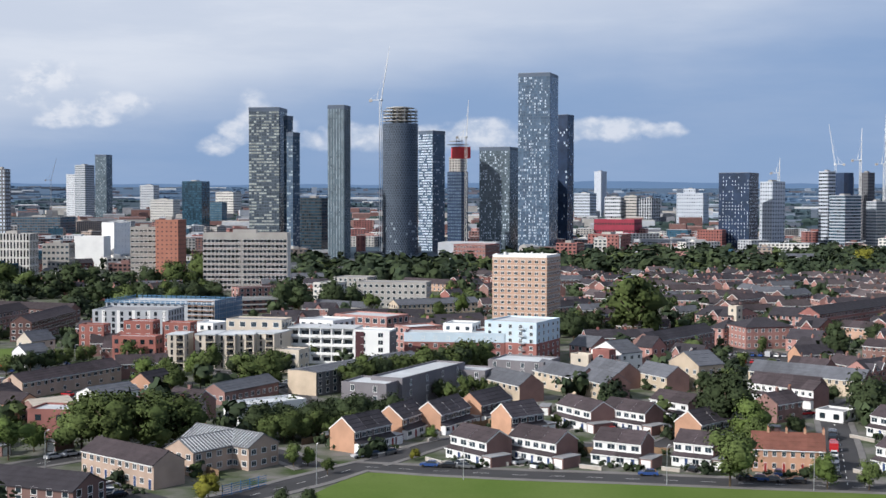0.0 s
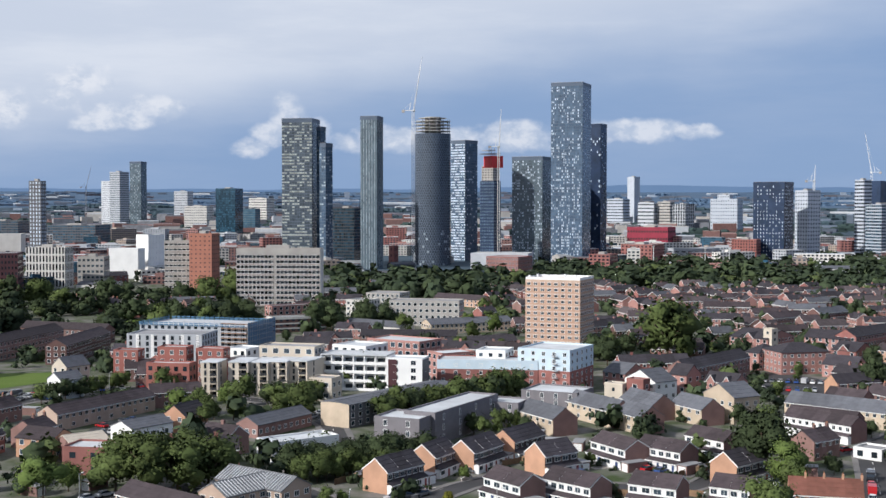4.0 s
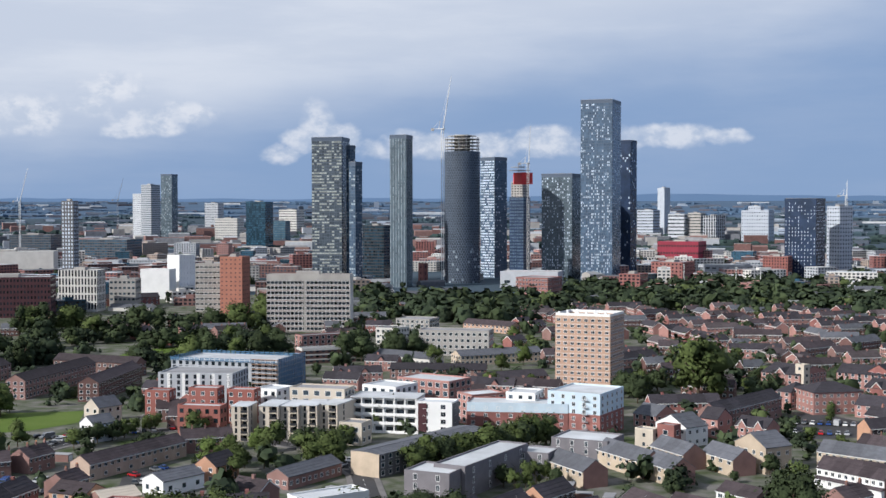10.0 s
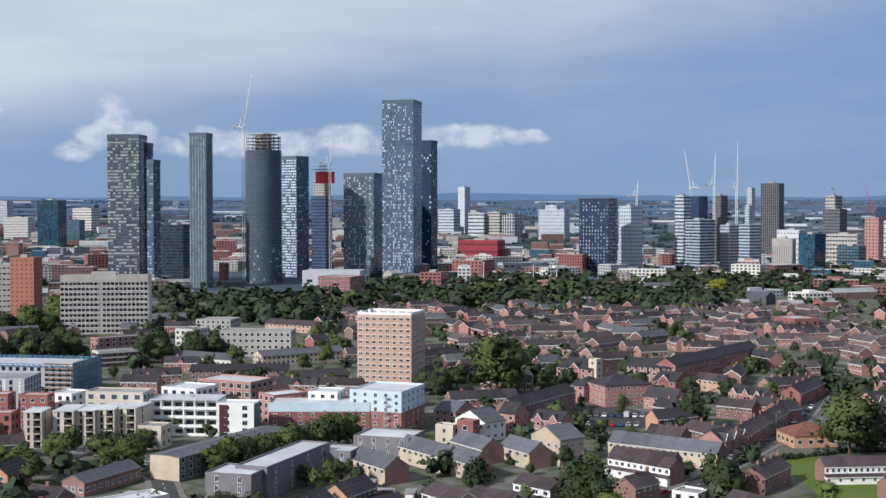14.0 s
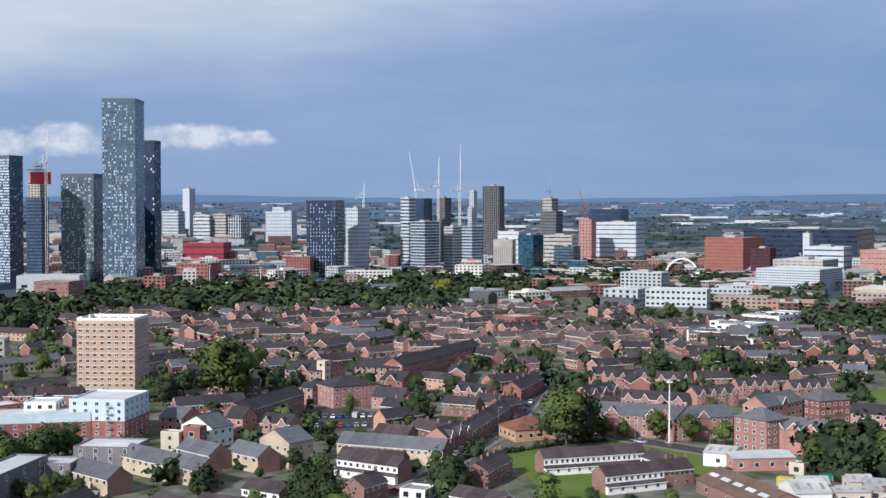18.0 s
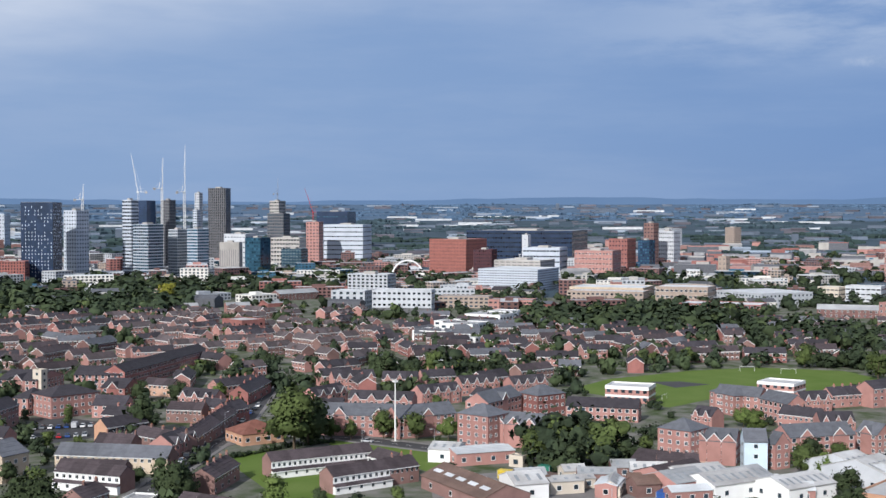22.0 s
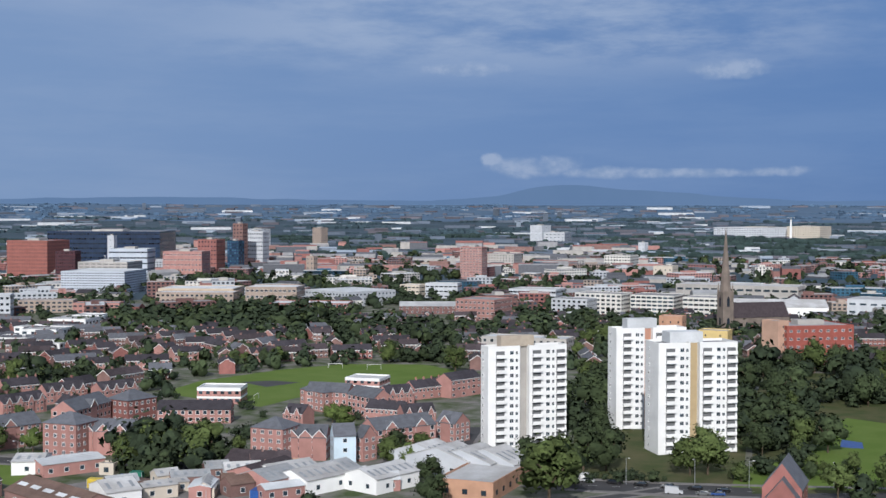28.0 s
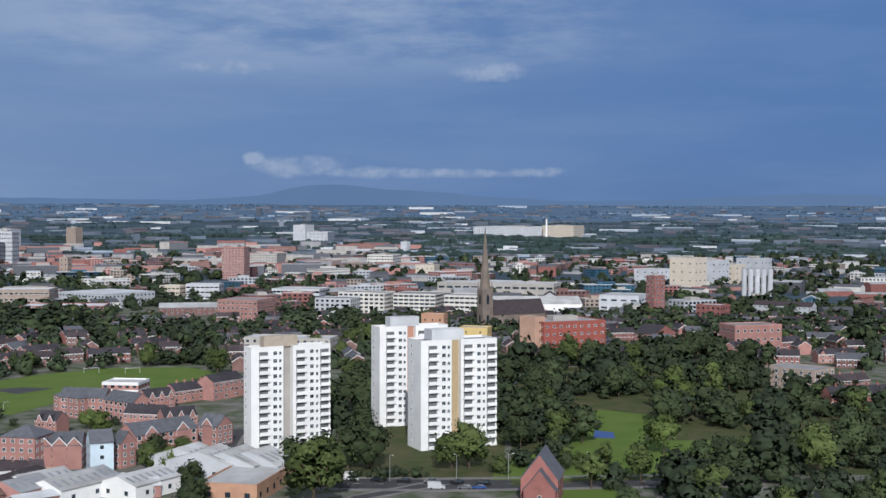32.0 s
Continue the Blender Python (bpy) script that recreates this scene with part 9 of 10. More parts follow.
# ---- larger buildings of the middle distance ----
e = block("school_block", "white block with rows of round-cornered windows", "office block", 544.1, 859.2, 48.3, 20.0, 18.3, -41.5, wall=WHITE_MUTED, floors=4, bay=4.0, win=(2.2, 1.7), glass_mat=GLASS_DARK, roof=FELT_PALE)
# shade under the block, painted as a dark panel on the wall
for face, width in ((0, 48.3), (3, 20.0)):
    panel_on(e, "undercroft", 48.3, 20.0, face, -width / 2, width / 2, -0.5, 4.4, GREY_DARK, "dark panel painting in the shaded ground floor", 0.12)
block("school_block", "pale grey block with white stair towers", "office block", 528.9, 916.4, 29.9, 20.5, 15.4, -50.4, wall=GREY_RENDER, floors=4, bay=5, win=(2.6, 2.0), roof=FELT_PALE)
block("school_block", "tan stone block with a flat roof", "school", 618.2, 877.2, 43.7, 20.0, 9.4, -46.1, wall=BRICK_SAND, floors=3, bay=4, win=(2.6, 1.4))
block("school_block", "tan brick block with white bands", "school", 640.1, 840.2, 37.1, 20.0, 7.8, -48.0, wall=BRICK_PINK, floors=2, bay=4, win=(2.6, 1.4))
block("warehouse", "pale-roofed red brick warehouse", "warehouse", 359.6, 766.8, 22.9, 18.3, 9.4, -79.9, wall=BRICK_RED, floors=2, bay=5, roof=SHEET_WHITE)
block("college", "yellow stone college with a green roof edge", "college", 731.3, 823.2, 67.1, 24.0, 12.8, -55.0, wall=BRICK_SAND, floors=3, bay=4, win=(2.2, 1.6), roof=FELT_PALE)
for i, a in enumerate(((441.3, 657.9, 22.9, 20.5, 6.2, -59.1), (479.9, 681.4, 24.0, 25.7, 7.3, -60.3), (529.3, 718.2, 27.6, 31.8, 8.9, -61.6), (440.5, 617.8, 12.8, 15.7, 5.3, -60.5), (550.9, 733.4, 17.6, 21.7, 8.8, -61.9), (490.4, 712.9, 15.3, 19.0, 6.1, -64.5))):
    block("flat_roofed_hall", "white flat-roofed low building", "hall", *a, wall=WHITE, floors=2, bay=5, win=(3, 1.6), roof=SHEET_WHITE, group="white flat-roofed halls")
for spec, words in (((763.7, 854.1, 66.8, 48.4, 14.1, -55.0), "yellow stone college"), ((797.2, 795.0, 45.7, 35.9, 15.9, -57.9), "orange and white school"), ((740.1, 696.9, 63.3, 32.2, 9.0, -56.2), "red brick school")):
    block("school_block", words + " with flat roofs", "school", *spec, wall=BRICK_BUFF if "yellow" in words else BRICK_SAND if "orange" in words else BRICK_RED, floors=3, bay=4, win=(2.6, 1.6), frame_mat=FRAME_WHITE, roof=FELT_PALE)
block("office_block", "grey-roofed glass office", "office block", 843.1, 746.5, 59.0, 55.7, 12.3, -98.2, wall=GREY_RENDER, floors=3, bay=4, roof=FELT_PALE)
block("office_block", "low white office with ribbon windows", "office block", 947.8, 758.3, 20.5, 17.6, 12.2, -76.4, wall=CREAM, floors=3, bay=4, win=(3, 1.2), roof=SHEET_WHITE)
block("office_block", "low white office with ribbon windows", "office block", 962.4, 732.7, 31.5, 20.5, 13.8, -65.2, wall=WHITE_MUTED, floors=3, bay=4, win=(3.4, 1.2), glass_mat=GLASS_DARK, roof=SHEET_WHITE)
block("office_block", "white office with dark ribbon windows", "office block", 965.2, 626.4, 44.1, 35.2, 12.5, -72.6, wall=WHITE_MUTED, floors=3, bay=4, win=(3.4, 1.6), glass_mat=GLASS_DARK, roof=SHEET_WHITE)
block("apartment_block", "red brick flats with white windows", "flats", 785.8, 558.0, 32.6, 32.9, 15.6, -79.8, wall=BRICK_PINK, floors=4, bay=3.4, frame_mat=FRAME_WHITE, roof=FELT)
block("apartment_block", "white flats with dark windows", "flats", 859.2, 522.0, 29.9, 23.5, 13.4, -79.0, wall=WHITE_MUTED, floors=4, bay=4, win=(2.0, 1.6), glass_mat=GLASS_DARK)
block("apartment_block", "white flats with peaked canopies", "flats", 892.9, 514.5, 39.8, 26.7, 16.5, -80.6, wall=CONCRETE_PALE, floors=5, bay=4.2, win=(2.8, 1.6), glass_mat=GLASS)
block("apartment_block", "long white flats with open balconies", "flats", 916.4, 477.8, 35.5, 35.3, 15.5, -77.9, wall=CONCRETE_PALE, floors=5, bay=4.2, win=(3.6, 1.6), glass_mat=GLASS)
block("apartment_block", "long white flats with open balconies", "flats", 926.5, 439.7, 30.6, 28.1, 14.6, -79.9, wall=CONCRETE_PALE, floors=4, bay=4.2, win=(3.6, 1.6), glass_mat=GLASS)
bar("sports_hall", "large hall under a white curved roof", "hall", 941.5, 423.1, 977.3, 358.4, 40, 7, 5.0, wall=WHITE, roof=SHEET_WHITE, floors=1, bay=9)
block("warehouse", "long pale warehouse", "warehouse", 1122.2, 498.4, 114.7, 40.0, 14.0, -78.3, wall=CONCRETE, floors=2, bay=8, win=(6, 2), roof=SHEET_WHITE)
block("warehouse", "white and brick warehouse", "warehouse", 1023.1, 337.1, 34.1, 36.4, 12.7, -87.1, wall=WHITE_MUTED, floors=2, bay=8, win=(5, 1.5), roof=SHEET_WHITE)
for a, w2 in (((1340.8, 410.9, 28.5, 32.1, 20.9, -107.8), WHITE_MUTED), ((1299.5, 360.2, 29.2, 25.9, 35.3, -104.5), CREAM), ((1392.0, 359.6, 30.3, 25.0, 30.0, -105.5), WHITE_MUTED), ((1421.3, 345.2, 23.4, 22.8, 24.1, -106.3), CREAM), ((1473.0, 330.9, 31.5, 26.0, 29.9, -107.4), WHITE_MUTED)):
    block("brewery_block", "white industrial brewery block", "factory", *a, wall=w2, floors=4, bay=8, win=(2.0, 1.2), roof=SHEET_WHITE, group="brewery blocks")
for i in range(5):
    x, y = polar(math.degrees(math.atan2(*Vector((1412.8, 327.1)).to_tuple())) + 0.28 * i, 1290)
    e = thing("silo", "white cylindrical silo", "silo", x, y, 0, group="brewery silos")
    b = Build(WHITE_MUTED)
    b.cyl(0, 0, 0, 27, 2.6, 2.6, 14)
    part("shell", b, e)
    b = Build(STEEL)
    b.cyl(0, 0, 27, 28.5, 2.6, 0.6, 14)
    part("cap", b, e)
block("hospital", "long white hospital block", "hospital", 2924.1, 1252.4, 187.8, 197.8, 21.7, -80.0, wall=WHITE_MUTED, floors=5, bay=6, win=(4, 1.4), roof=SHEET_WHITE)
mast("chimney_stack", "tall white hospital chimney", 2734.9, 1103.3, 55, 3.0, WHITE, "chimney")
block("hospital", "pale hospital wing", "hospital", 2860.2, 1109.6, 78.9, 74.9, 29.6, -89.1, wall=CREAM, floors=6, bay=6, win=(3, 1.4))
block("office_tower", "pink and white tower block", "tower block", 1269.2, 920.5, 28.3, 22.4, 39.4, -72.3, wall=BRICK_PINK, floors=12, bay=4, win=(2.4, 1.3), frame_mat=FRAME_WHITE)
block("office_block", "grey office block with a columned front", "office block", 1517.4, 1044.7, 39.4, 46.9, 22.7, -70.7, wall=CONCRETE, floors=6, bay=4)
block("office_block", "grey block with white columns", "office block", 1604.4, 899.6, 38.0, 47.2, 21.2, -76.0, wall=CONCRETE_PALE, floors=5, bay=4, win=(2.2, 2.0), glass_mat=GLASS_DARK)
block("office_block", "white sculptural university building", "office block", 2418.8, 1569.8, 30.9, 40.8, 38.1, -87.0, wall=WHITE_MUTED, floors=5, bay=8, win=(1, 1))
block("office_block", "long white university building", "office block", 2454.1, 1560.0, 71.4, 88.4, 21.5, -68.0, wall=WHITE_MUTED, floors=3, bay=8, win=(4, 1.2))
block("tower_block", "tan tower block", "tower block", 1933.4, 1802.3, 23.7, 21.2, 41.7, -87.0, wall=BRICK_SAND, floors=12, bay=4)
block("office_block", "black and white striped block", "office block", 1751.5, 1799.4, 38.7, 29.6, 44.3, -84.3, wall=WHITE_MUTED, floors=10, bay=4, win=(1.6, 3), glass_mat=GLASS_DARK)
block("office_block", "small white cube building", "office block", 2167.2, 1169.7, 14.0, 13.2, 21.9, -91.6, wall=WHITE_MUTED, floors=3, bay=5, win=(1, 1))
block("church_tower", "pale stone church tower", "church tower", 1211.5, 1142.8, 11.6, 10.0, 24.4, -76.7, wall=BRICK_SAND, floors=4, bay=5, win=(1.2, 2))
block("mosque", "white domed hall", "hall", 1452.5, 749.4, 24.9, 28.1, 14.6, -77.8, wall=CREAM, floors=2, bay=5)
mast("flood_mast", "tall white floodlight mast by the main road", 233.0, 370.6, 21.5, 0.35)
for a in ((294.8, 1230.7), (316.2, 1220.9), (257.0, 1297.6), (1057.8, 1375.4), (1004.3, 1127.6)):
    mast("lamp_mast", "tall pale lighting mast among trees", *a, 24, 0.5)
# arch bridge
x, y = 836.8, 1315.0
e = thing("arch_bridge", "white steel arch of a bridge", "bridge", x, y, 0, -25)
b = Build(WHITE_PAINT)
for i in range(16):
    a0, a1 = math.pi * i / 16, math.pi * (i + 1) / 16
    b.beam((20 * math.cos(a0), 0, 22 * math.sin(a0)), (20 * math.cos(a1), 0, 22 * math.sin(a1)), 0.9)
part("arch", b, e)
b = Build(CONCRETE)
b.box(-24, -5, 3.5, 24, 5, 4.5, 0, True)
part("deck", b, e)

# ---- generic city blocks between 950 m and 2200 m ----
# palette shifted darker to stand for cloud shadow on these blocks
CITY_WALLS = [(BRICK_RED, "red brick"), (BRICK_DARK, "dark brick"), (BRICK_RED, "red brick"), (BRICK_PINK, "pink brick"), (CONCRETE_PALE, "pale concrete"), (CONCRETE, "grey concrete"), (BRICK_SAND, "sandy brick"), (GREY_RENDER, "grey clad"), (BRICK_DARK, "dark brick"), (GLASS_BLUE, "blue glass")]


CITY_FILL = Build(BRICK_RED, BRICK_PINK, CONCRETE_PALE, CONCRETE, BRICK_SAND, GREY_RENDER, BRICK_DARK, GLASS_BLUE, FELT, FELT_PALE, SHEET_WHITE, SLATE, GLASS, GLASS_DARK)


def city(az0, az1, d0, d1, n, hmax, seed, roofs=(FELT, FELT_PALE, SHEET_WHITE, SLATE), walls=range(10)):
    """City buildings in a sector: the nearer ones things of their own, the farther ones joined."""
    rnd = random.Random(seed)
    done = 0
    for _ in range(n * 6):
        if done >= n:
            break
        az_, dist = rnd.uniform(az0, az1), math.sqrt(rnd.uniform(d0 * d0, d1 * d1))
        x, y = polar(az_, dist)
        if taken(x, y, 14):
            continue
        w, d = rnd.uniform(16, 55), rnd.uniform(12, 26)
        h = 3.2 * rnd.randint(2, max(2, int(hmax * rnd.random() ** 2)) + 1)
        wall, words = CITY_WALLS[rnd.choice(list(walls))]
        rot = -az_ + rnd.choice((0, 15, -20, 90, 40))
        rf = rnd.choice(roofs)
        if dist > 1250:
            m = pose(x, y, ground_z(x, y), 0, 0, rot)
            b = Build(wall, rf, rnd.choice((GLASS, GLASS_DARK)))
            b.box(-w / 2, -d / 2, -1, w / 2, d / 2, h)
            b.box(-w / 2 + 0.4, -d / 2 + 0.4, h, w / 2 - 0.4, d / 2 - 0.4, h + 0.3, 1)
            if rnd.random() < 0.6:
                b.box(-w * 0.2, -d * 0.2, h, w * 0.15, d * 0.2, h + 2.5, 0)
            for width, mm in sides(w, d):
                window_field(b, mm, width, int(h / 3.2), max(1, int(width / 4)), 0, 3.2, 2.4, 1.7, 0.9, 2, None, None, 0.06)
            base = len(CITY_FILL.v)
            CITY_FILL.v += [tuple(m @ Vector(p)) for p in b.v]
            CITY_FILL.f += [tuple(i + base for i in f) for f in b.f]
            CITY_FILL.s += [CITY_FILL.mats.index(b.mats[q]) for q in b.s]
        elif h < 9 and rnd.random() < 0.5:
            pitched("building", f"{words} building under a pitched roof", "building", x, y, w, d * 0.6, h, rot, wall=wall, roof=rnd.choice((SLATE, TILE_DARK, TILE_BROWN, SHEET_GREY)), floors=max(1, int(h / 3.2)), bay=4, group="city buildings")
        else:
            block("building", f"{words} flat-roofed city building", "building", x, y, w, d, h, rot, wall=wall, floors=int(h / 3.2), bay=4, win=(2.4, 1.7), glass_mat=rnd.choice((GLASS, GLASS_DARK)), roof=rf, group="city buildings")
        TAKEN.append((x, y, 14))
        done += 1


city(-24, -3, 1000, 2200, 260, 9, 101)
city(-3, 12, 1640, 2200, 150, 9, 102)
city(8, 36, 1150, 2200, 300, 7, 103)
city(33, 60, 1000, 2200, 130, 5, 104)
city(58, 86, 950, 2200, 90, 4, 105)
tagged(new("city_blocks", CITY_FILL.mesh("city_blocks")), "city blocks of brick, concrete and glass further off", "buildings", kind="stuff")


# ---- far city and far woods, too many to count ----
def far_boxes(name, label, seed, n, az0, az1, d0, d1, materials, hmin, hmax, wmin, wmax):
    rnd = random.Random(seed)
    b = Build(*materials)
    for _ in range(n):
        a, dist = rnd.uniform(az0, az1), math.sqrt(rnd.uniform(d0 * d0, d1 * d1))
        x, y = polar(a, dist)
        if dist < 2200 and taken(x, y, 8):
            continue
        z, w, d, h = ground_z(x, y), rnd.uniform(wmin, wmax), rnd.uniform(8, 18), rnd.uniform(hmin, hmax) * (0.5 + rnd.random() ** 3)
        r = radians(-a + rnd.uniform(-40, 40))
        c, s = math.cos(r), math.sin(r)
        k = rnd.randrange(len(materials))
        f = lambda px, py, pz: (x + c * px - s * py, y + s * px + c * py, z + pz)
        lo = [(-w / 2, -d / 2), (w / 2, -d / 2), (w / 2, d / 2), (-w / 2, d / 2)]
        for i in range(4):
            p, q = lo[i], lo[(i + 1) % 4]
            b.quad([f(*p, -2), f(*q, -2), f(*q, h), f(*p, h)], k)
        t = 0 if rnd.random() < 0.35 else len(materials) - 1
        top = h + d * 0.18
        b.quad([f(-w / 2, -d / 2, h), f(w / 2, -d / 2, h), f(w / 2, 0, top), f(-w / 2, 0, top)], t)
        b.quad([f(w / 2, d / 2, h), f(-w / 2, d / 2, h), f(-w / 2, 0, top), f(w / 2, 0, top)], t)
        b.quad([f(w / 2, -d / 2, h), f(w / 2, d / 2, h), f(w / 2, 0, top)], k)
        b.quad([f(-w / 2, d / 2, h), f(-w / 2, -d / 2, h), f(-w / 2, 0, top)], k)
    return tagged(new(name, b.mesh(name)), label, "buildings", kind="stuff")


far_boxes("far_town", "far roofs and sheds of the city", 201, 900, -26, 88, 1000, 2300, (SHEET_GREY, BRICK_PINK, BRICK_RED, CONCRETE_PALE, CONCRETE, SLATE), 4, 9, 12, 36)
# aerial haze is put into these base colours, bluer with distance
FAR_PALE = mat("far_pale_roof_hazed", (0.28, 0.33, 0.40), 0.6, 0.25, 0.02, 0.3, island=0.3)
FAR_GREY = mat("far_grey_roof_hazed", (0.105, 0.130, 0.170), 0.8, 0.3, 0.02, 0.3, island=0.35)
FAR_BROWN = mat("far_brown_wall_hazed", (0.118, 0.112, 0.134), 0.85, 0.3, 0.02, 0.3, island=0.35)
FAR_LEAF = [foliage("foliage_far_hazed", (0.028, 0.046, 0.044), (0.038, 0.058, 0.054)), foliage("foliage_farther_hazed", (0.038, 0.060, 0.074), (0.050, 0.076, 0.090)), foliage("foliage_farthest_hazed", (0.062, 0.102, 0.160), (0.074, 0.118, 0.180))]
wrnd = random.Random(9)


def far_spot(d0, d1, a0=-28, a1=90):
    """A place in the far plain, thicker towards its far edge, with the way along the skyline."""
    a, dist = wrnd.uniform(a0, a1), d0 + (d1 - d0) * wrnd.random()
    x, y = polar(a, dist)
    r = radians(-a + wrnd.uniform(-14, 14))
    return x, y, math.cos(r), math.sin(r)


def tree_belts(name, label, n, d0, d1, leaf, hmin, hmax):
    """Belts of trees across the plain, each a run of uneven rounded crowns."""
    b = Build(leaf)
    for _ in range(n):
        x, y, ux, uy = far_spot(d0, d1)
        z, s, length = ground_z(x, y), 0.0, wrnd.uniform(30, 230)
        tall = wrnd.uniform(hmin, hmax)
        while s < length:
            r = wrnd.uniform(7, 14)
            s += r * 1.35
            fade = min(1.0, 0.45 + 1.6 * min(s, max(length - s, 0)) / length)
            h, o = tall * fade * wrnd.uniform(0.6, 1.15), wrnd.uniform(-9, 9)
            cx, cy = x + ux * (s - length / 2) - uy * o, y + uy * (s - length / 2) + ux * o
            k = len(b.v)
            for zz, rr in ((-2, 0.9), (h * 0.6, 1.0), (h * 0.95, 0.5)):
                for q in range(4):
                    an = 1.5708 * q + s
                    b.v.append((cx + r * rr * math.cos(an), cy + r * rr * math.sin(an), z + zz))
            for lv in (0, 4):
                for q in range(4):
                    p = (q + 1) % 4
                    b.f.append((k + lv + q, k + lv + p, k + lv + 4 + p, k + lv + 4 + q))
            b.f.append((k + 8, k + 9, k + 10, k + 11))
            b.s += [0] * 9
    return tagged(new(name, b.mesh(name)), label, "woodland", kind="stuff")


def far_streets(name, label, n, d0, d1, materials, wmin, wmax, hmin, hmax, a0=-28, a1=90):
    """Low buildings across the far plain: walls and a shallow pitched or flat roof."""
    b = Build(*materials)
    for _ in range(n):
        x, y, ux, uy = far_spot(d0, d1, a0, a1)
        z, w, d, h = ground_z(x, y), wrnd.uniform(wmin, wmax), wrnd.uniform(9, 22), wrnd.uniform(hmin, hmax)
        k, t = wrnd.randrange(len(materials)), wrnd.randrange(len(materials))
        top = h + (d * 0.12 if wrnd.random() < 0.6 else 0.3)
        f = lambda px, py, pz: (x + ux * px - uy * py, y + uy * px + ux * py, z + pz)
        b.quad([f(-w / 2, -d / 2, -3), f(w / 2, -d / 2, -3), f(w / 2, -d / 2, h), f(-w / 2, -d / 2, h)], k)
        for sx in (-1, 1):
            b.quad([f(sx * w / 2, -d / 2 * sx, -3), f(sx * w / 2, d / 2 * sx, -3), f(sx * w / 2, d / 2 * sx, h), f(sx * w / 2, 0, top), f(sx * w / 2, -d / 2 * sx, h)], k)
        b.quad([f(-w / 2, -d / 2, h), f(w / 2, -d / 2, h), f(w / 2, 0, top), f(-w / 2, 0, top)], t)
        b.quad([f(w / 2, d / 2, h), f(-w / 2, d / 2, h), f(-w / 2, 0, top), f(w / 2, 0, top)], t)
    return tagged(new(name, b.mesh(name)), label, "buildings", kind="stuff")


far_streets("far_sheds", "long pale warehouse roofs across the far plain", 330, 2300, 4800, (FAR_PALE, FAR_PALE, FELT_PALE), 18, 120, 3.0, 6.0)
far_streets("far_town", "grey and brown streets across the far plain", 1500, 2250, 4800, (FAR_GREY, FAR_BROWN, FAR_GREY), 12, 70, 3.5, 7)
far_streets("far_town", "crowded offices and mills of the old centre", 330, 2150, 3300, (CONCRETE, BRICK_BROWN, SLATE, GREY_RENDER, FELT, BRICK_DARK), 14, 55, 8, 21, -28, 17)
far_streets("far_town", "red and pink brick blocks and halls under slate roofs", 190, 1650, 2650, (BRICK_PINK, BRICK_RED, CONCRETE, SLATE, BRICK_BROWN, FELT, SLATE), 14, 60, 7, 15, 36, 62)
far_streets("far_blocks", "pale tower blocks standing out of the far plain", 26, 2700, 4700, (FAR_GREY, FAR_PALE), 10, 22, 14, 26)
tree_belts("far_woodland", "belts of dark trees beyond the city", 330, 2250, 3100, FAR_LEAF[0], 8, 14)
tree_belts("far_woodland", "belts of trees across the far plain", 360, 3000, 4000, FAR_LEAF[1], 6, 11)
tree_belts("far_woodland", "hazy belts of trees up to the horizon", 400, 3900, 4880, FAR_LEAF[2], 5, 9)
woods("far_woodland", "trees between the roofs of the city", [(*polar(wrnd.uniform(-26, 32), math.sqrt(wrnd.uniform(950 ** 2, 2300 ** 2))), 40, 9, 11) for _ in range(80)], 31, 2)
woods("far_woodland", "trees standing thick between the halls and flats", [(*polar(wrnd.uniform(30, 88), math.sqrt(wrnd.uniform(900 ** 2, 1450 ** 2))), 38, 9, 12) for _ in range(62)], 33, 1, wide=1.5)
woods("far_woodland", "dark tree clumps between the further roofs", [(*polar(wrnd.uniform(28, 90), math.sqrt(wrnd.uniform(1400 ** 2, 2350 ** 2))), 60, 15, 13) for _ in range(115)], 34, 2)
woods("far_woodland", "trees in front of the white halls and flats", [(*polar(wrnd.uniform(51, 83), wrnd.uniform(830, 930)), 26, 8, 12) for _ in range(24)], 35, 1, wide=1.45)

# ---- gardens, drives, fences, sheds ----
DRIVE = mat("drive_paving", (0.42, 0.385, 0.35), 0.9, 0.3, 0.4, 3.0, 0.2, per_object=0.25)
FENCE = mat("fence_board", (0.20, 0.13, 0.08), 0.9, 0.3, 0.6, 5.0, 0.3, per_object=0.3)
garden_rnd = random.Random(15)
HEDGE_SPOTS = []


def garage(x, y, rot):
    """A flat-roofed garage with an up-and-over door."""
    e = thing("garage", "flat-roofed garage with a white door", "garage", x, y, 0, rot, "house garages")
    b = Build(BRICK_BROWN)
    b.box(-1.4, -3, -0.2, 1.4, 3, 2.3)
    part("wall", b, e)
    b = Build(FELT)
    b.box(-1.55, -3.2, 2.3, 1.55, 3.1, 2.48, bottom=True)
    part("roof", b, e)
    b = Build(WHITE_PAINT)
    for k in range(4):
        b.box(-1.1, -3.06, 0.05 + 0.5 * k, 1.1, -3.0, 0.52 + 0.5 * k, bottom=True)
    part("door", b, e, "white panelled up-and-over door")


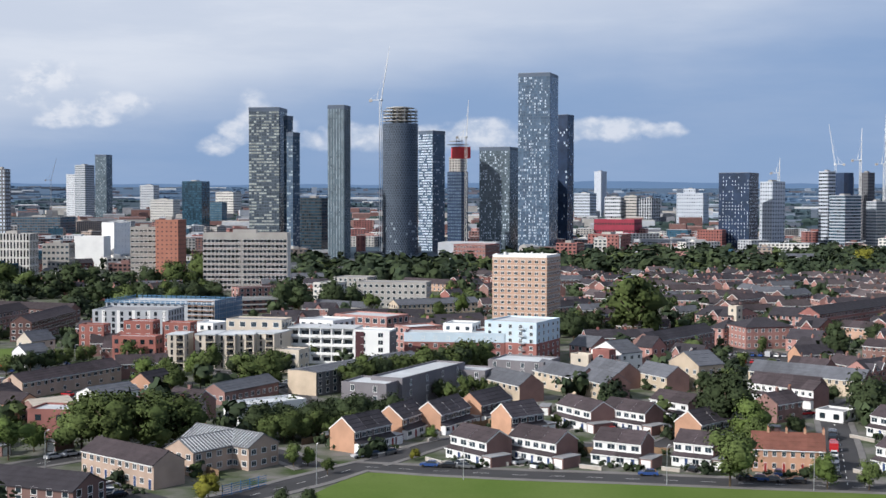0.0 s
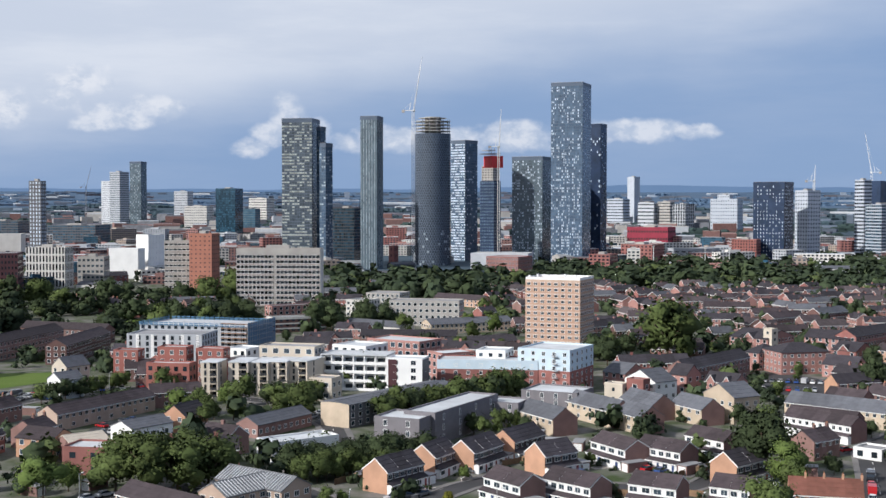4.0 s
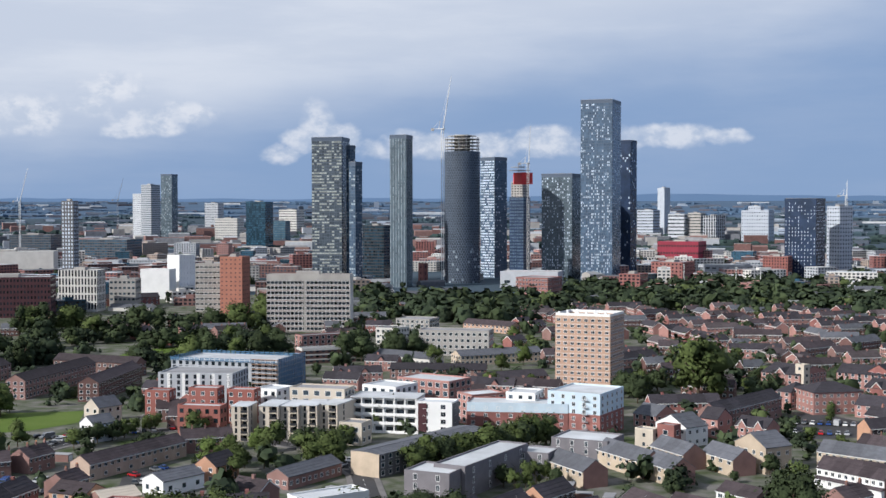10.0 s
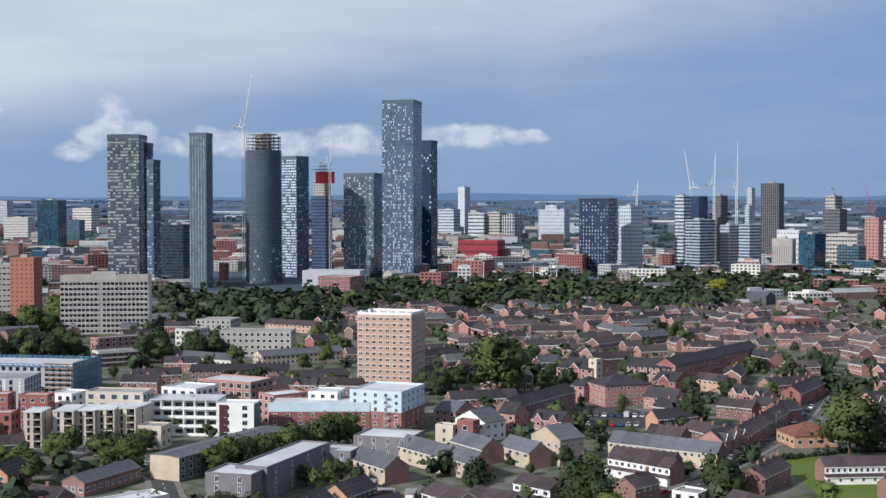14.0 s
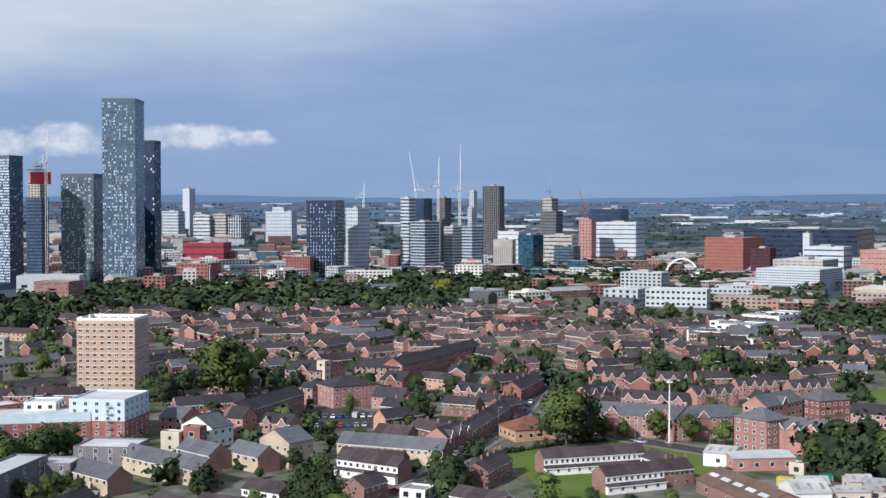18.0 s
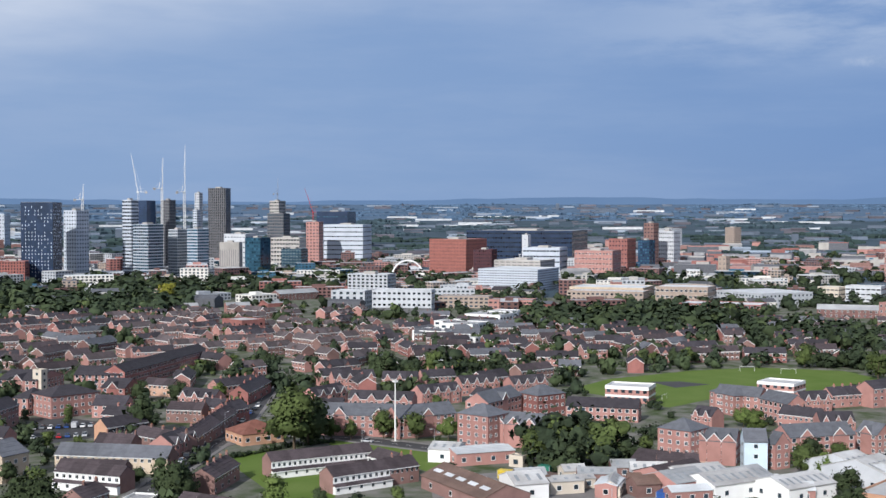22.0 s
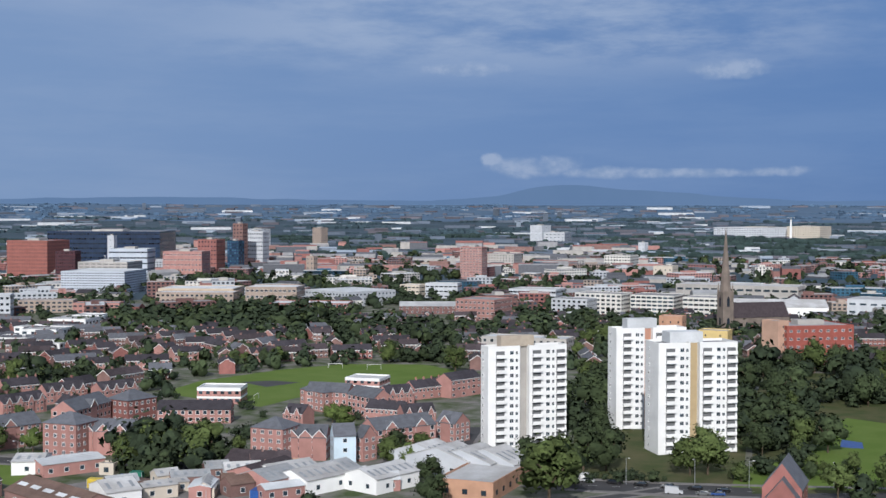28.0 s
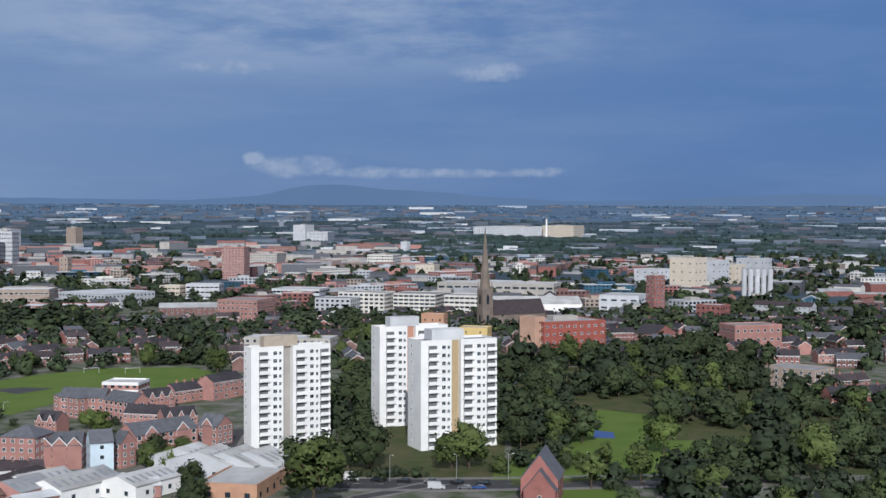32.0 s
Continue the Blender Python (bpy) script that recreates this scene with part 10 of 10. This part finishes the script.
for x1, y1, ux, uy, length, d, n, kind in GARDENS:
    rot = math.degrees(math.atan2(uy, ux))
    nx, ny = uy, -ux  # out of the front
    step = length / n
    if kind in ("white70", "orange70"):
        garage(x1 + ux * (length + 1.6) - nx * 1.6, y1 + uy * (length + 1.6) - ny * 1.6, rot)
    for i in range(n):
        s = step * (i + 0.5)
        px, py = x1 + ux * s, y1 + uy * s
        if garden_rnd.random() < 0.75:
            w, dep = garden_rnd.uniform(2.4, step * 0.8), garden_rnd.uniform(5.0, 7.0)
            o = garden_rnd.uniform(-1, 1) * (step - w) / 2
            q = [(px + ux * (o + a * w / 2) + nx * bb, py + uy * (o + a * w / 2) + ny * bb) for a, bb in ((-1, 1.5), (1, 1.5), (1, dep), (-1, dep))]
            sheet("drive", "paved front drive of a house", q, 0.045 + 0.002 * (i % 3), DRIVE)
            if garden_rnd.random() < (0.65 if kind in ("white70", "orange70") else 0.35):
                cx, cy = px + ux * o + nx * (dep - 2.0), py + uy * o + ny * (dep - 2.0)
                car(garden_rnd.choice(("white", "silver", "white", "silver", "black", "red", "blue", "grey")), cx, cy, rot + 90 + garden_rnd.uniform(-8, 8), group="cars on drives")
        if garden_rnd.random() < 0.9:
            HEDGE_SPOTS.append((px + ux * step / 2 + nx * 3.4, py + uy * step / 2 + ny * 3.4, 1.6, 5, garden_rnd.uniform(1.0, 2.4)))
        for _ in range(2):
            bd = d + garden_rnd.uniform(3, 9)
            HEDGE_SPOTS.append((px - nx * bd + garden_rnd.uniform(-3, 3), py - ny * bd + garden_rnd.uniform(-3, 3), 1.5, 2, garden_rnd.uniform(1.5, 4.5)))
    e = thing("garden_fence", "wooden board fence behind the gardens", "fence", x1 - nx * (d + 9), y1 - ny * (d + 9), 0, rot, "garden fences")
    fb = Build(FENCE)
    prof = []
    m2 = max(1, int(length / 1.8))
    for k in range(m2):
        lo = 1.45 + 0.12 * (k % 2)
        prof += [(k * length / m2, lo), ((k + 1) * length / m2, lo)]
    base = len(prof)
    for yy in (-0.03, 0.03):
        fb.v += [(px_, yy, 0) for px_, _ in prof] + [(px_, yy, pz_) for px_, pz_ in prof]
    for k in range(base - 1):
        fb.f += [(k, k + 1, base + k + 1, base + k), (2 * base + k + 1, 2 * base + k, 3 * base + k, 3 * base + k + 1), (base + k, base + k + 1, 3 * base + k + 1, 3 * base + k)]
        fb.s += [0, 0, 0]
    part("boarding", fb, e)
    if garden_rnd.random() < 0.7:
        s = garden_rnd.uniform(0.2, 0.8) * length
        e = thing("garden_shed", "small wooden garden shed with felt roof", "shed", x1 + ux * s - nx * (d + 7), y1 + uy * s - ny * (d + 7), 0, rot, "garden sheds")
        b = Build(FENCE)
        gabled(b, 2.4, 1.8, 1.9, 2.4)
        part("wall", b, e)
        b = Build(FELT)
        roof_pair(b, 2.4, 1.8, 1.9, 2.4, 0.15, 0.05)
        part("roof", b, e)
BLUE_RAIL = mat("blue_rail_paint", (0.05, 0.16, 0.36), 0.5, 0.1)
x1, y1, x2, y2 = -29.1, 244.3, -21.3, 253.8
e = thing("railing", "blue painted steel railing beside the street", "railing", x1, y1, 0, math.degrees(math.atan2(y2 - y1, x2 - x1)))
L_ = math.hypot(x2 - x1, y2 - y1)
for k in range(int(L_ / 2.5) + 1):
    b = Build(BLUE_RAIL)
    b.box(2.5 * k - 0.06, -0.06, 0, 2.5 * k + 0.06, 0.06, 2.4)
    part("post", b, e)
for k in range(5):
    b = Build(BLUE_RAIL)
    b.box(0, -0.03, 0.3 + 0.45 * k, L_, 0.03, 0.42 + 0.45 * k, 0, True)
    part("rail", b, e)
GARDEN_WALL = mat("garden_wall", (0.50, 0.45, 0.40), 0.9, 0.25, 0.5, 4.0, 0.2, per_object=0.3)
for x1, y1, ux, uy, length, d, n, kind in GARDENS:
    if kind in ("white70", "orange70"):
        rot = math.degrees(math.atan2(uy, ux))
        e = thing("garden_wall", "low pale front garden wall", "wall", x1 + uy * 7.2, y1 - ux * 7.2, 0, rot, "front garden walls")
        b = Build(GARDEN_WALL)
        b.box(0, -0.12, -0.1, length * 0.45, 0.12, 0.8)
        part("walling", b, e)
        b = Build(CONCRETE_PALE)
        b.box(-0.05, -0.17, 0.8, length * 0.45 + 0.05, 0.17, 0.88, 0, True)
        part("coping", b, e)
woods("garden_shrubs", "hedges and shrubs of the front and back gardens", HEDGE_SPOTS, 41, 1)

placed = 0
for _ in range(400):
    ang, dist = garden_rnd.uniform(-21, 36), math.sqrt(garden_rnd.uniform(215 ** 2, 420 ** 2))
    x, y = dist * math.sin(radians(ang)), dist * math.cos(radians(ang))
    if placed < 26 and not taken(x, y, 3.5):
        garage(x, y, garden_rnd.choice((-15, 75, -30, 60)))
        TAKEN.append((x, y, 3))
        placed += 1
# ---- parked cars ----
car_row(-88.5, 365.0, -73.5, 369.5, 7, 85)
car_row(-91.0, 374.5, -83.0, 387.5, 5, 80, 0.7)
car_row(-131.5, 424.0, -128.0, 446.0, 8, 85)
car_row(-121.5, 428.0, -125.0, 445.0, 6, 85, 0.7)
car_row(-113.5, 352.0, -102.0, 356.5, 5, 80)
car_row(10.8, 271.1, 30.1, 266.1, 5, share=0.6)
car_row(50.7, 261.2, 71.4, 256.9, 4, share=0.6)
car_row(76.7, 254.5, 88.6, 250.8, 5)
car_row(96.8, 253.6, 115.9, 307.9, 8)
car_row(-7.3, 278.6, 5.5, 285.6, 4)
car_row(-57.3, 251.5, -48.6, 244.3, 4, 60)
car_row(-72.7, 281.5, -63.5, 290.7, 3)
car_row(-112.4, 446.4, -91.0, 460.1, 7, 80)
car_row(-140.9, 441.3, -122.8, 433.4, 5, 70)
car_row(-126.1, 363.7, -113.2, 369.6, 6, 60)
car_row(-29.5, 386.4, -23.9, 408.9, 3)
car_row(130.6, 467.3, 155.7, 460.3, 9, 80)
car_row(126.7, 445.6, 147.2, 441.6, 7, 80)
car_row(163.1, 418.6, 180.6, 434.5, 6, 80)
car_row(153.9, 374.5, 175.3, 400.6, 5)
car_row(198.1, 426.6, 230.5, 474.2, 6)
car_row(206.7, 401.2, 226.1, 370.2, 4, share=0.6)
car_row(108.6, 345.4, 119.5, 332.3, 6, 80)
car_row(307.0, 247.3, 329.3, 247.8, 6)
car_row(311.7, 234.9, 361.6, 262.0, 7)
car_row(322.6, 192.2, 337.6, 146.3, 6, share=0.7)
car_row(324.2, 162.1, 331.8, 147.4, 4)
car("white", 325.5, 190.4, 8, True)
car("black", 358.7, 117.9, 5)
for a in ((-11.2, 254.4), (19.1, 257.2), (60.2, 250.1), (88.5, 243.7), (-70.4, 272.5), (-42.7, 289.8), (205.2, 389.4), (218.6, 369.0), (232.5, 344.9), (189.2, 417.0), (328.4, 177.8), (339.2, 160.6), (346.5, 146.6), (360.8, 126.3), (-103.1, 440.7), (-54.0, 414.1)):
    street_lamp(*a, garden_rnd.uniform(0, 360))


# ---- goalposts and play area ----
def goal(x, y, rot):
    e = thing("goalpost", "white steel goal frame on the field", "goal", x, y, 0, rot, "goals")
    for xx in (-3.6, 3.6):
        b = Build(WHITE_PAINT)
        b.cyl(xx, 0, 0, 2.5, 0.07, 0.07, 6)
        part("post", b, e)
    b = Build(WHITE_PAINT)
    b.beam((-3.6, 0, 2.45), (3.6, 0, 2.45), 0.07)
    part("crossbar", b, e)


goal(484.9, 438.1, -45)
goal(453.6, 357.9, -45)
goal(380.3, 389.1, 30)
goal(494.7, 419.8, -45)
sheet("play_area", "blue rubber play court in the park", [(427.5, 148.7), (430.0, 141.4), (441.1, 145.7), (442.4, 153.7)], 0.08, mat("blue_rubber", (0.05, 0.10, 0.28), 0.8, 0.2))

clear_prototypes()
